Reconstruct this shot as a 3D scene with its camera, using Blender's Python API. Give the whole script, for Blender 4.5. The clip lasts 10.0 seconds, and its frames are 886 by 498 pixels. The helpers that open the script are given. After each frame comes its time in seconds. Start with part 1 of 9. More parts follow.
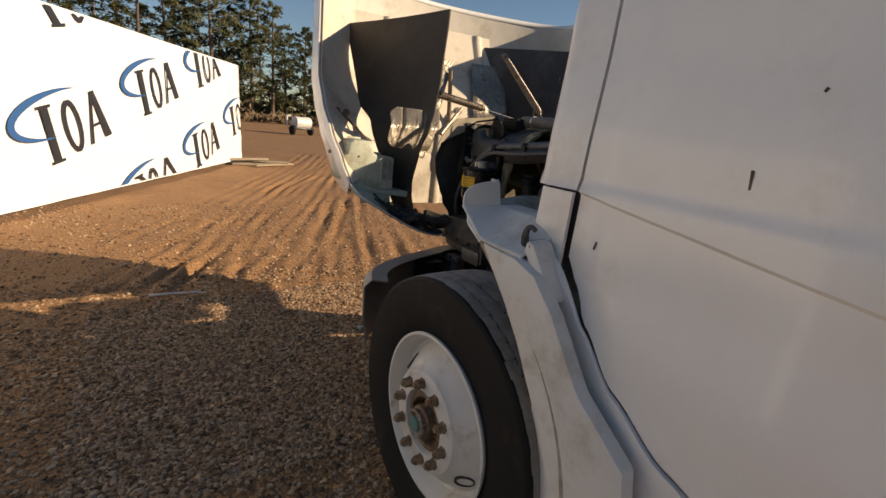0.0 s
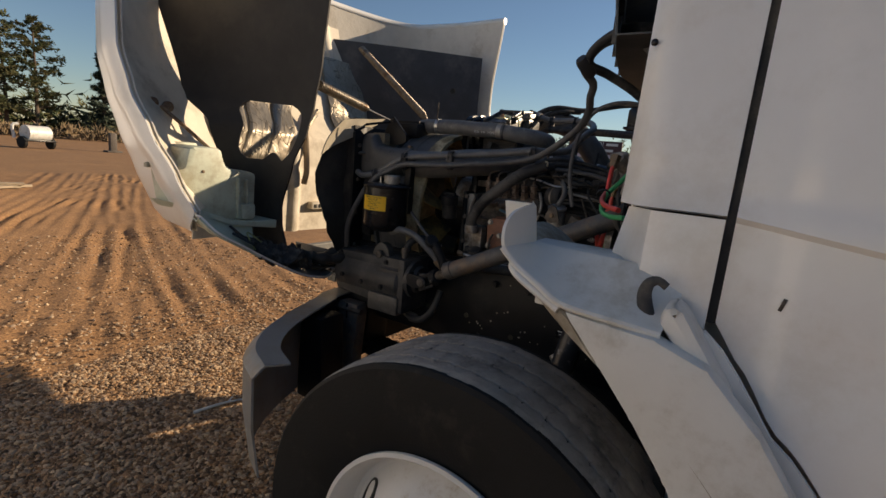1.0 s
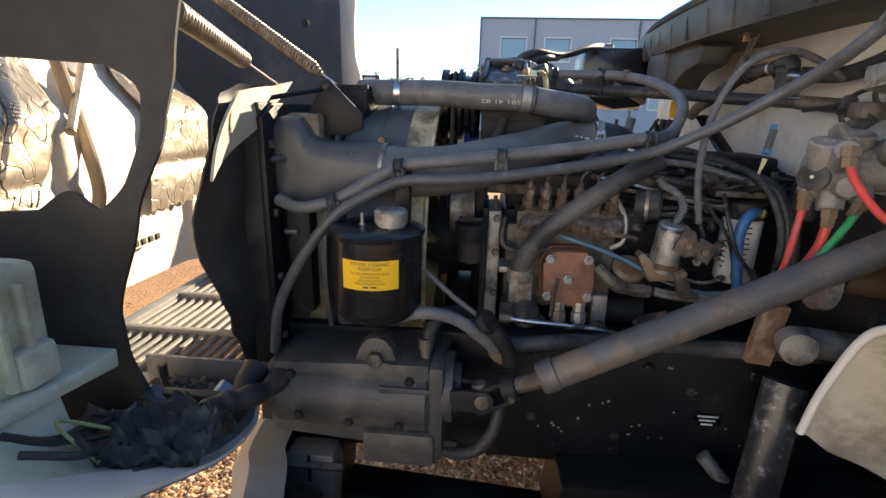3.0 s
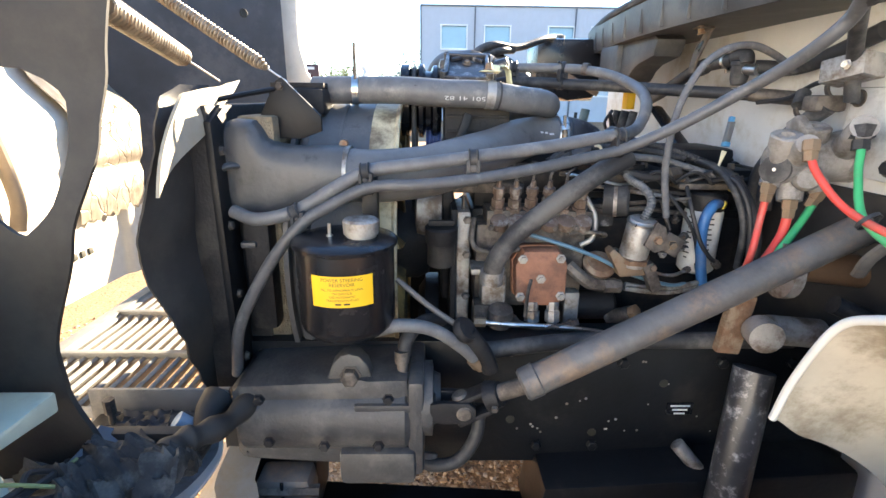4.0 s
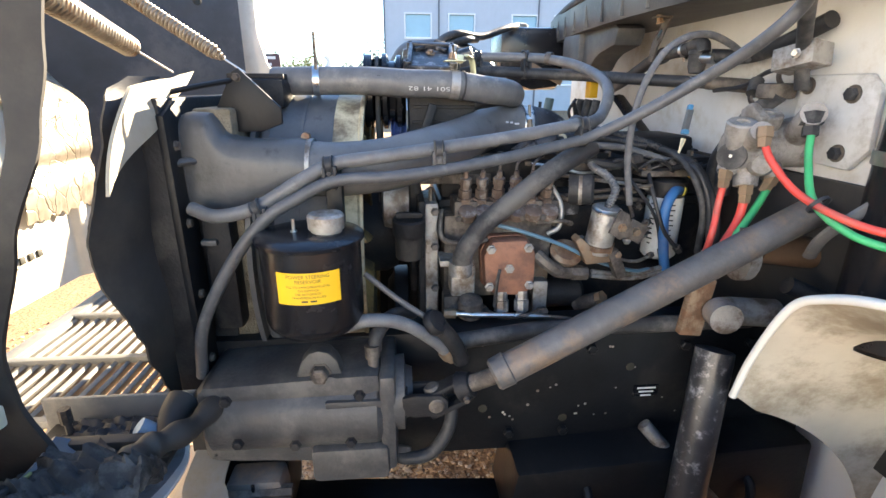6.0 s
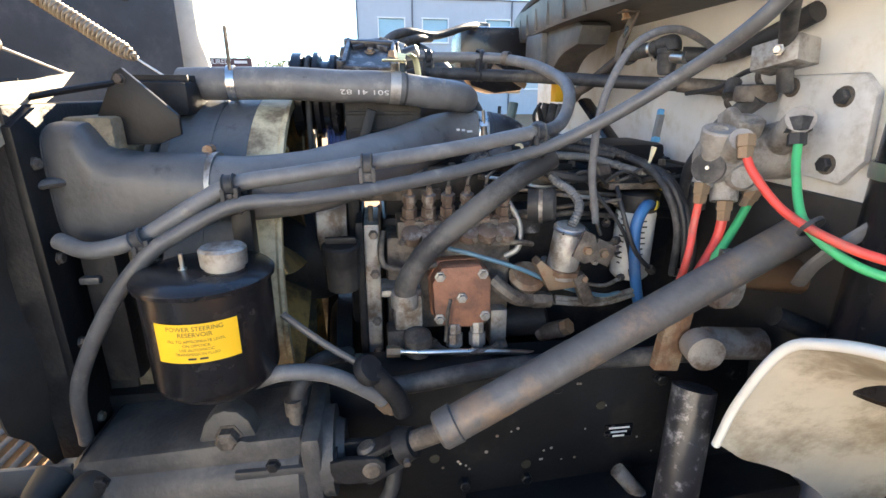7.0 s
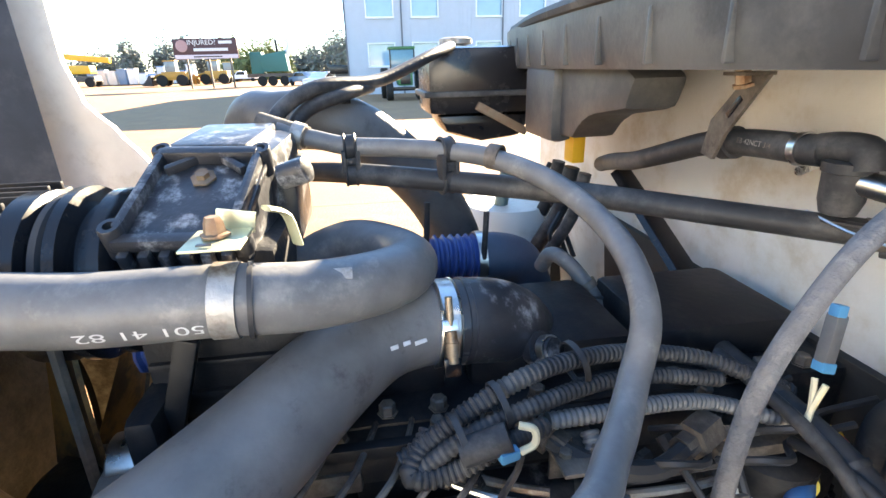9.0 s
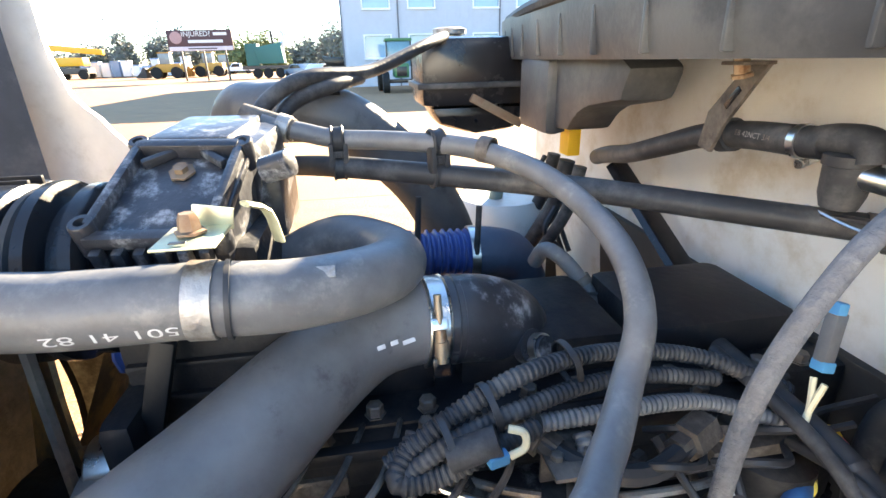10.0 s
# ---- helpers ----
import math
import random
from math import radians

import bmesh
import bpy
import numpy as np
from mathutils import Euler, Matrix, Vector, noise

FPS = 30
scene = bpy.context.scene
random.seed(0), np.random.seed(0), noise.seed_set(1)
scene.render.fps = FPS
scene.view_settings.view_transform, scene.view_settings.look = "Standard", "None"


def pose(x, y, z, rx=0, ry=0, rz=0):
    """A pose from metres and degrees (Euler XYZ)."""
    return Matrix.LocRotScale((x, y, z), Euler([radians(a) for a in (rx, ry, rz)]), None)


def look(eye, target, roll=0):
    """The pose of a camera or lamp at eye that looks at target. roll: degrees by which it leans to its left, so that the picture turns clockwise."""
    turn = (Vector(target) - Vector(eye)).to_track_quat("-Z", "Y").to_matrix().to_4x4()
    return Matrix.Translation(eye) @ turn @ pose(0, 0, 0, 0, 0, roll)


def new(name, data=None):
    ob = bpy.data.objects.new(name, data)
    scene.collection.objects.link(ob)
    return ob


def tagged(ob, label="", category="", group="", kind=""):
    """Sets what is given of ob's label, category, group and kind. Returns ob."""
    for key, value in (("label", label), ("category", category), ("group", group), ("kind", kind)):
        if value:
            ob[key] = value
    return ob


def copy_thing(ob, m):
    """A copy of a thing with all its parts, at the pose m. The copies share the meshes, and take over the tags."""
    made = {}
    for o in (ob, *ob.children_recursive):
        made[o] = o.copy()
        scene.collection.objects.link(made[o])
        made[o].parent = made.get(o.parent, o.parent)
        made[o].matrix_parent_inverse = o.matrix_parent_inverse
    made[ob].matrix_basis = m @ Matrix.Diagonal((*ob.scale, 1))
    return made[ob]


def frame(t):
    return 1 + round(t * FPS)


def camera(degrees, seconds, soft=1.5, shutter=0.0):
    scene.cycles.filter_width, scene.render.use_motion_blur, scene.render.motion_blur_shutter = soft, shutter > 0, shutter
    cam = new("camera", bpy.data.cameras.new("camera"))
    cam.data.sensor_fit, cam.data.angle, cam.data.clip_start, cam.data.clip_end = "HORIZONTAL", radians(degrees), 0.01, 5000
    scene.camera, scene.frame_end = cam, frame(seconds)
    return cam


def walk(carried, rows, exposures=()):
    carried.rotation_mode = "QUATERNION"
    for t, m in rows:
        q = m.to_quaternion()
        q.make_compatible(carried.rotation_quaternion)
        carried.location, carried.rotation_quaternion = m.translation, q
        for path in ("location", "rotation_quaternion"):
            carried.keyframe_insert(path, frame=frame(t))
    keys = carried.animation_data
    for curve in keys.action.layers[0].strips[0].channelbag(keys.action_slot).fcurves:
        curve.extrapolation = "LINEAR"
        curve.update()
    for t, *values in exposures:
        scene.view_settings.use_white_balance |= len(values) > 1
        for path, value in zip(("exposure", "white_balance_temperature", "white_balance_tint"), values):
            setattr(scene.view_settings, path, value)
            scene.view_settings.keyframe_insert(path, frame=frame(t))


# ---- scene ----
cam = camera(85.3, 10.0)
PATH = [
    (0, (-1.911, -1.19, 1.502), (-0.822, 0.411, 1.001), 5.1),
    (0.2, (-1.924, -1.078, 1.458), (-0.73, 0.457, 0.99), 4.7),
    (0.5, (-1.931, -0.796, 1.428), (-0.533, 0.569, 1.001), 5.5),
    (0.7, (-1.847, -0.646, 1.431), (-0.362, 0.628, 1.02), 5.0),
    (1, (-1.831, -0.407, 1.421), (-0.167, 0.639, 1.049), 5.2),
    (1.2, (-1.812, -0.261, 1.428), (-0.065, 0.645, 1.069), 4.9),
    (1.5, (-1.761, -0.053, 1.429), (0.063, 0.682, 1.065), 4.6),
    (1.7, (-1.678, 0.079, 1.422), (0.178, 0.714, 1.037), 3.6),
    (2, (-1.535, 0.206, 1.464), (0.326, 0.766, 0.992), 3.3),
    (2.2, (-1.467, 0.312, 1.477), (0.409, 0.758, 0.947), 3.0),
    (2.5, (-1.38, 0.425, 1.465), (0.518, 0.752, 0.925), 2.4),
    (2.7, (-1.319, 0.498, 1.486), (0.588, 0.758, 0.942), 2.1),
    (3.8, (-1.198, 0.626, 1.537), (0.71, 0.601, 0.938), 0.7),
    (4, (-1.202, 0.623, 1.536), (0.706, 0.577, 0.938), 0.7),
    (4.5, (-1.207, 0.606, 1.54), (0.695, 0.546, 0.924), 0.4),
    (5, (-1.202, 0.623, 1.532), (0.697, 0.502, 0.916), 0.5),
    (5.5, (-1.199, 0.622, 1.536), (0.693, 0.469, 0.905), 0.5),
    (6.8, (-1.141, 0.571, 1.538), (0.746, 0.34, 0.918), -0.1),
    (7, (-1.054, 0.533, 1.536), (0.83, 0.275, 0.917), 0.1),
    (7.3, (-0.89, 0.429, 1.568), (0.994, 0.179, 0.946), -0.1),
    (7.5, (-0.789, 0.394, 1.591), (1.093, 0.143, 0.962), -0.1),
    (7.7, (-0.7, 0.385, 1.621), (1.178, 0.131, 0.982), -0.5),
    (8, (-0.579, 0.37, 1.657), (1.292, 0.106, 1.001), -0.5),
    (8.5, (-0.477, 0.364, 1.692), (1.386, 0.108, 1.01), -1.0),
    (9, (-0.428, 0.366, 1.721), (1.423, 0.103, 1.01), -1.5),
    (9.5, (-0.412, 0.357, 1.716), (1.429, 0.088, 0.983), -1.6),
    (10, (-0.413, 0.355, 1.718), (1.426, 0.083, 0.98), -1.5),
]
walk(cam, [(t, look(eye, target, roll)) for t, eye, target, roll in PATH],
     exposures=[(0.0,0.25,8300,15),(0.5,0.17,8300,15),(1.0,0.25,8100,14),(1.5,0.38,7900,13),(2.0,0.5,7700,12),(2.2,0.85,7700,12),(2.7,1.4,7700,13),(3.8,3.12,7300,10),(5.0,3.15,7300,10),(6.8,3.0,7300,10),(7.1,3.0,7400,10),(7.5,3.22,7600,9),(8.5,3.3,7500,9),(10.0,3.4,7500,9)])
# ---- light ----
SUN_AZ = Vector((0.839, -0.545, 0)).normalized()
SUN_EL = 19.5
world = bpy.data.worlds.new("sky")
scene.world = world
world.use_nodes = True
wn = world.node_tree.nodes
wn.clear()
sky = wn.new("ShaderNodeTexSky")
sky.sky_type = "NISHITA"
sky.sun_disc = False
sky.sun_elevation = radians(SUN_EL)
sky.sun_rotation = math.atan2(SUN_AZ.x, SUN_AZ.y)
sky.air_density = 1.0
sky.dust_density = 0.0
sky.ozone_density = 5.0
bg = wn.new("ShaderNodeBackground")
bg.inputs[1].default_value = 0.088
wo = wn.new("ShaderNodeOutputWorld")
world.node_tree.links.new(sky.outputs[0], bg.inputs[0])
world.node_tree.links.new(bg.outputs[0], wo.inputs[0])
sun = new("sun", bpy.data.lights.new("sun", "SUN"))
sun.data.energy = 5.0
sun.data.angle = radians(0.55)
sun.data.color = (1.0, 0.885, 0.72)
sdir = Vector((SUN_AZ.x, SUN_AZ.y, math.tan(radians(SUN_EL)))).normalized()
sun.matrix_world = look(sdir * 60, (0, 0, 0))

# ---- materials ----
def rgb(c):
    return (c[0], c[1], c[2], 1.0)


def mat(name, col, rough=0.6, metal=0.0, var=0.25, scale=14.0, dirt=None, dirt_amt=0.0, dirt_scale=3.0,
        bump=0.15, bump_scale=90.0, rnd=0.0, spec=0.5, coat=0.0):
    """Procedural surface: colour varied at two scales, an optional second colour in stains, fine relief."""
    m = bpy.data.materials.new(name)
    m.use_nodes = True
    n, l = m.node_tree.nodes, m.node_tree.links
    b = n["Principled BSDF"]
    b.inputs["Metallic"].default_value = metal
    b.inputs["Specular IOR Level"].default_value = spec
    b.inputs["Coat Weight"].default_value = coat
    tc = n.new("ShaderNodeTexCoord")
    n1 = n.new("ShaderNodeTexNoise")
    n1.inputs["Scale"].default_value = scale
    n1.inputs["Detail"].default_value = 6
    n1.inputs["Roughness"].default_value = 0.65
    l.new(tc.outputs["Object"], n1.inputs["Vector"])
    ramp = n.new("ShaderNodeMapRange")
    ramp.inputs[1].default_value, ramp.inputs[2].default_value = 0.3, 0.7
    ramp.inputs[3].default_value, ramp.inputs[4].default_value = 1 - var, 1 + var
    l.new(n1.outputs[0], ramp.inputs[0])
    mul = n.new("ShaderNodeVectorMath")
    mul.operation = "SCALE"
    mul.inputs[0].default_value = col[:3]
    l.new(ramp.outputs[0], mul.inputs["Scale"])
    out = mul.outputs[0]
    if dirt:
        n2 = n.new("ShaderNodeTexNoise")
        n2.inputs["Scale"].default_value = dirt_scale
        n2.inputs["Detail"].default_value = 8
        n2.inputs["Roughness"].default_value = 0.7
        l.new(tc.outputs["Object"], n2.inputs["Vector"])
        r2 = n.new("ShaderNodeMapRange")
        r2.interpolation_type = "SMOOTHSTEP"
        c = 0.72 - 0.45 * dirt_amt
        r2.inputs[1].default_value, r2.inputs[2].default_value = c - 0.1, c + 0.1
        l.new(n2.outputs[0], r2.inputs[0])
        mx = n.new("ShaderNodeMix")
        mx.data_type = "RGBA"
        l.new(r2.outputs[0], mx.inputs[0])
        l.new(out, mx.inputs[6])
        mx.inputs[7].default_value = rgb(dirt)
        out = mx.outputs[2]
    if rnd:
        oi = n.new("ShaderNodeObjectInfo")
        r3 = n.new("ShaderNodeMapRange")
        r3.inputs[3].default_value, r3.inputs[4].default_value = 1 - rnd, 1 + rnd
        l.new(oi.outputs["Random"], r3.inputs[0])
        m2 = n.new("ShaderNodeVectorMath")
        m2.operation = "SCALE"
        l.new(out, m2.inputs[0])
        l.new(r3.outputs[0], m2.inputs["Scale"])
        out = m2.outputs[0]
    l.new(out, b.inputs["Base Color"])
    rr = n.new("ShaderNodeMapRange")
    rr.inputs[3].default_value, rr.inputs[4].default_value = max(0.03, rough - 0.12), min(1, rough + 0.12)
    l.new(n1.outputs[0], rr.inputs[0])
    l.new(rr.outputs[0], b.inputs["Roughness"])
    if bump:
        n3 = n.new("ShaderNodeTexNoise")
        n3.inputs["Scale"].default_value = bump_scale
        n3.inputs["Detail"].default_value = 4
        l.new(tc.outputs["Object"], n3.inputs["Vector"])
        bp = n.new("ShaderNodeBump")
        bp.inputs["Strength"].default_value = bump
        bp.inputs["Distance"].default_value = 0.004
        l.new(n3.outputs[0], bp.inputs["Height"])
        l.new(bp.outputs[0], b.inputs["Normal"])
    return m


M = {}
M["white"] = mat("white_paint", (0.81, 0.81, 0.79), 0.32, var=0.03, scale=5, dirt=(0.70, 0.68, 0.63), dirt_amt=0.25, dirt_scale=2.2, bump=0.02, coat=0.3)
M["plastic_white"] = mat("white_plastic", (0.70, 0.70, 0.67), 0.45, var=0.05, scale=6, dirt=(0.5, 0.48, 0.42), dirt_amt=0.3, dirt_scale=5, bump=0.05)
M["fiber"] = mat("raw_fibreglass", (0.68, 0.61, 0.50), 0.7, var=0.08, scale=9, dirt=(0.46, 0.39, 0.30), dirt_amt=0.28, dirt_scale=4, bump=0.35, bump_scale=60)
# opaque: the green of sun shining through is painted into the colour
M["bucket"] = mat("painted_glow_plastic", (0.55, 0.60, 0.49), 0.5, var=0.10, scale=9, dirt=(0.36, 0.34, 0.25), dirt_amt=0.35, dirt_scale=5, bump=0.1)
M["rubber"] = mat("rubber", (0.045, 0.045, 0.047), 0.62, var=0.2, scale=12, dirt=(0.13, 0.12, 0.10), dirt_amt=0.3, dirt_scale=6, bump=0.15, spec=0.25)
M["liner"] = mat("black_liner", (0.040, 0.038, 0.037), 0.6, var=0.25, scale=6, dirt=(0.06, 0.056, 0.05), dirt_amt=0.35, dirt_scale=4, bump=0.25, bump_scale=30, spec=0.25)
M["tyre"] = mat("tyre_rubber", (0.014, 0.014, 0.014), 0.7, var=0.2, scale=10, dirt=(0.035, 0.032, 0.028), dirt_amt=0.22, dirt_scale=7, bump=0.3, bump_scale=160, spec=0.25)
M["tread"] = mat("worn_tread", (0.29, 0.27, 0.245), 0.85, var=0.25, scale=20, dirt=(0.14, 0.13, 0.12), dirt_amt=0.3, dirt_scale=9, bump=0.5, bump_scale=120)
M["rim"] = mat("white_rim", (0.72, 0.70, 0.66), 0.4, var=0.05, scale=8, dirt=(0.42, 0.33, 0.22), dirt_amt=0.2, dirt_scale=6, bump=0.06)
M["rust"] = mat("rusty_steel", (0.18, 0.105, 0.065), 0.75, 0.3, var=0.4, scale=40, dirt=(0.28, 0.22, 0.16), dirt_amt=0.4, dirt_scale=25, bump=0.4)
M["nut"] = mat("dull_nut", (0.34, 0.26, 0.18), 0.5, 0.6, var=0.3, scale=60, dirt=(0.2, 0.1, 0.05), dirt_amt=0.4, dirt_scale=30, bump=0.2)
M["frame"] = mat("black_frame", (0.008, 0.009, 0.011), 0.45, var=0.3, scale=9, dirt=(0.024, 0.023, 0.022), dirt_amt=0.25, dirt_scale=5, bump=0.15, spec=0.25)
M["cast"] = mat("black_casting", (0.018, 0.018, 0.020), 0.55, 0.1, var=0.3, scale=14, dirt=(0.045, 0.042, 0.038), dirt_amt=0.32, dirt_scale=7, bump=0.3, bump_scale=140, spec=0.25)
M["blackpaint"] = mat("black_paint", (0.012, 0.012, 0.014), 0.25, var=0.2, scale=12, dirt=(0.03, 0.028, 0.026), dirt_amt=0.14, dirt_scale=9, bump=0.06, spec=0.4)
M["chipped"] = mat("chipped_black_paint", (0.03, 0.031, 0.036), 0.35, var=0.25, scale=14, dirt=(0.34, 0.34, 0.35), dirt_amt=0.24, dirt_scale=30, bump=0.2)
M["block"] = mat("engine_paint", (0.010, 0.011, 0.014), 0.5, var=0.3, scale=10, dirt=(0.035, 0.03, 0.027), dirt_amt=0.36, dirt_scale=8, bump=0.2, spec=0.25)
M["hose"] = mat("dusty_hose", (0.122, 0.123, 0.126), 0.46, var=0.24, scale=28, dirt=(0.21, 0.205, 0.195), dirt_amt=0.22, dirt_scale=24, bump=0.14)
M["hosed"] = mat("dark_hose", (0.082, 0.083, 0.087), 0.44, var=0.24, scale=28, dirt=(0.17, 0.165, 0.158), dirt_amt=0.22, dirt_scale=24, bump=0.14)
M["hoseb"] = mat("black_hose", (0.035, 0.036, 0.039), 0.5, var=0.2, scale=18, dirt=(0.11, 0.105, 0.10), dirt_amt=0.35, dirt_scale=9, bump=0.1, spec=0.25)
M["duct"] = mat("moulded_duct", (0.082, 0.082, 0.083), 0.45, var=0.2, scale=20, dirt=(0.040, 0.039, 0.040), dirt_amt=0.16, dirt_scale=26, bump=0.2)
M["steel"] = mat("bright_steel", (0.62, 0.62, 0.60), 0.3, 1.0, var=0.12, scale=30, dirt=(0.3, 0.24, 0.18), dirt_amt=0.2, dirt_scale=25, bump=0.05)
M["alu"] = mat("cast_aluminium", (0.40, 0.39, 0.37), 0.55, 0.7, var=0.2, scale=25, dirt=(0.17, 0.13, 0.10), dirt_amt=0.42, dirt_scale=14, bump=0.3, bump_scale=150)
M["brown"] = mat("brown_casting", (0.28, 0.125, 0.075), 0.65, var=0.18, scale=22, dirt=(0.16, 0.08, 0.055), dirt_amt=0.35, dirt_scale=12, bump=0.35, bump_scale=160)
M["dirtym"] = mat("grimy_metal", (0.15, 0.128, 0.108), 0.65, 0.4, var=0.4, scale=35, dirt=(0.06, 0.05, 0.045), dirt_amt=0.45, dirt_scale=18, bump=0.4)
M["shaft"] = mat("worn_shaft", (0.110, 0.106, 0.104), 0.55, 0.2, var=0.3, scale=16, dirt=(0.22, 0.155, 0.11), dirt_amt=0.36, dirt_scale=9, bump=0.3)
M["yellow"] = mat("yellow_label", (0.86, 0.50, 0.02), 0.5, var=0.04, scale=12, bump=0.02)
# print black, which also paints the dark inside of holes and slots
M["ink"] = mat("ink_and_hole_black", (0.03, 0.028, 0.02), 0.6, var=0.0, bump=0)
M["inkw"] = mat("white_print", (0.62, 0.63, 0.63), 0.6, var=0.15, scale=80, bump=0)
M["red"] = mat("red_hose", (0.72, 0.075, 0.06), 0.45, var=0.10, scale=15, dirt=(0.45, 0.13, 0.10), dirt_amt=0.25, dirt_scale=12, bump=0.04)
M["green"] = mat("green_hose", (0.045, 0.42, 0.16), 0.45, var=0.10, scale=15, dirt=(0.10, 0.28, 0.15), dirt_amt=0.25, dirt_scale=12, bump=0.04)
M["blue"] = mat("blue_hose", (0.03, 0.14, 0.34), 0.5, var=0.12, scale=15, dirt=(0.10, 0.16, 0.28), dirt_amt=0.3, dirt_scale=10, bump=0.05)
M["bluedk"] = mat("blue_silicone", (0.03, 0.08, 0.27), 0.45, var=0.15, scale=12, dirt=(0.08, 0.09, 0.16), dirt_amt=0.3, dirt_scale=8, bump=0.05)
M["brass"] = mat("dull_brass", (0.27, 0.195, 0.13), 0.6, 0.5, var=0.2, scale=40, dirt=(0.22, 0.13, 0.08), dirt_amt=0.4, dirt_scale=20, bump=0.2)
M["cream"] = mat("cream_plastic", (0.70, 0.62, 0.42), 0.5, var=0.08, scale=9, dirt=(0.40, 0.31, 0.17), dirt_amt=0.3, dirt_scale=6, bump=0.06)
M["foil"] = mat("silver_foil", (0.34, 0.30, 0.24), 0.42, 0.70, var=0.10, scale=8, dirt=(0.25, 0.205, 0.155), dirt_amt=0.3, dirt_scale=6, bump=0.3, bump_scale=40)


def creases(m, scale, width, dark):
    """Sharp fold lines over a sheet: crease darkening painted into the colour, plus relief."""
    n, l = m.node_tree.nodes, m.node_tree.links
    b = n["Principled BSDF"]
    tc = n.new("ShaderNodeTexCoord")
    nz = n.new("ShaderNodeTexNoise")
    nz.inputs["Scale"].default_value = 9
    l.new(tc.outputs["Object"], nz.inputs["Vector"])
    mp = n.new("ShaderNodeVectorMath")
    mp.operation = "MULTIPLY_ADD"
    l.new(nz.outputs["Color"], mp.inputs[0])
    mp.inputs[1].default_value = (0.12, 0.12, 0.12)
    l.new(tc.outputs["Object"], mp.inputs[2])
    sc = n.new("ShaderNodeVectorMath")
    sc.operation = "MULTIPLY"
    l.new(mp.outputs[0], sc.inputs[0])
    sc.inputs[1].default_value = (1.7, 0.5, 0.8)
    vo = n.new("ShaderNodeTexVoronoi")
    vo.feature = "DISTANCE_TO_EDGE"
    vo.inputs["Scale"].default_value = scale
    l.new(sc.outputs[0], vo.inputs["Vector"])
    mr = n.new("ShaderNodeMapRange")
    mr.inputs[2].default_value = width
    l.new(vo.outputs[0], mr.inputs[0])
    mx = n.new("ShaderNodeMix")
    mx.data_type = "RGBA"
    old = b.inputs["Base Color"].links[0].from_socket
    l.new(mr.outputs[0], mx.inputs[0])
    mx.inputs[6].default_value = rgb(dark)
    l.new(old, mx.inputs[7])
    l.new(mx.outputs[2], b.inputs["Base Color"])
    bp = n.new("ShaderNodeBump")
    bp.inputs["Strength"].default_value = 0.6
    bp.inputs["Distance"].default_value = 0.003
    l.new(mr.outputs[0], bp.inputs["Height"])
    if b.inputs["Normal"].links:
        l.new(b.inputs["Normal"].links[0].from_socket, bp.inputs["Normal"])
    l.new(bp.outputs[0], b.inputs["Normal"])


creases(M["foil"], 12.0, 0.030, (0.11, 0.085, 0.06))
M["firewall"] = mat("firewall_paint", (0.63, 0.625, 0.60), 0.5, var=0.06, scale=6, dirt=(0.47, 0.42, 0.34), dirt_amt=0.34, dirt_scale=5, bump=0.12)
M["cowl"] = mat("grey_cowl_plastic", (0.042, 0.043, 0.045), 0.5, var=0.2, scale=9, dirt=(0.09, 0.088, 0.083), dirt_amt=0.4, dirt_scale=5, bump=0.2)
M["grille"] = mat("grille_plastic", (0.16, 0.16, 0.155), 0.5, var=0.15, scale=9, dirt=(0.28, 0.26, 0.23), dirt_amt=0.35, dirt_scale=6, bump=0.1)
M["spring"] = mat("worn_spring", (0.27, 0.24, 0.20), 0.45, 0.7, var=0.25, scale=30, dirt=(0.16, 0.10, 0.06), dirt_amt=0.35, dirt_scale=20, bump=0.1)
M["wire"] = mat("black_wire", (0.03, 0.03, 0.032), 0.5, var=0.2, scale=20, bump=0.05)
M["clipblue"] = mat("blue_connector", (0.07, 0.27, 0.48), 0.4, var=0.08, scale=20, bump=0.02)
M["zinc"] = mat("yellow_zinc", (0.52, 0.54, 0.38), 0.4, 0.6, var=0.15, scale=20, dirt=(0.35, 0.30, 0.18), dirt_amt=0.25, dirt_scale=15, bump=0.05)
M["tape"] = mat("grey_cloth_tape", (0.13, 0.13, 0.135), 0.8, var=0.25, scale=40, dirt=(0.22, 0.21, 0.20), dirt_amt=0.3, dirt_scale=30, bump=0.7, bump_scale=160)
M["gear"] = mat("dusty_black_casting", (0.050, 0.050, 0.052), 0.5, 0.1, var=0.3, scale=14, dirt=(0.10, 0.095, 0.088), dirt_amt=0.35, dirt_scale=7, bump=0.3, bump_scale=140)
M["teal"] = mat("teal_line", (0.08, 0.24, 0.32), 0.35, var=0.15, scale=20, bump=0.03)


# ---- mesh tools ----
def link(name, bm, material, smooth=True):
    me = bpy.data.meshes.new(name)
    bmesh.ops.recalc_face_normals(bm, faces=bm.faces)
    bm.to_mesh(me)
    bm.free()
    me.materials.append(material)
    if smooth:
        for p in me.polygons:
            p.use_smooth = True
        me.set_sharp_from_angle(angle=radians(38))
    return new(name, me)


def thing(name, at, label, category, group="", kind=""):
    ob = new(name)
    ob.empty_display_size = 0.1
    ob.matrix_basis = Matrix.Translation(at)
    return tagged(ob, label, category, group, kind)


def top_of(ob):
    m = Matrix.Identity(4)
    while ob:
        m = ob.matrix_basis @ m
        ob = ob.parent
    return m


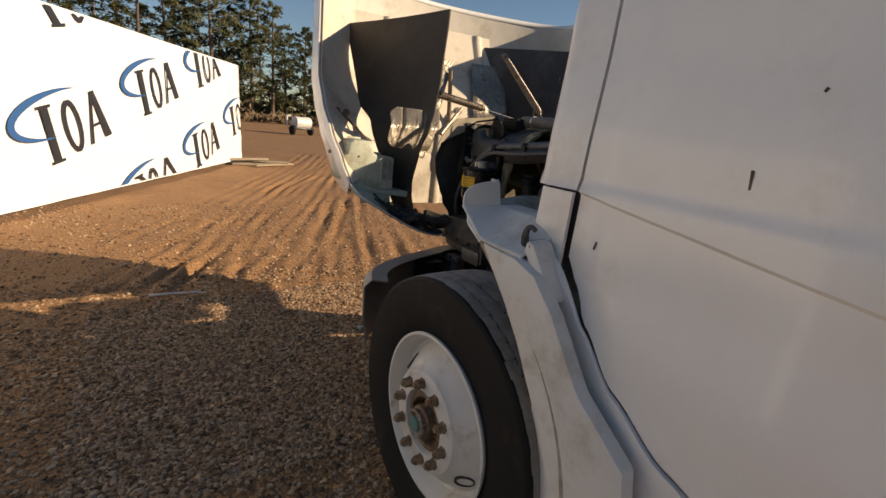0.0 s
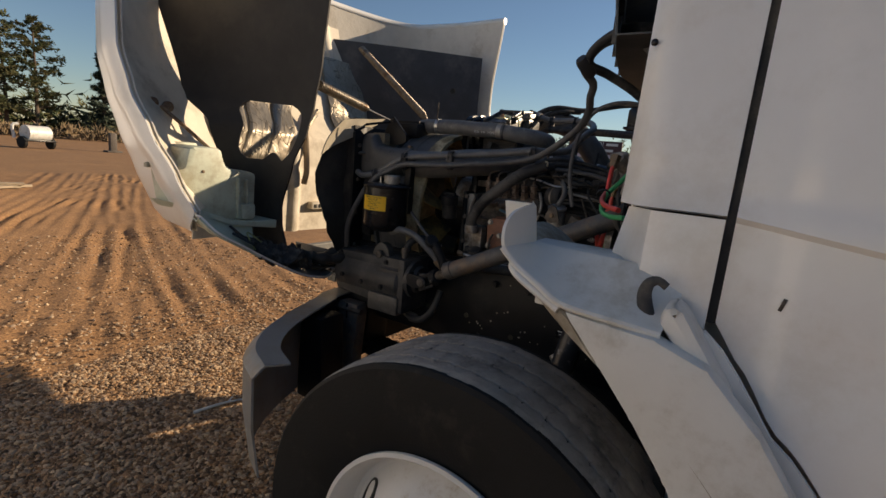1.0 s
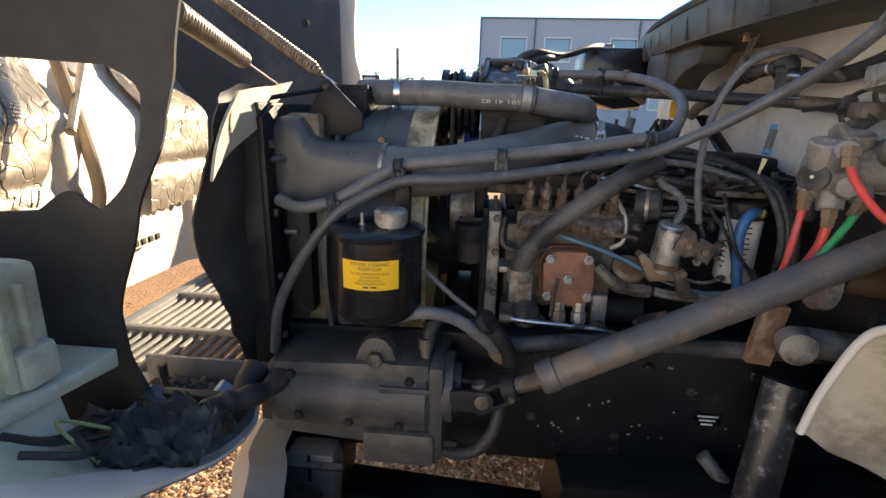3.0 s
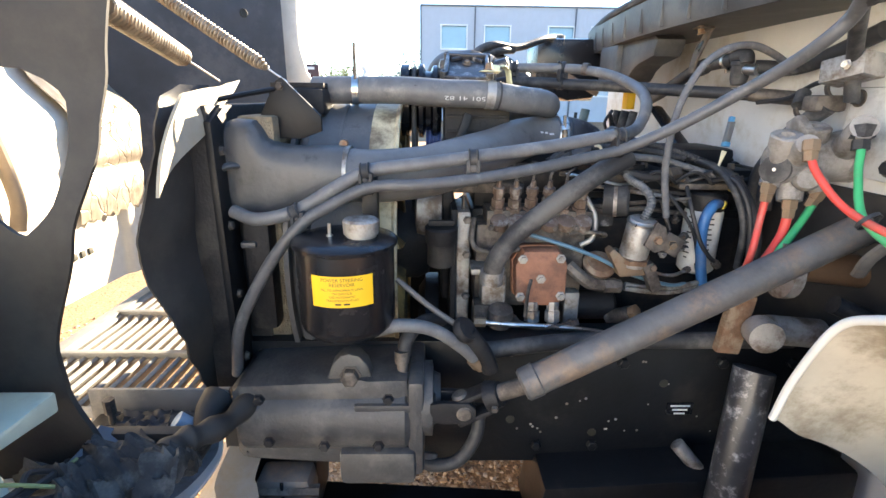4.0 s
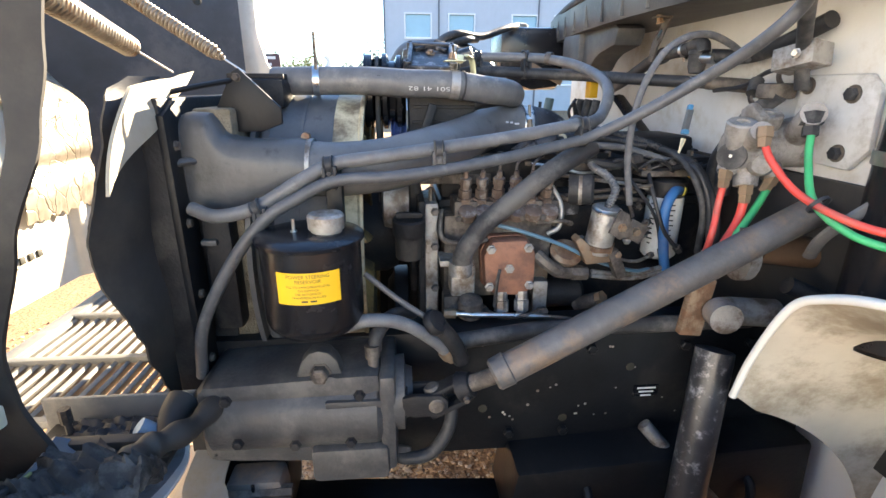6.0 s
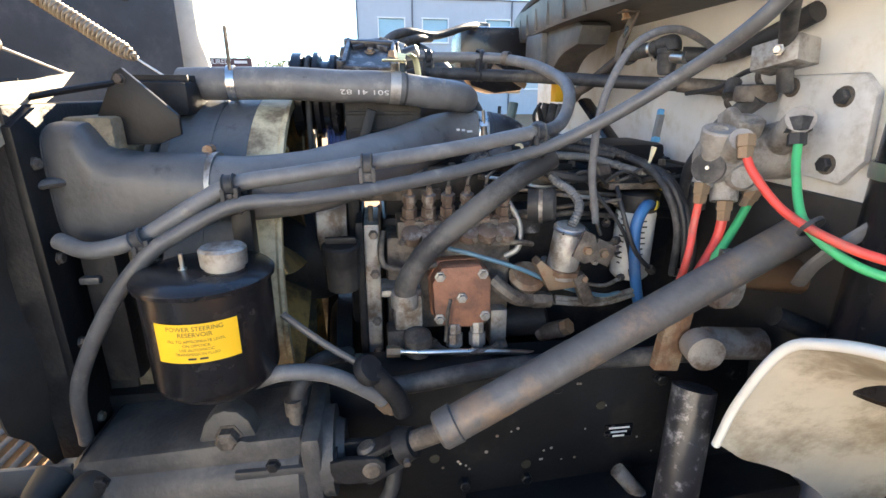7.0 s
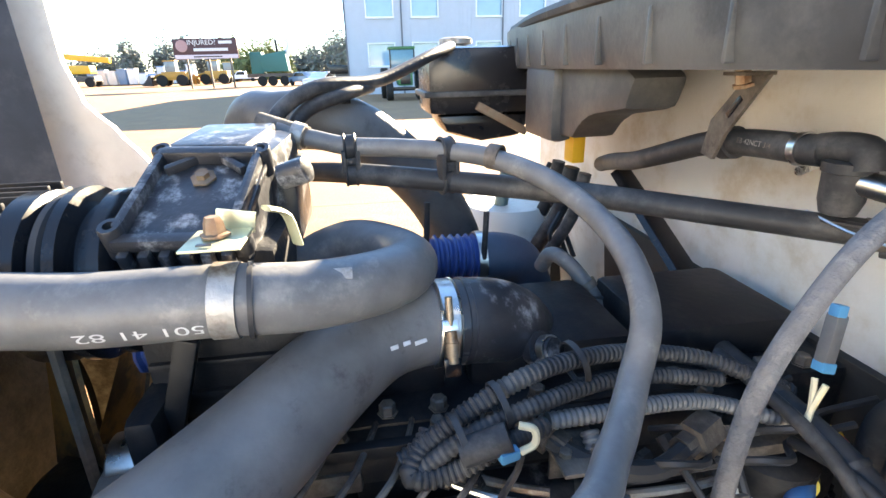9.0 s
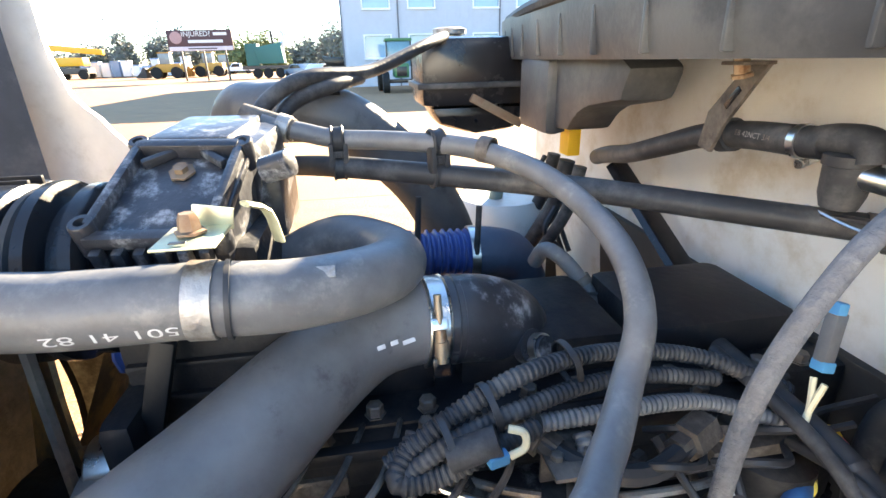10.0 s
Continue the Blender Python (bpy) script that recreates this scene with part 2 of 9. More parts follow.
def under(ob, parent):
    ob.parent = parent
    root = parent
    while root.parent:
        root = root.parent
    ob.matrix_parent_inverse = root.matrix_basis.inverted() if parent is root else Matrix.Identity(4)
    return ob


FRONT_EYE, TOP_EYE = (-1.205, 0.615, 1.538), (-0.413, 0.356, 1.717)
GROUP = {"about": Vector(FRONT_EYE), "k": 1.0}


def set_back(k, about=FRONT_EYE):
    """Scale the parts that follow about a camera position, to keep fitting its view; 1 ends it."""
    GROUP["about"], GROUP["k"] = Vector(about), k


def part(name, bm, material, parent, label="", smooth=True):
    """One mesh object under a thing or a part; vertices are given in world places."""
    if GROUP["k"] != 1.0:
        for q in bm.verts:
            q.co = GROUP["about"] + (q.co - GROUP["about"]) * GROUP["k"]
    ob = link(name, bm, material, smooth)
    under(ob, parent)
    if label:
        ob["label"] = label
    return ob


def V(*a):
    return Vector(a)


def frame_of(d):
    d = Vector(d).normalized()
    a = Vector((0, 0, 1)) if abs(d.z) < 0.9 else Vector((1, 0, 0))
    s = d.cross(a).normalized()
    return s, d.cross(s).normalized(), d


def spline(pts, n=8):
    p = [Vector(q) for q in pts]
    if len(p) == 2:
        return [p[0].lerp(p[1], i / n) for i in range(n + 1)]
    p = [p[0] * 2 - p[1]] + p + [p[-1] * 2 - p[-2]]
    out = []
    for i in range(1, len(p) - 2):
        a, b, c, d = p[i - 1:i + 3]
        for k in range(n):
            t = k / n
            out.append(0.5 * ((2 * b) + (c - a) * t + (2 * a - 5 * b + 4 * c - d) * t * t + (3 * b - a - 3 * c + d) * t ** 3))
    out.append(p[-2])
    return out


def sweep(bm, path, radius, seg=12, caps=True, flat=1.0, hollow=0.0):
    """A round (or flattened) bar along a path. radius: a number, or a function of 0..1."""
    rf = radius if callable(radius) else (lambda u: radius)
    n = len(path)
    tang = [(path[min(i + 1, n - 1)] - path[max(i - 1, 0)]).normalized() for i in range(n)]
    s = frame_of(tang[0])[0]
    rings = []
    for i in range(n):
        s = (s - tang[i] * s.dot(tang[i]))
        s = s.normalized() if s.length > 1e-6 else frame_of(tang[i])[0]
        w = tang[i].cross(s)
        r = rf(i / max(1, n - 1))
        rings.append([bm.verts.new(path[i] + (s * math.cos(a) + w * math.sin(a) * flat) * r) for a in (2 * math.pi * k / seg for k in range(seg))])
    for a, b in zip(rings, rings[1:]):
        for k in range(seg):
            bm.faces.new((a[k], a[(k + 1) % seg], b[(k + 1) % seg], b[k]))
    if caps:
        bm.faces.new(rings[0][::-1])
        bm.faces.new(rings[-1])
    return bm


def tube(pts, r, seg=12, n=8, **k):
    return sweep(bmesh.new(), spline(pts, n), r, seg, **k)


def loom(pts, r, pitch=0.006):
    """Corrugated conduit along a path."""
    path = spline(pts, 6)
    length = sum((b - a).length for a, b in zip(path, path[1:]))
    count = int(length / pitch * 4)
    fine, d, i = [], 0.0, 0
    cum = [0]
    for a, b in zip(path, path[1:]):
        cum.append(cum[-1] + (b - a).length)
    for k in range(count + 1):
        s = length * k / count
        while i < len(cum) - 2 and cum[i + 1] < s:
            i += 1
        fine.append(path[i].lerp(path[i + 1], (s - cum[i]) / max(1e-9, cum[i + 1] - cum[i])))
    return sweep(bmesh.new(), fine, lambda u: r * (1.0 if int(round(u * count)) % 4 in (0, 1) else 0.86), 10)


def lathe(prof, o, d, seg=24, bm=None, close=True):
    """A turned body: prof is (height along d, radius)."""
    bm = bm or bmesh.new()
    s, w, d = frame_of(d)
    o = Vector(o)
    rings = []
    for h, r in prof:
        rings.append([bm.verts.new(o + d * h + (s * math.cos(a) + w * math.sin(a)) * max(r, 1e-4)) for a in (2 * math.pi * k / seg for k in range(seg))])
    for a, b in zip(rings, rings[1:]):
        for k in range(seg):
            bm.faces.new((a[k], a[(k + 1) % seg], b[(k + 1) % seg], b[k]))
    if close:
        bm.faces.new(rings[0][::-1])
        bm.faces.new(rings[-1])
    return bm


def box(c, size, bevel=0.004, rot=(0, 0, 0), bm=None, seg=2):
    own = bm is None
    bm = bm or bmesh.new()
    tmp = bmesh.new()
    bmesh.ops.create_cube(tmp, size=1)
    bmesh.ops.scale(tmp, vec=size, verts=tmp.verts)
    if bevel:
        bmesh.ops.bevel(tmp, geom=list(tmp.edges), offset=min(bevel, min(size) * 0.45), segments=seg, affect="EDGES", profile=0.6)
    bmesh.ops.transform(tmp, matrix=pose(c[0], c[1], c[2], *rot), verts=tmp.verts)
    return merge(bm, tmp)


def merge(bm, tmp):
    me = bpy.data.meshes.new("tmp")
    tmp.to_mesh(me)
    tmp.free()
    bm.from_mesh(me)
    bpy.data.meshes.remove(me)
    return bm


def prism(poly, axis, a, b, bevel=0.0, bm=None):
    """Extrude a flat outline along an axis; poly holds the two other coordinates in xyz order."""
    bm = bm or bmesh.new()
    tmp = bmesh.new()

    def at(p, v):
        return {"x": (v, p[0], p[1]), "y": (p[0], v, p[1]), "z": (p[0], p[1], v)}[axis]
    lo = [tmp.verts.new(at(p, a)) for p in poly]
    hi = [tmp.verts.new(at(p, b)) for p in poly]
    tmp.faces.new(lo)
    tmp.faces.new(hi[::-1])
    n = len(poly)
    for i in range(n):
        tmp.faces.new((lo[i], hi[i], hi[(i + 1) % n], lo[(i + 1) % n]))
    bmesh.ops.recalc_face_normals(tmp, faces=tmp.faces)
    if bevel:
        bmesh.ops.bevel(tmp, geom=list(tmp.edges), offset=bevel, segments=2, affect="EDGES", profile=0.6)
    return merge(bm, tmp)


def sheet(fn, nu, nv, thick=0.004, bm=None, skip=None):
    """A thin wall: fn(u, v) gives places, skip(u, v) leaves a hole."""
    bm = bm or bmesh.new()
    P = [[Vector(fn(i / nu, j / nv)) for j in range(nv + 1)] for i in range(nu + 1)]
    N = [[None] * (nv + 1) for _ in range(nu + 1)]
    for i in range(nu + 1):
        for j in range(nv + 1):
            du = P[min(i + 1, nu)][j] - P[max(i - 1, 0)][j]
            dv = P[i][min(j + 1, nv)] - P[i][max(j - 1, 0)]
            N[i][j] = du.cross(dv).normalized() * thick
    A = [[bm.verts.new(P[i][j]) for j in range(nv + 1)] for i in range(nu + 1)]
    B = [[bm.verts.new(P[i][j] - N[i][j]) for j in range(nv + 1)] for i in range(nu + 1)]
    keep = [[not (skip and skip((i + 0.5) / nu, (j + 0.5) / nv)) for j in range(nv)] for i in range(nu)]
    for i in range(nu):
        for j in range(nv):
            if not keep[i][j]:
                continue
            bm.faces.new((A[i][j], A[i + 1][j], A[i + 1][j + 1], A[i][j + 1]))
            bm.faces.new((B[i][j + 1], B[i + 1][j + 1], B[i + 1][j], B[i][j]))
            for (di, dj, p, q) in ((-1, 0, (i, j), (i, j + 1)), (1, 0, (i + 1, j + 1), (i + 1, j)), (0, -1, (i + 1, j), (i, j)), (0, 1, (i, j + 1), (i + 1, j + 1))):
                a, c = i + di, j + dj
                if not (0 <= a < nu and 0 <= c < nv and keep[a][c]):
                    bm.faces.new((A[p[0]][p[1]], A[q[0]][q[1]], B[q[0]][q[1]], B[p[0]][p[1]]))
    loose = [v for v in bm.verts if not v.link_faces]
    bmesh.ops.delete(bm, geom=loose, context="VERTS")
    return bm


def lerp_table(tab, v):
    """Value at v in a table of (v, value...) rows in rising order."""
    if v <= tab[0][0]:
        return tab[0][1:]
    for a, b in zip(tab, tab[1:]):
        if v <= b[0]:
            t = (v - a[0]) / (b[0] - a[0])
            t = t * t * (3 - 2 * t) * 0.5 + t * 0.5
            return tuple(x + (y - x) * t for x, y in zip(a[1:], b[1:]))
    return tab[-1][1:]


def bolt(o, d, r=0.008, h=0.008, bm=None):
    return lathe([(0, r * 1.25), (0.0015, r * 1.25), (0.0016, r), (h, r), (h + r * 0.15, r * 0.8)], o, d, 6, bm)


def clamp(pts_c, d, r, w=0.012, screw=0.9):
    """A worm-drive hose clamp round a hose at a place, with its screw housing."""
    s, u, d = frame_of(d)
    c = Vector(pts_c)
    bm = lathe([(-w / 2, r), (-w / 2, r + 0.0016), (w / 2, r + 0.0016), (w / 2, r)], c, d, 28, close=False)
    p = c + (s * math.cos(screw) + u * math.sin(screw)) * (r + 0.005)
    t = (u * math.cos(screw) - s * math.sin(screw))
    lathe([(-0.011, 0.004), (-0.011, 0.006), (0.011, 0.006), (0.014, 0.0045), (0.018, 0.0045)], p, t, 8, bm)
    return bm


# ---- the truck ----
TRUCK = thing("truck", (0.05, -1.0, 0), "white conventional truck with its hood tilted forward over the engine", "truck")


def cab():
    # cowl corner panel between hood gap and door gap
    def side_x(z):
        return -lerp_table([(0.4, 1.01), (1.0, 1.01), (1.2, 0.985), (1.37, 0.975), (1.40, 0.965), (1.75, 0.93), (2.7, 0.82)], z)[0]

    def corner(u, v):
        z = 1.372 + v * 1.33
        y = -0.205 - u * 0.171
        inn = 0.05 * max(0, 1 - u / 0.35) ** 2
        return (side_x(z) + inn, y, z)
    body = part("cab_corner", sheet(corner, 10, 40, 0.012), M["white"], TRUCK, "white painted cowl corner panel with two rivets")
    def cowl_low(u, v):
        # the front edge sweeps in and forward to meet the fender shelf
        z = 1.366 - 0.19 * v
        k = min(1.0, v / 0.52)
        front = V(-0.915 + 0.029 * k, -0.227 + 0.024 * k, z)
        crease, rear = V(-0.972 - 0.010 * k, -0.273, z), V(-0.975 - 0.012 * v, -0.376, z)
        if u < 0.45:
            f = u / 0.45
            return front.lerp(crease, f) + V(0.010, 0.004, 0) * math.sin(math.pi * f)
        return crease.lerp(rear, (u - 0.45) / 0.55)
    part("cowl_lower", sheet(cowl_low, 20, 12, 0.010), M["white"], TRUCK, "white lower cowl panel")
    for z in (1.471, 1.644):
        part("rivet", lathe([(0, 0.006), (0.003, 0.006), (0.005, 0.003)], (-0.918, -0.219, z), (-1, 0, 0), 10), M["blackpaint"], body)

    def gap_z(y):
        # the lower front corner of the door is cut away in a curve
        return lerp_table([(0.0, 1.205), (0.035, 1.155), (0.11, 1.06), (0.22, 0.95), (0.37, 0.86), (0.6, 0.78), (1.2, 0.70)], -0.389 - y)[0]

    def door(u, v):
        y = -0.389 - u * 1.05
        zlow = gap_z(y)
        cz = max(zlow + 0.02, 1.372 - 0.13 * (-0.389 - y))
        if v < 0.4:
            z = zlow + (cz - 0.009 - zlow) * v / 0.4
        elif v < 0.45:
            z = cz - 0.009 + 0.009 * (v - 0.4) / 0.05
        else:
            z = cz + (2.05 - cz) * (v - 0.45) / 0.55
        x = side_x(z) - 0.03 * min(1, u * 2)
        x += 0.010 * min(1, max(0, (0.45 - v) / 0.05)) - 0.004
        x -= 0.004 * min(1, max(0, (u - 0.07) / 0.012)) * (1 if z < 1.80 else max(0, 1 - (z - 1.80) / 0.02))
        return (x, y, z)
    d = part("door", sheet(door, 60, 80, 0.02), M["white"], TRUCK, "white painted cab door with a moulded crease")
    for y, z, h, t in ((-0.468, 1.254, 0.020, 14), (-0.777, 1.453, 0.035, -4), (-0.848, 1.606, 0.008, 30)):
        x = side_x(z) - 0.03 * min(1, (-0.389 - y) / 0.525) + (0.002 if z < 1.34 else -0.008) - 0.0006
        part("paint_chip", box((x, y, z), (0.002, 0.005, h), 0.0006, (t, 0, 0)), M["dirtym"], d)
    part("door_gasket", sheet(lambda u, v: (side_x(1.2 + 1.5 * v) + 0.016, -0.392 + 0.03 * u, 1.2 + 1.5 * v), 2, 40, -0.01), M["rubber"], d)

    def low(u, v):
        y = -0.378 - u * 1.1
        ztop = gap_z(y) - 0.007
        z = ztop - v * (ztop - 0.45)
        return (-1.008 - 0.026 * min(1, u * 2), y, z)
    part("cab_lower", sheet(low, 40, 12, 0.012), M["white"], TRUCK)
    # rest of the cab
    part("cab_shell", prism([(-0.36, 0.55), (-0.36, 2.0), (-0.62, 2.72), (-2.05, 2.78), (-2.05, 0.55)], "x", -0.88, 1.24, 0.03), M["white"], TRUCK)
    part("windshield", prism([(-0.352, 1.98), (-0.60, 2.66), (-0.61, 2.66), (-0.365, 1.98)], "x", -0.78, 1.10), M["blackpaint"], TRUCK, "dark glass windshield")
    fw = part("firewall", prism([(-0.36, 0.8), (-0.24, 0.90), (-0.195, 1.30), (-0.19, 1.73), (-0.36, 1.75)], "x", -0.46, 1.14, 0.01), M["firewall"], TRUCK, "dirty white painted firewall")
    part("lower_shield", prism([(-0.24, 0.85), (-0.232, 0.85), (-0.186, 1.30), (-0.181, 1.378), (-0.20, 1.378), (-0.205, 1.30)], "x", -0.459, 0.62, 0.002), M["liner"], fw, "black sheet over the lower firewall")
    part("firewall_upper", prism([(-0.36, 1.57), (-0.27, 1.57), (-0.19, 1.73), (-0.36, 1.75)], "x", -0.80, -0.463, 0.01), M["firewall"], fw)
    # black panels stand in for a dark cover and the shadow on it
    part("splash_shield", prism([(-0.358, 0.80), (-0.335, 0.80), (-0.335, 1.56), (-0.358, 1.565)], "x", -0.86, -0.466, 0.003), M["liner"], fw, "black panel standing for dark cover and shadow beside the firewall")
    part("shield_return", prism([(-0.335, 0.80), (-0.20, 0.90), (-0.185, 1.30), (-0.185, 1.565), (-0.335, 1.565)], "x", -0.466, -0.462, 0.001), M["liner"], fw)
    for y, z in ((-0.334, 1.18), (-0.334, 1.31), (-0.334, 1.44)):
        part("shield_bolt", lathe([(0, 0.018), (0.003, 0.018), (0.005, 0.012), (0.006, 0.0)], (-0.76, y, z), (0, 1, 0), 18), M["dirtym"], fw)
    return fw


def cowl_tray():
    # broad ribbed plastic tray under the windshield, bowed forward
    def front(x):
        return 0.035 - 0.07 * ((x - 0.25) / 0.7) ** 2

    def rim(u, v):
        x = -0.72 + 1.70 * u
        k = v * 3
        y = front(x)
        if k < 1:
            return (x, y - 0.40 + 0.40 * k, 1.715)
        if k < 2:
            return (x, y + 0.01 * (k - 1), 1.715 + 0.085 * (k - 1))
        return (x, y + 0.01 - 0.25 * (k - 2), 1.80 + 0.12 * (k - 2))
    t = part("cowl_tray", sheet(rim, 60, 18, 0.004), M["cowl"], TRUCK, "ribbed grey plastic cowl tray below the windshield")
    for i in range(13):
        x = -0.62 + i * 0.125
        part("rib", box((x, front(x) + 0.004, 1.748), (0.006, 0.018, 0.062), 0.002), M["cowl"], t)
    part("hood_seal", tube([(-0.72, front(-0.72) + 0.005, 1.803), (-0.3, front(-0.3) + 0.012, 1.804), (0.05, front(0.05) + 0.012, 1.805), (0.5, front(0.5) + 0.01, 1.804), (0.9, front(0.9), 1.803)], 0.012, 8), M["rubber"], t)


def skirt():
    # rear half of the wheel arch, fixed to the cab
    cy, cz = 0.02, 0.51
    edge = [(-0.178, 1.200), (-0.245, 1.125), (-0.305, 1.055), (-0.365, 0.975), (-0.42, 0.885), (-0.47, 0.80), (-0.535, 0.675), (-0.56, 0.50), (-0.57, 0.35)]
    back = [(-0.80, 0.35), (-0.72, 0.84), (-0.575, 0.945), (-0.47, 1.09), (-0.395, 1.165), (-0.32, 1.190), (-0.25, 1.194)]
    s = part("fender_skirt", prism(edge + back, "x", -1.100, -1.055, 0.012), M["plastic_white"], TRUCK, "white moulded rear half of the front fender")
    # sloping shelf from the upright flag back to the cowl
    rows = [((-0.945, -0.058, 1.272), (-1.080, -0.056, 1.278)), ((-0.948, -0.10, 1.270), (-1.076, -0.085, 1.250)), ((-0.956, -0.15, 1.270), (-1.086, -0.13, 1.228)),
            ((-0.965, -0.20, 1.270), (-1.094, -0.176, 1.207)), ((-0.980, -0.273, 1.268), (-1.092, -0.25, 1.200)), ((-0.988, -0.335, 1.238), (-1.078, -0.325, 1.192))]
    inn, out = spline([r[0] for r in rows], 6), spline([r[1] for r in rows], 6)

    def shelf(u, v):
        i = min(int(u * (len(inn) - 1)), len(inn) - 2)
        f = u * (len(inn) - 1) - i
        p = inn[i].lerp(inn[i + 1], f).lerp(out[i].lerp(out[i + 1], f), v)
        return p + V(0.006, 0, -0.008) * math.sin(math.pi * v) * min(1, u * 4) * (1 - 0.4 * u)
    part("fender_shelf", sheet(shelf, 30, 12, 0.006), M["plastic_white"], s, "white sloping shelf of the fender")
    part("shelf_lip", sweep(bmesh.new(), out, 0.006, 8), M["plastic_white"], s)
    part("shelf_bead", sweep(bmesh.new(), inn, 0.005, 8), M["plastic_white"], s)
    # upright flag at the shelf's front end: one face along the truck, one turned outwards with a rounded corner
    tl, tr, br, bl = V(-0.918, 0.020, 1.347), V(-0.953, -0.050, 1.350), V(-0.944, -0.060, 1.268), V(-0.908, 0.012, 1.274)
    part("skirt_flag", sheet(lambda u, v: tl.lerp(tr, u).lerp(bl.lerp(br, u), v), 8, 8, 0.006), M["plastic_white"], s)

    def wing(u, v):
        # outer edge: rounded at the top, running down into the shelf's lip
        edge = spline([(-0.953, -0.050, 1.350), (-1.005, -0.050, 1.345), (-1.052, -0.050, 1.334), (-1.077, -0.051, 1.312), (-1.083, -0.055, 1.282), (-1.074, -0.064, 1.258)], 6)
        i = u * (len(edge) - 1)
        k = min(int(i), len(edge) - 2)
        return V(-0.953, -0.052, 1.350).lerp(V(-0.946, -0.060, 1.268), min(1, u * 1.3)).lerp(edge[k].lerp(edge[k + 1], i - k), v)
    part("flag_wing", sheet(wing, 24, 8, 0.006), M["plastic_white"], s)
    part("shelf_stub", box((-0.995, -0.118, 1.205), (0.014, 0.044, 0.07), 0.005), M["plastic_white"], s)
    bead = spline([(-1.092, -0.172, 1.196), (-1.074, -0.080, 1.240), (-1.01, -0.060, 1.258), (-0.945, -0.040, 1.266), (-0.905, 0.006, 1.272), (-0.80, 0.012, 1.284), (-0.70, 0.012, 1.280), (-0.61, 0.010, 1.250), (-0.550, 0.007, 1.205), (-0.49, -0.002, 1.08), (-0.462, -0.006, 0.98)], 8)
    LINER = mat("stained_arch_liner", (0.50, 0.47, 0.40), 0.6, var=0.12, scale=6, dirt=(0.26, 0.22, 0.165), dirt_amt=0.45, dirt_scale=5, bump=0.12)

    def liner(u, v):
        i = u * (len(bead) - 1)
        k = min(int(i), len(bead) - 2)
        q = bead[k].lerp(bead[k + 1], i - k)
        ry, rz = q.y - cy, q.z - cz
        k = min(1, v / 0.12)
        rad = math.hypot(ry, rz) * (1 - 0.055 * k * k * (3 - 2 * k) - 0.10 * v)
        a = math.atan2(ry, rz) - radians(78) * v * (0.75 + 0.25 * k)
        return (q.x - 0.012 * v, cy + rad * math.sin(a), cz + rad * math.cos(a))
    part("arch_liner", sheet(liner, 48, 40, 0.008), LINER, s, "stained beige inside of the wheel arch")
    part("rim_bead", sweep(bmesh.new(), bead, 0.007, 10), M["plastic_white"], s)
    # black disc paints the dark of a hole in the liner
    part("liner_hole", lathe([(0, 0.024), (0.004, 0.022), (0.002, 0.018), (0.0, 0.0)], (-0.70, -0.045, 1.225), (0.1, 0.9, -0.45), 20), M["ink"], s)
    # moulded fin behind the latch, and the ledge that meets the cowl corner
    part("latch_fin", prism([(-0.318, 1.205), (-0.322, 1.232), (-0.336, 1.240), (-0.350, 1.232), (-0.432, 1.118), (-0.430, 1.102), (-0.410, 1.098)], "x", -1.072, -1.0, 0.014), M["plastic_white"], s)
    part("ledge", prism([(-0.05, 1.274), (-0.22, 1.274), (-0.31, 1.245), (-0.31, 1.23), (-0.22, 1.258), (-0.05, 1.259)], "x", -0.955, -0.86, 0.003), M["plastic_white"], s)
    # rubber hood latch
    b = part("hood_latch", tube([(-1.050, -0.304, 1.186), (-1.046, -0.296, 1.212), (-1.042, -0.289, 1.240), (-1.039, -0.293, 1.258), (-1.037, -0.305, 1.264), (-1.035, -0.318, 1.257)], lambda u: 0.0150 - 0.0085 * min(1, u * 1.2), 12, 6, flat=0.75), M["rubber"], TRUCK, "black rubber hood latch hook")
    part("latch_slot", tube([(-1.062, -0.312, 1.196), (-1.060, -0.330, 1.180), (-1.066, -0.348, 1.150)], 0.006, 8, 3), M["ink"], b)


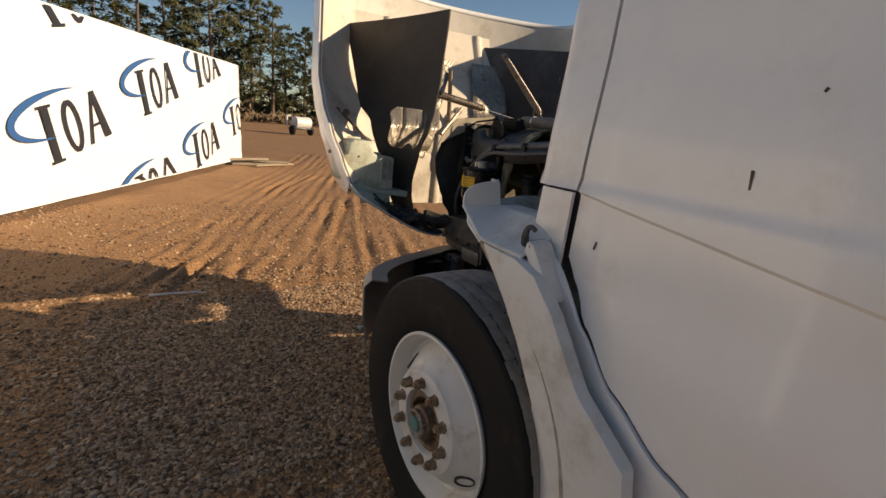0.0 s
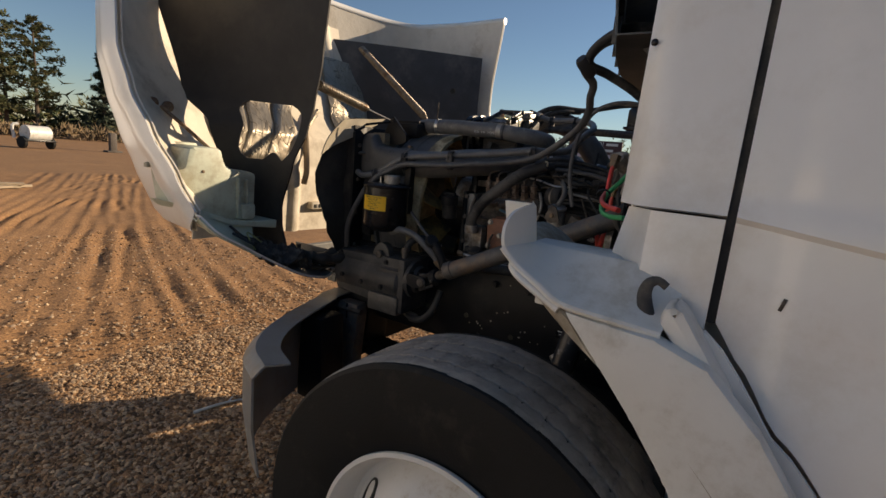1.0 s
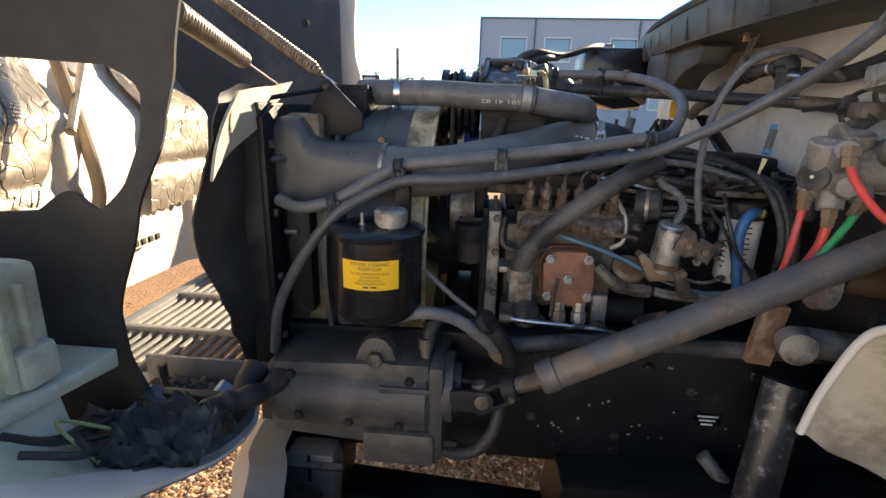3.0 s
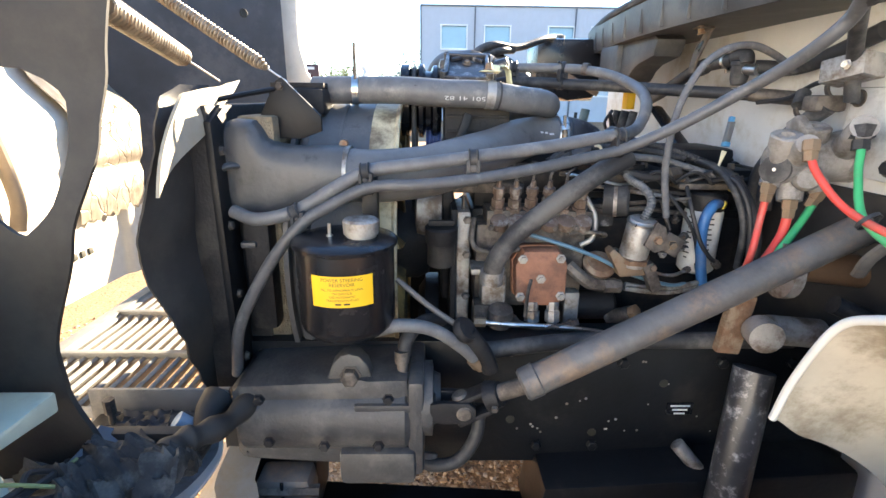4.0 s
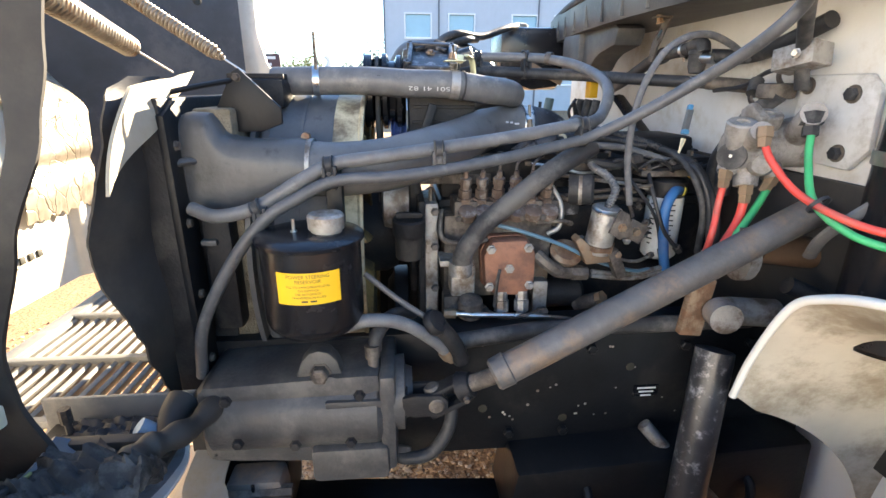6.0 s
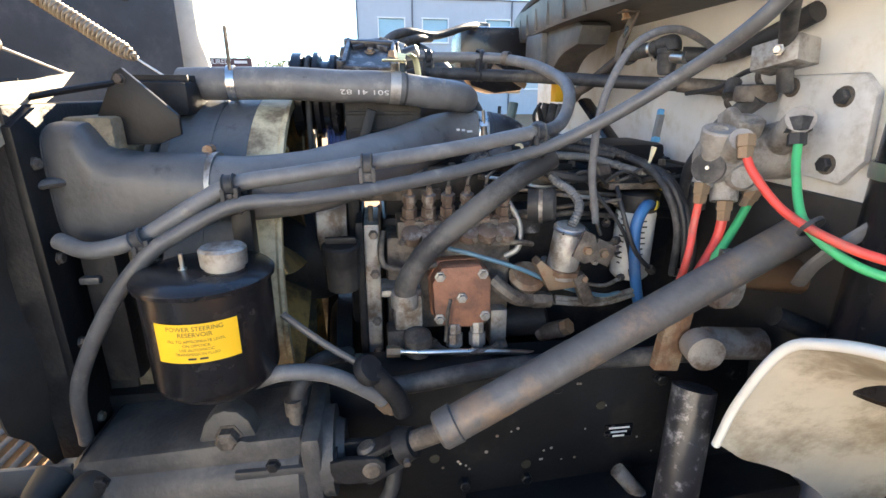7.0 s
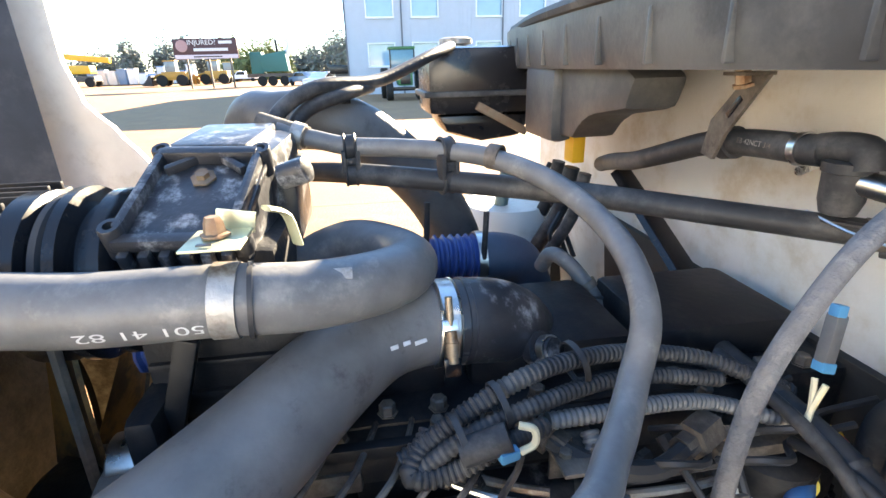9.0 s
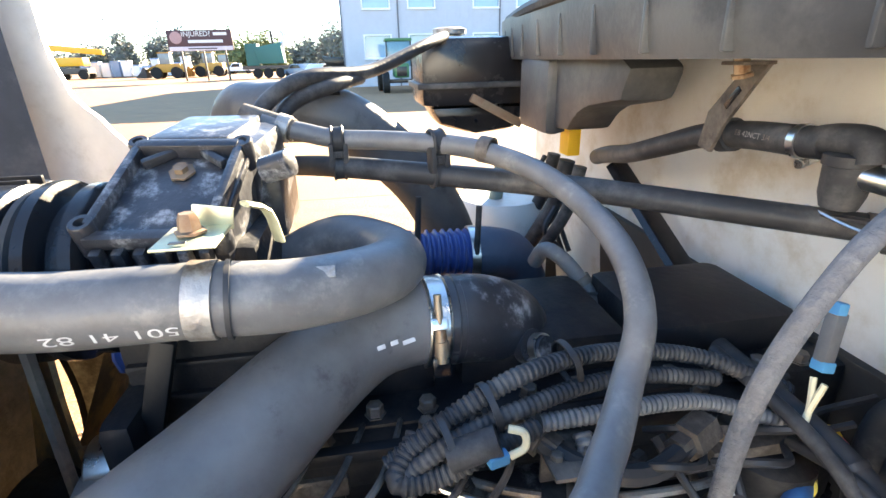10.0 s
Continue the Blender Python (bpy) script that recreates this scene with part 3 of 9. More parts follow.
def wheel():
    c = V(-0.926, 0.050, 0.486)
    d = (-1, 0, 0)
    R = 0.516
    w = part("wheel", lathe([(-0.10, 0.28), (-0.10, 0.30), (0.115, 0.30), (0.13, 0.312), (0.138, 0.312), (0.140, 0.302), (0.125, 0.290), (0.095, 0.284), (0.070, 0.276), (0.066, 0.262), (0.082, 0.246), (0.112, 0.226),
                             (0.134, 0.200), (0.152, 0.186), (0.160, 0.182), (0.165, 0.170), (0.166, 0.115), (0.14, 0.108), (0.08, 0.10)], c, d, 72), M["rim"], TRUCK, "white painted steel disc wheel with rust")
    prof = [(-0.11, 0.30), (-0.135, 0.36), (-0.14, 0.44), (-0.14, 0.50), (-0.132, R - 0.007), (0.132, R - 0.007), (0.14, 0.50), (0.142, 0.44), (0.138, 0.37), (0.125, 0.318), (0.115, 0.30)]
    part("tyre", lathe(prof, c, d, 96, close=False), M["tyre"], w, "worn black truck tyre")
    # worn tread: wavy grooves with a notch at each lug, thin cross sipes on the middle ribs
    grooves = (-0.080, -0.027, 0.027, 0.080)
    lugs = 62
    steps = ((-0.014, 0), (-0.013, 1), (0.013, 1), (0.014, 0), (0.07, 0), (0.13, 0), (0.22, 0), (0.34, 0), (0.46, 0), (0.58, 0), (0.70, 0), (0.80, 0), (0.88, 0), (0.94, 0))
    rnd = random.Random(4)
    vs, fs, rows = [], [], 0
    for lug in range(lugs):
        wear = rnd.uniform(-0.0012, 0.0012)
        for phi, cut in steps:
            cols = [(-0.132, 0.030, 0), (-0.130, 0.012, 0), (-0.122, 0.004, 0), (-0.105, 0.001, 0)]
            for g, x0 in enumerate(grooves):
                k = 1 if g % 2 else -1
                p = phi % 1.0
                mid = x0 + k * (0.0050 * (p - 0.5) + 0.0022 * math.sin(4 * math.pi * p)) * (1 if p > 0.05 else p / 0.05)
                near = max(0.0, 1 - min(p, 1 - p) / 0.09)
                hw = 0.0022 + 0.0034 * near + 0.0005 * math.sin(lug * 2.3 + g)
                cols += [(mid - hw - 0.0015, 0.0008, 0), (mid - hw, 0.003, 0), (mid - hw * 0.7, 0.014, 0), (mid + hw * 0.7, 0.014, 0), (mid + hw, 0.003, 0), (mid + hw + 0.0015, 0.0008, 0)]
                if g < 3:
                    for q in (0.28, 0.5, 0.72):
                        cols.append((x0 + q * (grooves[g + 1] - x0), 0.0, 0.010))
            cols += [(0.105, 0.001, 0), (0.122, 0.004, 0), (0.130, 0.012, 0), (0.132, 0.030, 0)]
            for x, deep, sipe in cols:
                inner_rib = abs(x) < 0.082
                r = R - deep - 0.006 * (abs(x) / 0.13) ** 4 + wear - (0.007 if cut and inner_rib and deep < 0.01 else 0)
                a = 2 * math.pi * (lug + phi + (0.10 * math.sin(x * 150 + lug * 1.7) if inner_rib and deep < 0.01 and phi < 0.03 else 0)) / lugs
                vs.append((c.x - 1.05 * x, c.y + r * math.sin(a), c.z + r * math.cos(a)))
            rows += 1
    wide = len(vs) // rows
    for i in range(rows):
        for j in range(wide - 1):
            p, q = i * wide + j, ((i + 1) % rows) * wide + j
            fs.append((p, q, q + 1, p + 1))
    me = bpy.data.meshes.new("tread")
    me.from_pydata(vs, [], fs)
    me.materials.append(M["tread"])
    under(new("tread", me), w)["label"] = "grey worn tread with wavy grooves and cross cracks"
    hub = part("hub", lathe([(0.08, 0.108), (0.150, 0.108), (0.156, 0.10), (0.156, 0.085), (0.11, 0.08), (0.11, 0.06), (0.172, 0.058), (0.178, 0.05)], c, d, 40), M["rust"], w, "rusty hub face")
    part("oil_cap", lathe([(0.170, 0.05), (0.192, 0.05), (0.197, 0.044), (0.195, 0.03)], c, d, 32), M["alu"], w)
    part("cap_plug", lathe([(0.19, 0.030), (0.200, 0.028), (0.203, 0.018)], c, d, 24), mat("teal_plastic", (0.10, 0.22, 0.20), 0.4), w, "teal hub cap plug")
    for k in range(10):
        a = radians(36 * k + 6)
        o = c + V(-0.164, 0.143 * math.sin(a), 0.143 * math.cos(a))
        part("wheel_nut", lathe([(0, 0.021), (0.006, 0.021), (0.007, 0.017), (0.030, 0.017), (0.032, 0.012), (0.032, 0.0105), (0.038, 0.0105), (0.040, 0.008)], o, d, 6), M["nut"], w)
    # no cut-outs: black discs paint the dark of the hand holes
    for deg in (56, 236):
        a = radians(deg)
        n = V(-0.55, 0.83 * math.sin(a), 0.83 * math.cos(a))
        o = c + V(-0.102, 0.232 * math.sin(a), 0.232 * math.cos(a))
        part("hand_hole", lathe([(-0.004, 0.036), (0.003, 0.036), (0.004, 0.031), (-0.003, 0.029), (-0.003, 0.0)], o, n, 28), M["ink"], w, "black disc drawn as a hand hole")


def far_side():
    # unseen passenger-side wheel, arch and panels, added to block sun below the engine
    c = V(1.235, 0.050, 0.486)
    w = part("wheel", lathe([(-0.10, 0.10), (-0.10, 0.30), (0.12, 0.30), (0.13, 0.31), (0.10, 0.28), (0.08, 0.24), (0.14, 0.20), (0.16, 0.17), (0.16, 0.05)], c, (1, 0, 0), 40), M["rim"], TRUCK, "white painted steel disc wheel with rust")
    part("tyre", lathe([(-0.115, 0.30), (-0.14, 0.40), (-0.14, 0.50), (-0.12, 0.514), (0.12, 0.514), (0.14, 0.50), (0.142, 0.42), (0.115, 0.30)], c, (1, 0, 0), 64, close=False), M["tyre"], w, "worn black truck tyre")
    arch = part("far_arch", sheet(lambda u, v: (1.10 + 0.24 * v, 0.05 + 0.62 * math.cos(radians(-20 + 215 * u)), 0.50 + 0.62 * math.sin(radians(-20 + 215 * u))), 32, 4, 0.006), M["liner"], TRUCK, "unseen black wheel arch of the passenger side, added to block sun")
    part("arch_wall", prism([(0.62, 0.62), (0.62, 1.02), (0.42, 1.16), (-0.34, 1.16), (-0.56, 0.95), (-0.56, 0.62)], "x", 0.96, 0.98, 0.004), M["liner"], arch)
    part("splash_panel", prism([(0.62, 0.70), (0.95, 0.70), (1.02, 1.06), (0.62, 1.10)], "x", 1.195, 1.207, 0.004), M["liner"], arch)
    part("cab_step", box((1.12, -0.95, 0.62), (0.22, 0.9, 0.5), 0.02), M["frame"], TRUCK, "unseen black block below the passenger cab, added to block sun")


def bumper():
    # corner of the bumper wraps back towards the tyre
    def wrap(u, v):
        pts = spline([(0.4, 1.10, 0), (-0.35, 1.08, 0), (-0.52, 1.035, 0), (-0.72, 0.965, 0), (-0.88, 0.885, 0), (-0.99, 0.785, 0), (-1.05, 0.66, 0)], 8)
        i = u * (len(pts) - 1)
        k = min(int(i), len(pts) - 2)
        p = pts[k].lerp(pts[k + 1], i - k)
        top = 0.82 - 0.015 * u
        prof = [(0.10, top - 0.005), (0.03, top), (0.0, top - 0.03), (0.0, top - 0.18), (0.02, top - 0.34)]
        k2 = v * (len(prof) - 1)
        j = min(int(k2), len(prof) - 2)
        f = k2 - j
        inn = prof[j][0] * (1 - f) + prof[j + 1][0] * f
        z = prof[j][1] * (1 - f) + prof[j + 1][1] * f
        q = pts[min(k + 1, len(pts) - 1)] - pts[k]
        nn = V(-q.y, q.x, 0).normalized()
        if nn.dot(V(0, 0.2, 0) - p) < 0:
            nn = -nn
        return (p.x + nn.x * inn, p.y + nn.y * inn, z)
    def far(u, v):
        # plain unseen mirrored half on the passenger side, added to block low sun
        x, y, z = wrap(u, v)
        return (0.30 - x, y, z)
    b = part("bumper", sheet(wrap, 50, 16, 0.006), mat("grey_bumper_plastic", (0.24, 0.24, 0.235), 0.45, var=0.12, scale=8, dirt=(0.22, 0.19, 0.15), dirt_amt=0.3, dirt_scale=6), TRUCK, "grey bumper with a wrapped corner")
    part("bumper_end", sheet(far, 40, 8, 0.006), M["frame"], b)
    part("bumper_brace", prism([(0.84, 0.45), (0.98, 0.45), (0.97, 0.79), (0.86, 0.79)], "x", -0.62, -0.50, 0.01), M["frame"], b)


def hood():
    left = [(0.95, -0.80, 0.96), (1.03, -0.90, 0.98), (1.14, -0.953, 1.068), (1.283, -0.975, 1.175), (1.41, -0.985, 1.30), (1.56, -0.985, 1.44), (1.71, -0.985, 1.52), (2.35, -0.95, 1.60)]
    right = [(0.95, 1.10, 0.92), (1.2, 1.24, 0.98), (1.45, 1.27, 1.08), (1.55, 1.27, 1.15), (1.64, 1.26, 1.222), (1.77, 1.255, 1.25), (1.9, 1.255, 1.25), (2.35, 1.235, 1.195)]

    def wall(inset):
        def fn(u, v):
            # far side is carried lower, out of view, to block sun onto the ground
            z0 = 1.18 - 0.08 * min(1, u / 0.15) - 0.24 * max(0, min(1, (u - 0.58) / 0.16))
            z = z0 + v * (2.35 - z0)
            lx, ly = lerp_table(left, z)
            rx, ry = lerp_table(right, z)
            fy = 1.95 + 0.28 * math.sin(math.pi * min(1, (z - 0.85) / 1.9))
            pts = [V(lx, ly, z), V(lx + 0.02, ly + 0.16, z), V(lx + 0.22, (ly + 2 * fy) / 3, z), V((lx + rx) / 2, fy + 0.05, z), V(rx - 0.14, fy - 0.10, z), V(rx + 0.02, (ry + fy) / 2, z), V(rx, ry, z)]
            path = spline(pts, 8)
            i = u * (len(path) - 1)
            a = min(int(i), len(path) - 2)
            p = path[a].lerp(path[a + 1], i - a)
            c = V((lx + rx) / 2, 1.2, z)
            p += (c - p).normalized() * inset
            return p
        return fn
    h = part("hood", sheet(wall(0.0), 64, 40, 0.006), M["white"], TRUCK, "white fibreglass hood tilted forward")
    part("hood_inside", sheet(wall(0.016), 64, 40, 0.004), mat("pale_fibreglass", (0.75, 0.71, 0.64), 0.65, var=0.08, scale=9, dirt=(0.55, 0.49, 0.40), dirt_amt=0.25, dirt_scale=4, bump=0.3, bump_scale=60), h, "pale bare fibreglass inside of the hood")
    # rolled top lip
    path = [Vector(wall(-0.004)(i / 40, 1.0)) for i in range(41)]
    part("hood_lip", sweep(bmesh.new(), path, 0.022, 10), M["white"], h)
    # rear-facing flange of the left fender, between the outer edge and the dark liner
    inn = [(0.95, -0.58, 1.10), (1.12, -0.60, 1.40), (1.30, -0.62, 1.47), (1.5, -0.64, 1.58), (1.9, -0.64, 1.84), (2.35, -0.62, 1.95)]

    def flange(u, v):
        z = 1.175 + v * 1.155
        a = lerp_table(left, z)
        b = lerp_table(inn, z)
        return (a[0] + (b[0] - a[0]) * u, a[1] + (b[1] - a[1]) * u + 0.03 * math.sin(math.pi * u), z)
    part("fender_flange", sheet(flange, 8, 30, 0.006), M["fiber"], h, "bare beige inner flange of the fender")
    # dark inner liner with its opening
    rear = [(0.93, 1.12, -0.50), (0.99, 1.15, -0.54), (1.10, 1.175, -0.55), (1.17, 1.178, -0.55), (1.34, 1.12, -0.55), (1.48, 1.075, -0.52), (1.57, 1.055, -0.51), (1.73, 1.02, -0.51), (2.03, 0.985, -0.51)]
    fore = [(0.93, 1.30, -0.56), (1.17, 1.36, -0.63), (1.48, 1.46, -0.69), (1.58, 1.62, -0.70), (2.08, 1.87, -0.69)]

    def liner(u, v):
        # the grid lines follow the rim of the opening
        s = max(-1.0, min(1.0, (v - 0.5) / 0.1))
        rnd = 0.09 * max(0.0, abs(s) - 0.55) ** 2 / 0.2
        low_z = 1.35 + 0.03 * math.sin(max(0, min(1, (u - 0.25) / 0.3)) * math.pi) ** 2
        top_z = 1.562 + 0.018 * u
        if v < 0.4:
            z = 0.93 + (low_z - 0.93) * v / 0.4
        elif v < 0.6:
            z = low_z + (top_z - low_z) * (v - 0.4) / 0.2
        else:
            z = top_z + (2.05 - top_z) * (v - 0.6) / 0.4
        lo = 0.085 + 0.05 * (1.56 - z) + rnd
        hi = 0.62 + 0.8 * max(-0.02, min(0.21, 1.57 - z)) - rnd
        w = lo * u / 0.25 if u < 0.25 else lo + (hi - lo) * (u - 0.25) / 0.5 if u < 0.75 else hi + (1 - hi) * (u - 0.75) / 0.25
        a = lerp_table(rear, z)
        b = lerp_table(fore, z)
        return (a[1] + (b[1] - a[1]) * w + 0.025 * math.sin(math.pi * w), a[0] + (b[0] - a[0]) * w, z)

    def gap(u, v):
        return 0.25 < u < 0.75 and 0.4 < v < 0.6
    part("splash_liner", sheet(liner, 48, 80, 0.008, skip=gap), M["liner"], h, "black moulded splash liner with an opening")
    # headlamp housing
    tub = [(-0.953, 1.306), (-0.935, 1.18), (-0.86, 1.145), (-0.775, 1.122), (-0.66, 1.108), (-0.655, 1.298), (-0.70, 1.306), (-0.775, 1.314), (-0.79, 1.345), (-0.795, 1.378), (-0.815, 1.384), (-0.895, 1.384), (-0.915, 1.376), (-0.93, 1.31)]
    hb = part("headlamp_housing", prism(tub, "y", 1.205, 1.40, 0.016), M["bucket"], h, "headlamp housing with a stepped top, its shine-through green painted on")
    part("housing_rim", prism([(-0.965, 1.312), (-0.93, 1.318), (-0.92, 1.392), (-0.785, 1.392), (-0.768, 1.325), (-0.645, 1.308), (-0.645, 1.29), (-0.78, 1.302), (-0.80, 1.37), (-0.905, 1.37), (-0.92, 1.30), (-0.965, 1.295)], "y", 1.385, 1.41, 0.004), M["bucket"], hb)
    for x, z in ((-0.70, 1.20), (-0.735, 1.205)):
        part("housing_rib", box((x, 1.20, z), (0.012, 0.02, 0.15), 0.005), M["bucket"], hb)
    part("housing_step", box((-0.70, 1.198, 1.155), (0.06, 0.03, 0.06), 0.012), M["bucket"], hb)
    part("housing_flange", prism([(-0.955, 1.19), (-0.93, 1.165), (-0.775, 1.108), (-0.58, 1.085), (-0.578, 1.118), (-0.65, 1.118), (-0.775, 1.126), (-0.92, 1.182)], "y", 1.175, 1.40, 0.005), M["bucket"], hb)
    part("housing_screw", lathe([(0, 0.005), (0.003, 0.005), (0.004, 0.003)], (-0.868, 1.205, 1.30), (0, -1, 0), 10), M["rust"], hb)
    # fender underside that curves below the housing
    lip = spline([(-0.965, 1.06, 1.165), (-0.93, 1.015, 1.115), (-0.85, 1.0, 1.066), (-0.71, 1.0, 0.987), (-0.59, 1.0, 0.928), (-0.467, 1.01, 0.895), (-0.40, 1.03, 0.90)], 8)

    def nose(u, v):
        i = u * (len(lip) - 1)
        k = min(int(i), len(lip) - 2)
        q = lip[k].lerp(lip[k + 1], i - k)
        top = V(-0.95 + 0.37 * u, 1.14 + 0.05 * min(1, u * 3), 1.185 - 0.085 * min(1, u * 1.3))
        p = q.lerp(top, v)
        return p + V(0, 0.05 * math.sin(math.pi * v) * min(1, u * 4), -0.02 * math.sin(math.pi * v))
    part("fender_nose", sheet(lambda u, v: nose(u * (0.42 + 0.30 * v), v), 40, 24, 0.006), M["bucket"], h, "fender nose below the lamp housing, its shine-through green painted on")
    # rest of the nose: its bluish shade is painted in as grey-blue
    part("nose_brace", sheet(lambda u, v: nose(0.415 + 0.30 * v + u * (0.585 - 0.30 * v), v * 0.62) + V(0, 0, 0.003), 30, 24, 0.006), mat("shade_blue_plastic", (0.20, 0.225, 0.26), 0.4, var=0.2, scale=10, dirt=(0.10, 0.10, 0.10), dirt_amt=0.35, dirt_scale=8, bump=0.06), h, "inner lip of the fender nose, blue shade painted into its colour")

    def under_nose(u, v):
        i = u * (len(lip) - 1)
        k = min(int(i), len(lip) - 2)
        q = lip[k].lerp(lip[k + 1], i - k)
        return q + V(0.06 * v * (1 - u), 0.40 * v, -0.004 * math.sin(math.pi * v) + 0.03 * v)
    part("fender_skin", sheet(under_nose, 60, 24, -0.006), M["white"], h)
    tray = part("lamp_tray", box((-0.445, 1.145, 0.935), (0.13, 0.25, 0.008), 0.002), M["liner"], h, "black lamp wiring tray")
    part("tray_wall", box((-0.383, 1.15, 0.957), (0.008, 0.27, 0.072), 0.002), M["grille"], tray, "dull grey tray wall")
    part("tray_rail", box((-0.500, 1.13, 0.972), (0.022, 0.235, 0.036), 0.004), M["liner"], tray)
    part("tray_stud", lathe([(0, 0.006), (0.03, 0.006), (0.031, 0.010), (0.06, 0.010)], (-0.425, 1.22, 0.938), (0, 0, 1), 8), M["dirtym"], tray)
    part("lamp_socket", lathe([(-0.02, 0.016), (0.03, 0.017), (0.032, 0.012)], (-0.445, 1.065, 0.952), (-0.2, 0.6, 0.6), 16), mat("pale_blue_plastic", (0.32, 0.42, 0.52), 0.4, var=0.1), tray, "pale blue lamp socket")
    part("rubber_boot", tube([(-0.40, 1.03, 0.985), (-0.435, 1.035, 0.975), (-0.47, 1.03, 0.955)], lambda u: 0.030 - 0.012 * u, 14, 5), M["liner"], tray)
    part("crumpled_cloth", sheet(lambda u, v: (-0.485 + 0.095 * u, 1.06 + 0.17 * v, 0.945 + 0.016 * abs(noise.noise(V(u * 6, v * 9, 1))) + 0.008 * noise.noise(V(u * 15, v * 20, 4))), 16, 24, 0.002), M["wire"], tray)

    # the taped lamp loom lies crumpled on the fender's inside
    def crumpled(pts, r, seed):
        bm = tube(pts, r, 26, 10, flat=0.55)
        for q in bm.verts:
            p = q.co
            k = 0.030 * noise.noise(p * 16 + V(seed, 0, 0)) + 0.034 * (abs(noise.noise(V(p.x * 26 + seed, p.y * 60, p.z * 50))) - 0.25) + 0.014 * abs(noise.noise(p * 95))
            q.co += V(0.3 * k, 0.5 * k, k)
        return bm
    TAPE = mat("dusty_tape", (0.030, 0.030, 0.031), 0.7, var=0.35, scale=25, dirt=(0.10, 0.097, 0.09), dirt_amt=0.4, dirt_scale=14, bump=0.5, bump_scale=70, spec=0.25)
    part("lamp_loom", crumpled([(-0.535, 1.030, 0.985), (-0.57, 1.035, 0.99), (-0.61, 1.045, 0.995), (-0.65, 1.07, 0.995), (-0.68, 1.10, 1.01), (-0.70, 1.12, 1.03)], lambda u: 0.022 + 0.034 * min(1, u * 3), 1), TAPE, tray, "crumpled black taped wiring loom")
    part("lamp_loom", crumpled([(-0.53, 1.09, 0.96), (-0.57, 1.12, 0.975), (-0.62, 1.14, 0.99), (-0.66, 1.15, 1.01)], 0.05, 6), TAPE, tray)
    part("loom_sleeve", tube([(-0.57, 1.04, 0.995), (-0.535, 1.03, 0.992), (-0.51, 1.012, 0.987), (-0.46, 0.985, 0.978), (-0.40, 0.965, 0.985)], lambda u: 0.023 + 0.003 * math.sin(u * 23) - 0.004 * u, 14, 8), M["liner"], tray)
    rnd = random.Random(8)
    for k in range(6):
        u0 = rnd.uniform(0.40, 0.62)
        pts = [nose(u0 + 0.07 * q, 0.55 + rnd.uniform(-0.25, 0.25) * (1 - q / 6)) + V(-0.02, -0.02, 0.022 + rnd.uniform(-0.01, 0.012)) for q in range(5)]
        part("lamp_wire", tube(pts, 0.003 + 0.0012 * (k % 3), 6, 6), M["wire"] if k != 3 else mat("yellow_wire", (0.30, 0.33, 0.14), 0.5, var=0.2), tray)
    # stay rod on the inner flange
    for dx, dz in ((0, 0), (0.055, -0.008)):
        part("stay_bolt", lathe([(0, 0.02), (0.012, 0.02), (0.016, 0.012)], (-0.885 + dx, 1.505, 1.525 + dz), (0, -1, 0), 14), M["rust"], h)
    part("stay_rod", tube([(-0.86, 1.49, 1.515), (-0.80, 1.42, 1.44), (-0.73, 1.36, 1.36)], 0.007, 8, 4), M["rust"], h, "rusty stay rod")
    # grille lies under the hood
    g = part("grille", box((0.10, 1.14, 0.84), (0.80, 0.05, 0.03), 0.004), M["grille"], h, "grey plastic grille seen from behind")
    part("grille_frame", box((0.10, 1.63, 0.86), (0.84, 0.04, 0.04), 0.004), M["grille"], g)
    for i in range(15):
        part("grille_slat", box((0.10, 1.18 + i * 0.031, 0.85), (0.78, 0.012, 0.045), 0.003, (32, 0, 0)), M["grille"], g)
    for x in (-0.29, -0.04, 0.22, 0.48):
        part("grille_bar", box((x, 1.39, 0.872), (0.02, 0.46, 0.018), 0.003), M["grille"], g)
    # right inner liner and foil blanket
    def rliner(u, v):
        z = 1.12 + 0.98 * v
        u *= 0.86 + 0.05 * (z - 1.17)
        return (1.16 - 0.78 * u, 1.30 + 0.86 * u - 0.03 * math.sin(math.pi * u), z)
    # lighter copy of the liner black, with skylight's blue-grey put into the colour
    part("splash_liner", sheet(rliner, 16, 10, 0.01), mat("skylit_liner", (0.047, 0.051, 0.060), 0.5, var=0.3, scale=5, dirt=(0.10, 0.10, 0.105), dirt_amt=0.35, dirt_scale=4, bump=0.04), h, "splash liner of the far fender, bluish skylight painted into its grey")
    # holes drawn as black discs, their dark inside painted on
    for x, y, z, d in ((1.262, 1.455, 1.803, (-1, -0.2, 0)), (0.985, 1.40, 1.86, (-0.6, -0.7, 0)), (0.78, 1.69, 1.80, (-0.7, -0.7, 0))):
        part("liner_hole", lathe([(0, 0.018), (0.003, 0.018), (0.004, 0.014), (0.001, 0.012), (0.001, 0)], (x, y, z), d, 18), M["ink"], h)

    # moulded inner panels, leaning forward with the hood
    prof = [(0.94, 1.64), (1.20, 1.63), (1.45, 1.635), (1.605, 1.77), (1.9, 1.92), (2.17, 2.0)]

    def inner(x, z, out=0.0, rib=1.0):
        y = lerp_table(prof, z)[0] + 0.04 * (1 - ((x - 0.15) / 0.77) ** 2)
        for c, w in ((-0.34, 0.025), (-0.08, 0.03), (0.42, 0.03), (0.70, 0.03)):
            y -= rib * 0.022 * math.exp(-((x - c) / w) ** 4)
        y += 0.012 * math.exp(-((z - 1.30) / 0.02) ** 2)
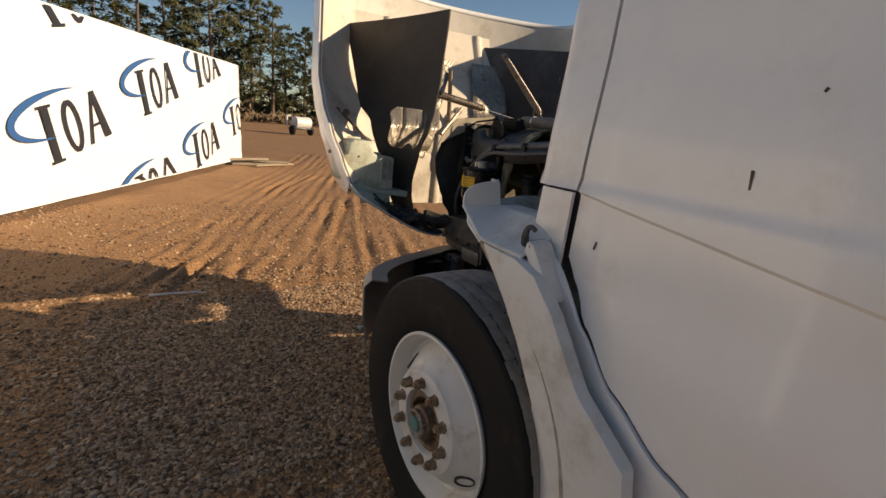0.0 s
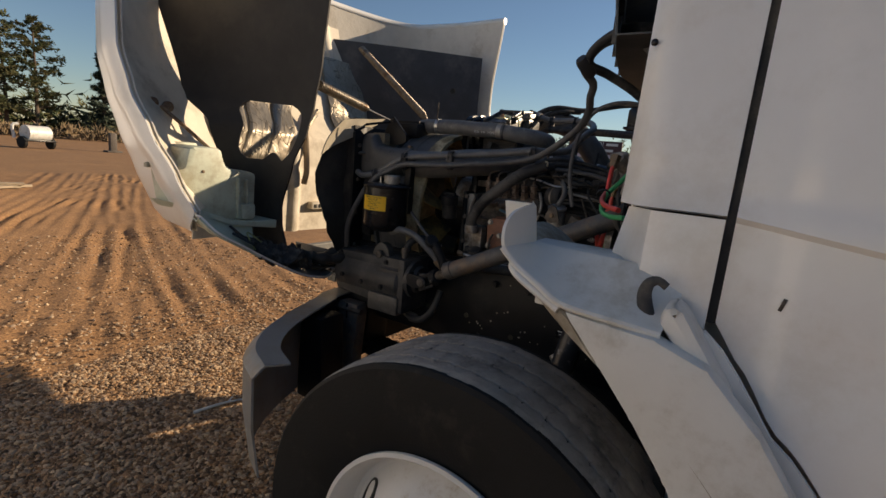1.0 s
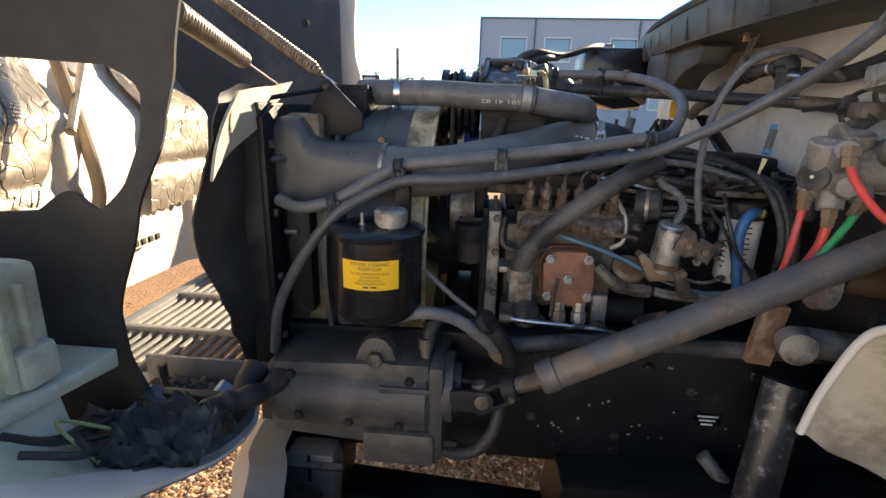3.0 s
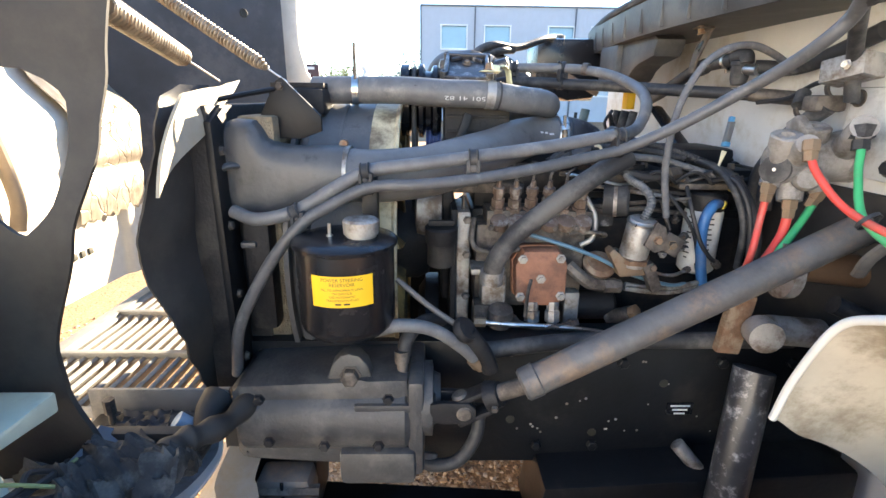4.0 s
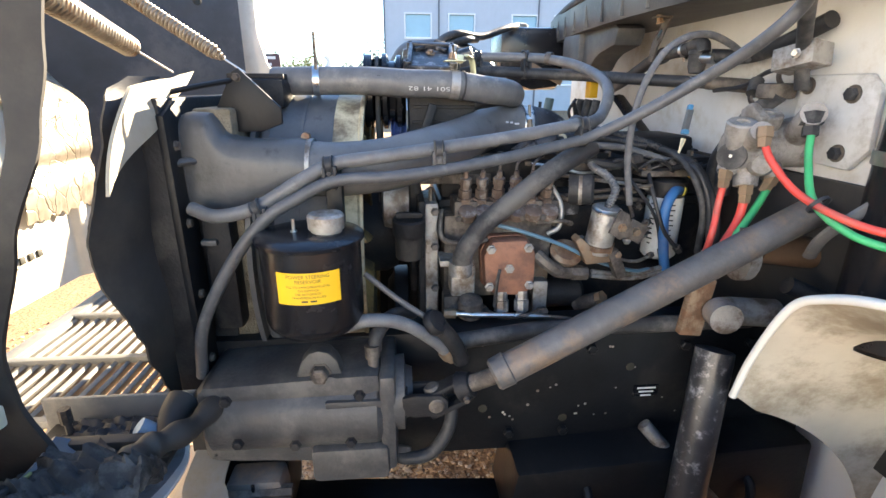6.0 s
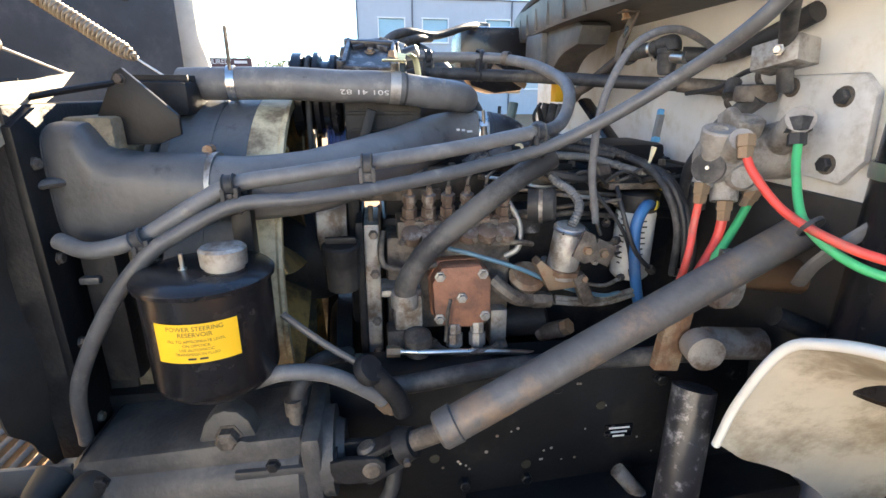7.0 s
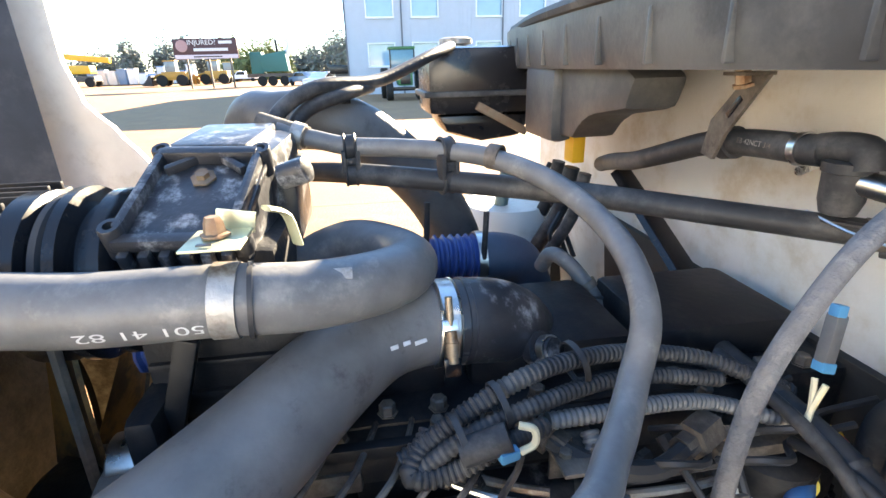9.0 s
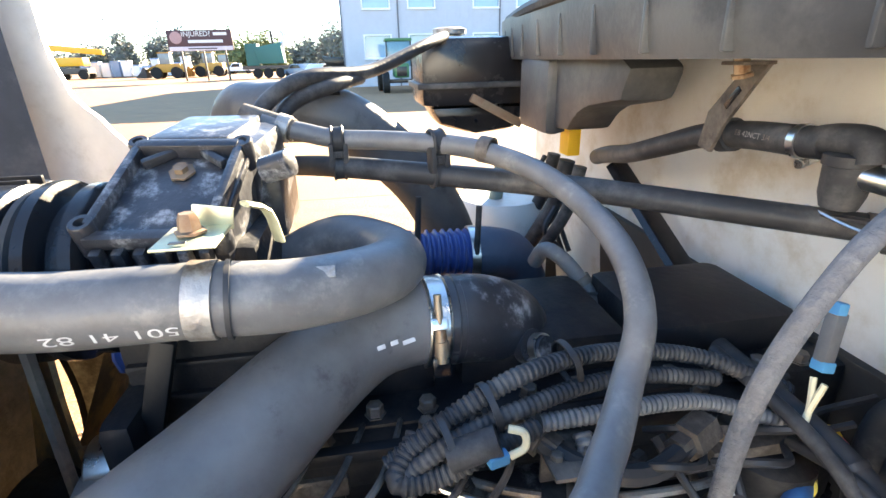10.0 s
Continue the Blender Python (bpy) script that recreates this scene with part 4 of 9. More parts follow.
        return V(x, y - out, z + out * 0.5)
    pn = part("inner_panel", sheet(lambda u, v: inner(-0.66 + 1.20 * u, (0.97 - 0.03 * u) + (1.20 + 0.03 * u) * v), 110, 50, 0.006), M["fiber"], h, "beige moulded inner panel of the hood")

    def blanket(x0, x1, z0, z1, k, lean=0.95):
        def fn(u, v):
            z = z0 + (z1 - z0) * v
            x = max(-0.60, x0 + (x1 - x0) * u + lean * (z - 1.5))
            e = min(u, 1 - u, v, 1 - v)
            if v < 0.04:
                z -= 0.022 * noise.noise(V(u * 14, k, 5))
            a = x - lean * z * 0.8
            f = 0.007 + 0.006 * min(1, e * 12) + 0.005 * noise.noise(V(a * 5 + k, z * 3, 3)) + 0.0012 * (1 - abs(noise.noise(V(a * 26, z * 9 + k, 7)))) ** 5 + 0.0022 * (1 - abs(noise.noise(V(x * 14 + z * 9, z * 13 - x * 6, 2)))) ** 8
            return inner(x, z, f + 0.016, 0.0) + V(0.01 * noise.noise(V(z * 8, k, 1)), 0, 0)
        return part("heat_blanket", sheet(fn, 70, 80, 0.004), M["foil"], h, "crinkled silver foil blanket with painted dark creases")
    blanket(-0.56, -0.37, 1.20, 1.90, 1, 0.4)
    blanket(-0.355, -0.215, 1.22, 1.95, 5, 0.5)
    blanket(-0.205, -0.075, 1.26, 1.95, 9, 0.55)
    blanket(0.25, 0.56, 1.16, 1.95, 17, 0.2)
    part("drain_plug", lathe([(0, 0.03), (0.006, 0.03), (0.008, 0.024)], inner(0.15, 1.60, 0.004), (0, -0.8, 0.6), 20), M["grille"], pn)
    part("slot_rim", prism([(0.02, 1.075), (0.20, 1.075), (0.20, 1.115), (0.02, 1.115)], "y", 1.635, 1.69, 0.006), M["fiber"], pn)
    for k in range(5):
        part("slot_tooth", box((0.045 + 0.033 * k, 1.633, 1.093), (0.018, 0.006, 0.020), 0.002), M["ink"], pn)
    part("strut", tube([inner(-0.05, 1.20, 0.03), inner(-0.033, 1.303, 0.05), inner(0.048, 1.645, 0.05), inner(0.12, 1.85, 0.04)], 0.020, 10, 6, flat=0.6), mat("tan_strut", (0.30, 0.23, 0.16), 0.7, var=0.15), pn, "tan moulded strut")
    part("strut", tube([inner(-0.10, 1.42, 0.03), inner(0.15, 1.60, 0.04)], 0.012, 8, 5), M["foil"], pn)
    # counterbalance springs with their cables
    for a, b, f in (((-0.49, 1.065, 1.652), (0.14, 1.18, 1.572), 0.58), ((0.49, 1.774, 2.033), (0.27, 1.04, 1.575), 0.92)):
        a, b = V(*a), V(*b)
        s, w, d = frame_of(b - a)
        L = (b - a).length * f
        turns = int(L / 0.0118)
        path = [a + d * (L * i / (turns * 10)) + (s * math.cos(2 * math.pi * i / 10) + w * math.sin(2 * math.pi * i / 10)) * 0.0165 * min(1, (turns * 10 - i) / 40 + 0.2) for i in range(turns * 10)]
        sp = part("hood_spring", sweep(bmesh.new(), path, 0.0041, 7), M["spring"], h, "rusty hood counterbalance spring")
        part("spring_cable", sweep(bmesh.new(), [a + d * L, b], 0.0025, 6), M["steel"], sp)


def chassis():
    for x in (-0.27, 0.40):
        s = 1 if x < 0 else -1
        part("frame_rail", prism([(x, 0.72), (x + s * 0.09, 0.72), (x + s * 0.09, 0.735), (x + s * 0.012, 0.735), (x + s * 0.012, 1.02), (x + s * 0.09, 1.02), (x + s * 0.09, 1.035), (x, 1.035)], "y", -1.2, 1.05, 0.002), M["frame"], TRUCK, "black painted steel frame rail")
    part("front_axle", tube([(-0.85, 0.03, 0.50), (-0.6, 0.03, 0.46), (0.0, 0.03, 0.42), (0.7, 0.03, 0.46), (0.95, 0.03, 0.50)], 0.06, 12), M["frame"], TRUCK, "black forged front axle")
    ls = part("leaf_spring", prism([(1.05, 0.62), (0.6, 0.59), (0.2, 0.56), (-0.2, 0.56), (-0.75, 0.64), (-0.75, 0.60), (-0.2, 0.46), (0.2, 0.46), (0.6, 0.51), (1.05, 0.57)], "x", -0.31, -0.21, 0.004), M["frame"], TRUCK, "black leaf spring pack")
    part("spring_seat", prism([(0.36, 0.47), (0.40, 0.60), (0.38, 0.74), (-0.30, 0.78), (-0.32, 0.50), (-0.1, 0.40), (0.2, 0.40)], "x", -0.38, -0.20, 0.012), M["frame"], ls)
    part("spring_hanger", prism([(0.86, 0.90), (1.06, 0.90), (1.07, 0.60), (1.02, 0.53), (0.93, 0.53), (0.88, 0.62)], "x", -0.34, -0.20, 0.012), M["frame"], ls)
    for y in (-0.16, 0.22):
        part("u_bolt", tube([(-0.40, y, 0.42), (-0.40, y, 0.66), (-0.33, y, 0.69), (-0.22, y, 0.66)], 0.011, 8, 4), M["frame"], ls)
    part("crossmember", box((0.07, 0.86, 0.80), (0.60, 0.10, 0.14), 0.01), M["frame"], TRUCK)
    part("oil_pan", box((0.07, 0.05, 0.72), (0.30, 0.70, 0.26), 0.04), M["block"], TRUCK, "black engine oil pan")
    part("bell_housing", lathe([(0, 0.24), (0.10, 0.25), (0.30, 0.19)], (0.07, -0.30, 1.02), (0, -1, 0), 32), M["cast"], TRUCK)


FIREWALL = cab()
cowl_tray()
skirt()
wheel()
far_side()
bumper()
hood()
chassis()


# ---- engine bay ----
def words(body, size, bend, name, material, parent, depth=0.0003):
    """Flat lettering from the built-in font; bend maps a letter's x, y in metres to a place."""
    cu = bpy.data.curves.new("letters", "FONT")
    cu.body, cu.size, cu.align_x, cu.align_y = body, size, "CENTER", "CENTER"
    ob = bpy.data.objects.new("letters", cu)
    scene.collection.objects.link(ob)
    bpy.context.view_layer.update()
    me = bpy.data.meshes.new_from_object(ob.evaluated_get(bpy.context.evaluated_depsgraph_get()))
    bpy.data.objects.remove(ob)
    for v in me.vertices:
        v.co = GROUP["about"] + (Vector(bend(v.co.x, v.co.y)) - GROUP["about"]) * GROUP["k"]
    me.materials.clear()
    me.materials.append(material)
    me.name = name
    o = new(name, me)
    under(o, parent)
    return o


def hose(name, pts, r, material="hose", label="", seg=12, n=8, parent=None):
    return part(name, tube(pts, r, seg, n), M[material], parent or TRUCK, label)


def clip_pair(c, d, gap, r, parent):
    """Two plastic rings joined by a stand-off, round two hoses one above the other."""
    c, d = V(*c), Vector(d)
    s, w, d = frame_of(d)
    up = V(0, 0, 1) - d * d.z
    up.normalize()
    bm = bmesh.new()
    for k in (-0.5, 0.5):
        lathe([(-0.009, r), (-0.009, r + 0.0025), (-0.007, r + 0.0045), (-0.005, r + 0.0025), (0.005, r + 0.0025), (0.007, r + 0.0045), (0.009, r + 0.0025), (0.009, r)], c + up * gap * k, d, 20, bm, close=False)
    turn = math.degrees(math.atan2(-d.x, d.y))
    out = s if s.x < 0 else -s
    for a, size in ((0.0, (0.014, 0.007, 0.008)), (0.0095, (0.018, 0.006, gap * 0.80)), (-0.0095, (0.018, 0.006, gap * 0.80)), (0.0, (0.010, 0.024, max(0.005, gap - 2 * r)))):
        q = c + d * a + out * (r * 0.55)
        box((q.x, q.y, q.z), size, 0.0012, (0, 0, turn), bm=bm)
    return part("hose_clip", bm, M["hoseb"], parent)


def reservoir():
    c = V(-0.392, 0.775, -0.010)
    r = part("steering_reservoir", lathe([(1.135, 0.05), (1.142, 0.07), (1.155, 0.082), (1.165, 0.085), (1.30, 0.085), (1.303, 0.091), (1.309, 0.092), (1.313, 0.088), (1.317, 0.06), (1.319, 0.0)], c, (0, 0, 1), 48), M["blackpaint"], TRUCK, "glossy black power steering reservoir")
    part("filler_cap", lathe([(1.317, 0.026), (1.322, 0.026), (1.323, 0.030), (1.345, 0.031), (1.349, 0.027), (1.350, 0.0)], c + V(-0.008, -0.03, 0), (0, 0, 1), 32), M["alu"], r, "grey metal filler cap")
    part("stud", lathe([(1.315, 0.006), (1.32, 0.006), (1.32, 0.003), (1.34, 0.003)], c + V(-0.01, 0.024, 0), (0, 0, 1), 8), M["steel"], r)

    def wrap(x, z, rad=0.0858):
        a = x / rad
        return (c.x - rad * math.cos(a + 0.08), c.y - rad * math.sin(a + 0.08), z)

    def lab(u, v):
        return wrap(-0.052 + 0.104 * u, 1.207 + 0.054 * v)
    lp = part("label_plate", sheet(lab, 20, 2, -0.0006), M["yellow"], r, "yellow printed label")
    for s, z, k in ((0.0085, 1.2545, "POWER STEERING"), (0.0085, 1.2465, "RESERVOIR"), (0.0055, 1.2375, "FILL TO APPROPRIATE LEVEL"), (0.0055, 1.2315, "ON DIPSTICK"), (0.0055, 1.2255, "USE AUTOMATIC"), (0.0055, 1.2195, "TRANSMISSION FLUID")):
        words(k, s, lambda x, y, z=z: wrap(x, z + y, 0.0868), "label_text", M["ink"], lp)
    bars = bmesh.new()
    for i in range(2):
        q = [bars.verts.new(wrap(x, z, 0.0868)) for x, z in ((-0.012 + i * 0.014, 1.2115), (-0.002 + i * 0.014, 1.2115), (-0.002 + i * 0.014, 1.2145), (-0.012 + i * 0.014, 1.2145))]
        bars.faces.new(q)
    part("label_bar", bars, M["ink"], lp)
    part("strap_mount", box((-0.30, 0.74, 1.30), (0.03, 0.03, 0.22), 0.004), M["frame"], r)
    # return hose from the reservoir's foot to the gear
    hose("return_hose", [(-0.40, 0.73, 1.125), (-0.41, 0.68, 1.142), (-0.40, 0.62, 1.128), (-0.375, 0.56, 1.075), (-0.352, 0.525, 1.027)], 0.0125, "hose", "grey rubber return hose")
    part("hose_end", lathe([(0, 0.015), (0.02, 0.015), (0.021, 0.012), (0.035, 0.010)], (-0.363, 0.54, 1.047), (0.3, -0.45, -0.75), 10), M["brass"], TRUCK)


def steering():
    set_back(1.055)
    g = part("steering_gear", prism([(0.66, 0.862), (0.97, 0.882), (0.985, 0.90), (0.985, 1.03), (0.97, 1.045), (0.75, 1.055), (0.66, 1.058)], "x", -0.455, -0.30, 0.022), M["gear"], TRUCK, "black cast steering gear box")
    part("gear_barrel", lathe([(0, 0.06), (0.005, 0.075), (0.30, 0.078), (0.31, 0.07)], (-0.40, 0.97, 0.965), (0, -1, 0), 32), M["gear"], g)
    part("end_plate", box((-0.385, 0.65, 0.96), (0.17, 0.03, 0.20), 0.012), M["gear"], g)
    part("end_flange", lathe([(0, 0.07), (0.02, 0.07), (0.022, 0.05), (0.035, 0.045)], (-0.40, 0.64, 0.985), (0, -1, 0), 28), M["gear"], g)
    part("lower_block", box((-0.43, 0.72, 0.885), (0.10, 0.14, 0.07), 0.012), M["gear"], g)
    part("cover_rib", box((-0.458, 0.70, 1.005), (0.02, 0.12, 0.016), 0.004), M["gear"], g)
    lug = part("mount_lug", prism([(0.725, 1.04), (0.815, 1.04), (0.80, 1.08), (0.785, 1.096), (0.77, 1.10), (0.752, 1.096), (0.738, 1.08)], "x", -0.44, -0.405, 0.006), M["gear"], g)
    part("lug_bolt", bolt((-0.44, 0.768, 1.058), (-1, 0, 0), 0.016, 0.016), M["dirtym"], lug)
    # hose fitting on top
    part("banjo", lathe([(0, 0.014), (0.012, 0.014), (0.013, 0.010), (0.06, 0.010), (0.061, 0.014), (0.085, 0.014)], (-0.42, 0.675, 1.01), (0.05, 0.02, 1), 10), M["dirtym"], g)
    hose("pressure_hose", [(-0.41, 0.672, 1.08), (-0.405, 0.668, 1.11), (-0.37, 0.64, 1.13), (-0.30, 0.60, 1.10)], 0.013, "hoseb", "black pressure hose")
    hose("drain_hose", [(-0.40, 0.655, 0.845), (-0.415, 0.62, 0.838), (-0.42, 0.57, 0.852), (-0.41, 0.535, 0.90), (-0.39, 0.525, 0.96)], 0.013, "hoseb", "black lower hose")
    part("hose_end", lathe([(0, 0.012), (0.02, 0.015), (0.05, 0.015), (0.055, 0.012)], (-0.40, 0.665, 0.845), (-0.1, -1, -0.1), 8), M["dirtym"], TRUCK)
    # pitman arm joint below
    p = part("pitman_arm", prism([(0.855, 0.84), (0.955, 0.84), (0.962, 0.80), (0.955, 0.60), (0.93, 0.40), (0.88, 0.40), (0.865, 0.60), (0.85, 0.80)], "x", -0.46, -0.40, 0.012), M["shaft"], TRUCK, "grey pitman arm clamped to the gear")
    part("slot", box((-0.461, 0.905, 0.80), (0.004, 0.006, 0.075), 0.001), M["blackpaint"], p)
    part("pinch_bolt", tube([(-0.455, 0.985, 0.815), (-0.455, 0.835, 0.815)], 0.012, 6, 2), M["dirtym"], p)
    part("arm_boss", lathe([(0, 0.032), (0.006, 0.032), (0.007, 0.008), (0.008, 0.0)], (-0.46, 0.905, 0.745), (-1, 0, 0), 24), M["shaft"], p)
    # joint and shaft
    set_back(1.0)
    c = V(-0.402, 0.560, 0.966)
    u = part("universal_joint", lathe([(-0.030, 0.012), (-0.026, 0.0165), (0.026, 0.0165), (0.030, 0.012)], c, (1, 0, 0), 18), M["dirtym"], TRUCK, "greasy universal joint")
    part("cross_arm", lathe([(-0.030, 0.012), (-0.026, 0.0165), (0.026, 0.0165), (0.030, 0.012)], c, (0, 0.35, 1), 18), M["dirtym"], u)
    for k in (-1, 1):
        part("yoke_ear", prism([(0.625, 0.948), (0.60, 0.942), (0.552, 0.944), (0.538, 0.956), (0.538, 0.976), (0.552, 0.988), (0.60, 0.990), (0.625, 0.986)], "x", c.x + 0.021 * k - 0.006, c.x + 0.021 * k + 0.006, 0.004), M["cast"], u)
        part("yoke_ear", box((c.x - 0.004, 0.538, 0.974 + 0.024 * k), (0.034, 0.070, 0.011), 0.004, (-26, 0, 0)), M["cast"], u)
    part("yoke_neck", tube([(c.x, 0.66, 0.968), (c.x, 0.615, 0.967)], 0.024, 16, 2), M["cast"], u)
    part("yoke_neck", tube([(-0.408, 0.512, 0.992), (-0.416, 0.492, 1.003)], lambda k: 0.031 - 0.007 * k, 16, 3), M["cast"], u)
    part("pinch_bolt", tube([(-0.445, 0.505, 0.985), (-0.385, 0.505, 0.995)], 0.006, 6, 2), M["dirtym"], u)
    set_back(1.0)
    sh = part("steering_shaft", tube([(-0.428, 0.43, 1.040), (-0.388, -0.15, 1.325)], 0.029, 24, 10), M["shaft"], TRUCK, "worn tubular steering shaft with rust")
    part("seal_cup", lathe([(0, 0.026), (0.005, 0.031), (0.032, 0.032), (0.034, 0.029)], (-0.430, 0.455, 1.029), (0.04, -0.58, 0.285), 24), M["shaft"], sh)
    part("spline", tube([(-0.412, 0.500, 0.999), (-0.429, 0.445, 1.031)], 0.0165, 10, 2), M["dirtym"], sh)


def radiator():
    r = part("radiator", box((0.06, 0.965, 1.22), (0.60, 0.07, 0.56), 0.008), mat("dusty_core", (0.23, 0.19, 0.13), 0.8, var=0.3, scale=60, dirt=(0.12, 0.095, 0.06), dirt_amt=0.4, dirt_scale=8, bump=0.8, bump_scale=220), TRUCK, "dusty tan radiator core with a black top tank")
    part("top_tank", box((0.16, 0.915, 1.525), (0.56, 0.12, 0.06), 0.014), M["cast"], r)
    for i in range(16):
        part("tank_fin", box((-0.10 + i * 0.034, 0.915, 1.558), (0.007, 0.115, 0.014), 0.002), M["cast"], r)
    part("side_post", prism([(-0.334, 0.94), (-0.262, 0.94), (-0.262, 1.515), (-0.285, 1.515), (-0.334, 1.492)], "y", 1.008, 1.022, 0.003), M["frame"], r, "black steel side post")
    part("core_strip", box((-0.236, 0.995, 1.21), (0.02, 0.05, 0.56), 0.004), M["cast"], r)
    for z in (1.02, 1.16, 1.30, 1.44):
        part("post_bolt", bolt((-0.305, 1.008, z), (0, -1, 0), 0.008, 0.006), M["dirtym"], r)
    part("charge_cooler", box((0.02, 1.04, 1.24), (0.70, 0.05, 0.56), 0.006), M["cast"], r)
    # rubber side baffle with a wavy outer edge
    edge = [(0.94, -0.315), (1.0, -0.345), (1.08, -0.41), (1.16, -0.44), (1.24, -0.458), (1.32, -0.468), (1.40, -0.452), (1.47, -0.41), (1.53, -0.35), (1.555, -0.26)]

    def baf(u, v):
        z = 0.94 + 0.615 * v
        x0 = lerp_table(edge, z)[0]
        w = 0.010 * noise.noise(V(z * 7, u * 2, 5)) + 0.014 * math.sin(z * 21) * (1 - u)
        return (x0 + (-0.24 - x0) * u + 0.004 * noise.noise(V(z * 40, 1, 1)), 1.075 - 0.03 * u + w, z)
    part("side_baffle", sheet(baf, 12, 60, 0.004), M["liner"], r, "black rubber side baffle with a wavy edge")

    def cap(u, v):
        top = V(-0.383 + 0.26 * u, 1.03, 1.537 + 0.029 * u)
        low = V(-0.495 + 0.317 * u, 1.03, 1.391 + 0.141 * u ** 0.85)
        return low.lerp(top, v) + V(-0.02 * math.sin(math.pi * v) * (1 - u), 0.006 * math.sin(9 * u), 0)
    part("baffle_cap", sheet(cap, 14, 8, -0.005), mat("stained_fibreglass", (0.37, 0.325, 0.25), 0.7, var=0.1, scale=9, dirt=(0.33, 0.28, 0.20), dirt_amt=0.3, dirt_scale=5, bump=0.25, bump_scale=60), r, "beige fibreglass corner of the baffle")
    tb = part("tank_bracket", prism([(0.885, 1.455), (0.96, 1.455), (0.965, 1.50), (0.93, 1.565), (0.918, 1.572), (0.845, 1.50), (0.845, 1.47)], "x", -0.205, -0.195, 0.002), M["frame"], r, "black steel tank bracket")
    part("bracket_bolt", bolt((-0.205, 0.922, 1.555), (-1, 0, 0), 0.007, 0.007), M["dirtym"], tb)
    part("cable_link", tube([(-0.20, 0.93, 1.55), (-0.24, 1.0, 1.535), (-0.29, 1.05, 1.52)], 0.005, 8, 3), M["frame"], tb)
    # fan shroud: grey barrel at the core, cream ring behind it
    c = V(0.06, 0, 1.18)
    sh = part("fan_shroud", lathe([(0.905, 0.338), (0.895, 0.352), (0.88, 0.356), (0.872, 0.350), (0.80, 0.347), (0.756, 0.347), (0.756, 0.338), (0.88, 0.334)], (c.x, 0, c.z), (0, 1, 0), 72, close=False), M["duct"], r, "grey plastic fan shroud")
    part("shroud_face", lathe([(0.905, 0.335), (0.905, 0.362), (0.915, 0.362), (0.915, 0.335)], (c.x, 0, c.z), (0, 1, 0), 64, close=False), M["duct"], sh)
    part("shroud_seam", lathe([(0.822, 0.3465), (0.822, 0.3495), (0.816, 0.3495), (0.816, 0.3465)], (c.x, 0, c.z), (0, 1, 0), 72, close=False), M["duct"], sh)
    CREAMY = mat("cream_shroud", (0.56, 0.48, 0.31), 0.55, var=0.15, scale=9, dirt=(0.13, 0.09, 0.05), dirt_amt=0.45, dirt_scale=6, bump=0.1)
    part("shroud_ring", lathe([(0.757, 0.337), (0.757, 0.346), (0.705, 0.344), (0.700, 0.349), (0.694, 0.349), (0.694, 0.333), (0.72, 0.335)], (c.x, 0, c.z), (0, 1, 0), 72, close=False), CREAMY, sh, "yellowed cream shroud ring")
    part("shroud_lining", lathe([(0.90, 0.331), (0.757, 0.334), (0.757, 0.337), (0.90, 0.3335)], (c.x, 0, c.z), (0, 1, 0), 72, close=False), CREAMY, sh)
    # amber base colour paints in the sun's glow through the blades
    FAN = mat("sun_amber_plastic", (0.36, 0.23, 0.08), 0.5, var=0.3, scale=9, dirt=(0.06, 0.045, 0.03), dirt_amt=0.5, dirt_scale=8, bump=0.05)
    f = part("cooling_fan", lathe([(0.63, 0.10), (0.66, 0.115), (0.76, 0.115), (0.78, 0.10)], (c.x, 0, c.z), (0, 1, 0), 40), M["cast"], TRUCK, "engine fan with cream plastic blades")
    for k in range(9):
        a = 2 * math.pi * k / 9 + 0.70

        def blade(u, v, a=a):
            rr = 0.105 + 0.228 * u
            t = a + (v - 0.5) * (0.50 - 0.20 * u)
            return (c.x + rr * math.cos(t), 0.775 - 0.085 * v - 0.01 * math.sin(3 * v), c.z + rr * math.sin(t))
        part("fan_blade", sheet(blade, 8, 6, 0.005), FAN, f, "cream plastic fan blade, amber sun glow painted into its colour")
    part("fan_pulley", lathe([(0.55, 0.06), (0.55, 0.085), (0.565, 0.085), (0.57, 0.075), (0.60, 0.075), (0.605, 0.085), (0.62, 0.085), (0.62, 0.05)], (c.x, 0, c.z), (0, 1, 0), 40), M["cast"], f)


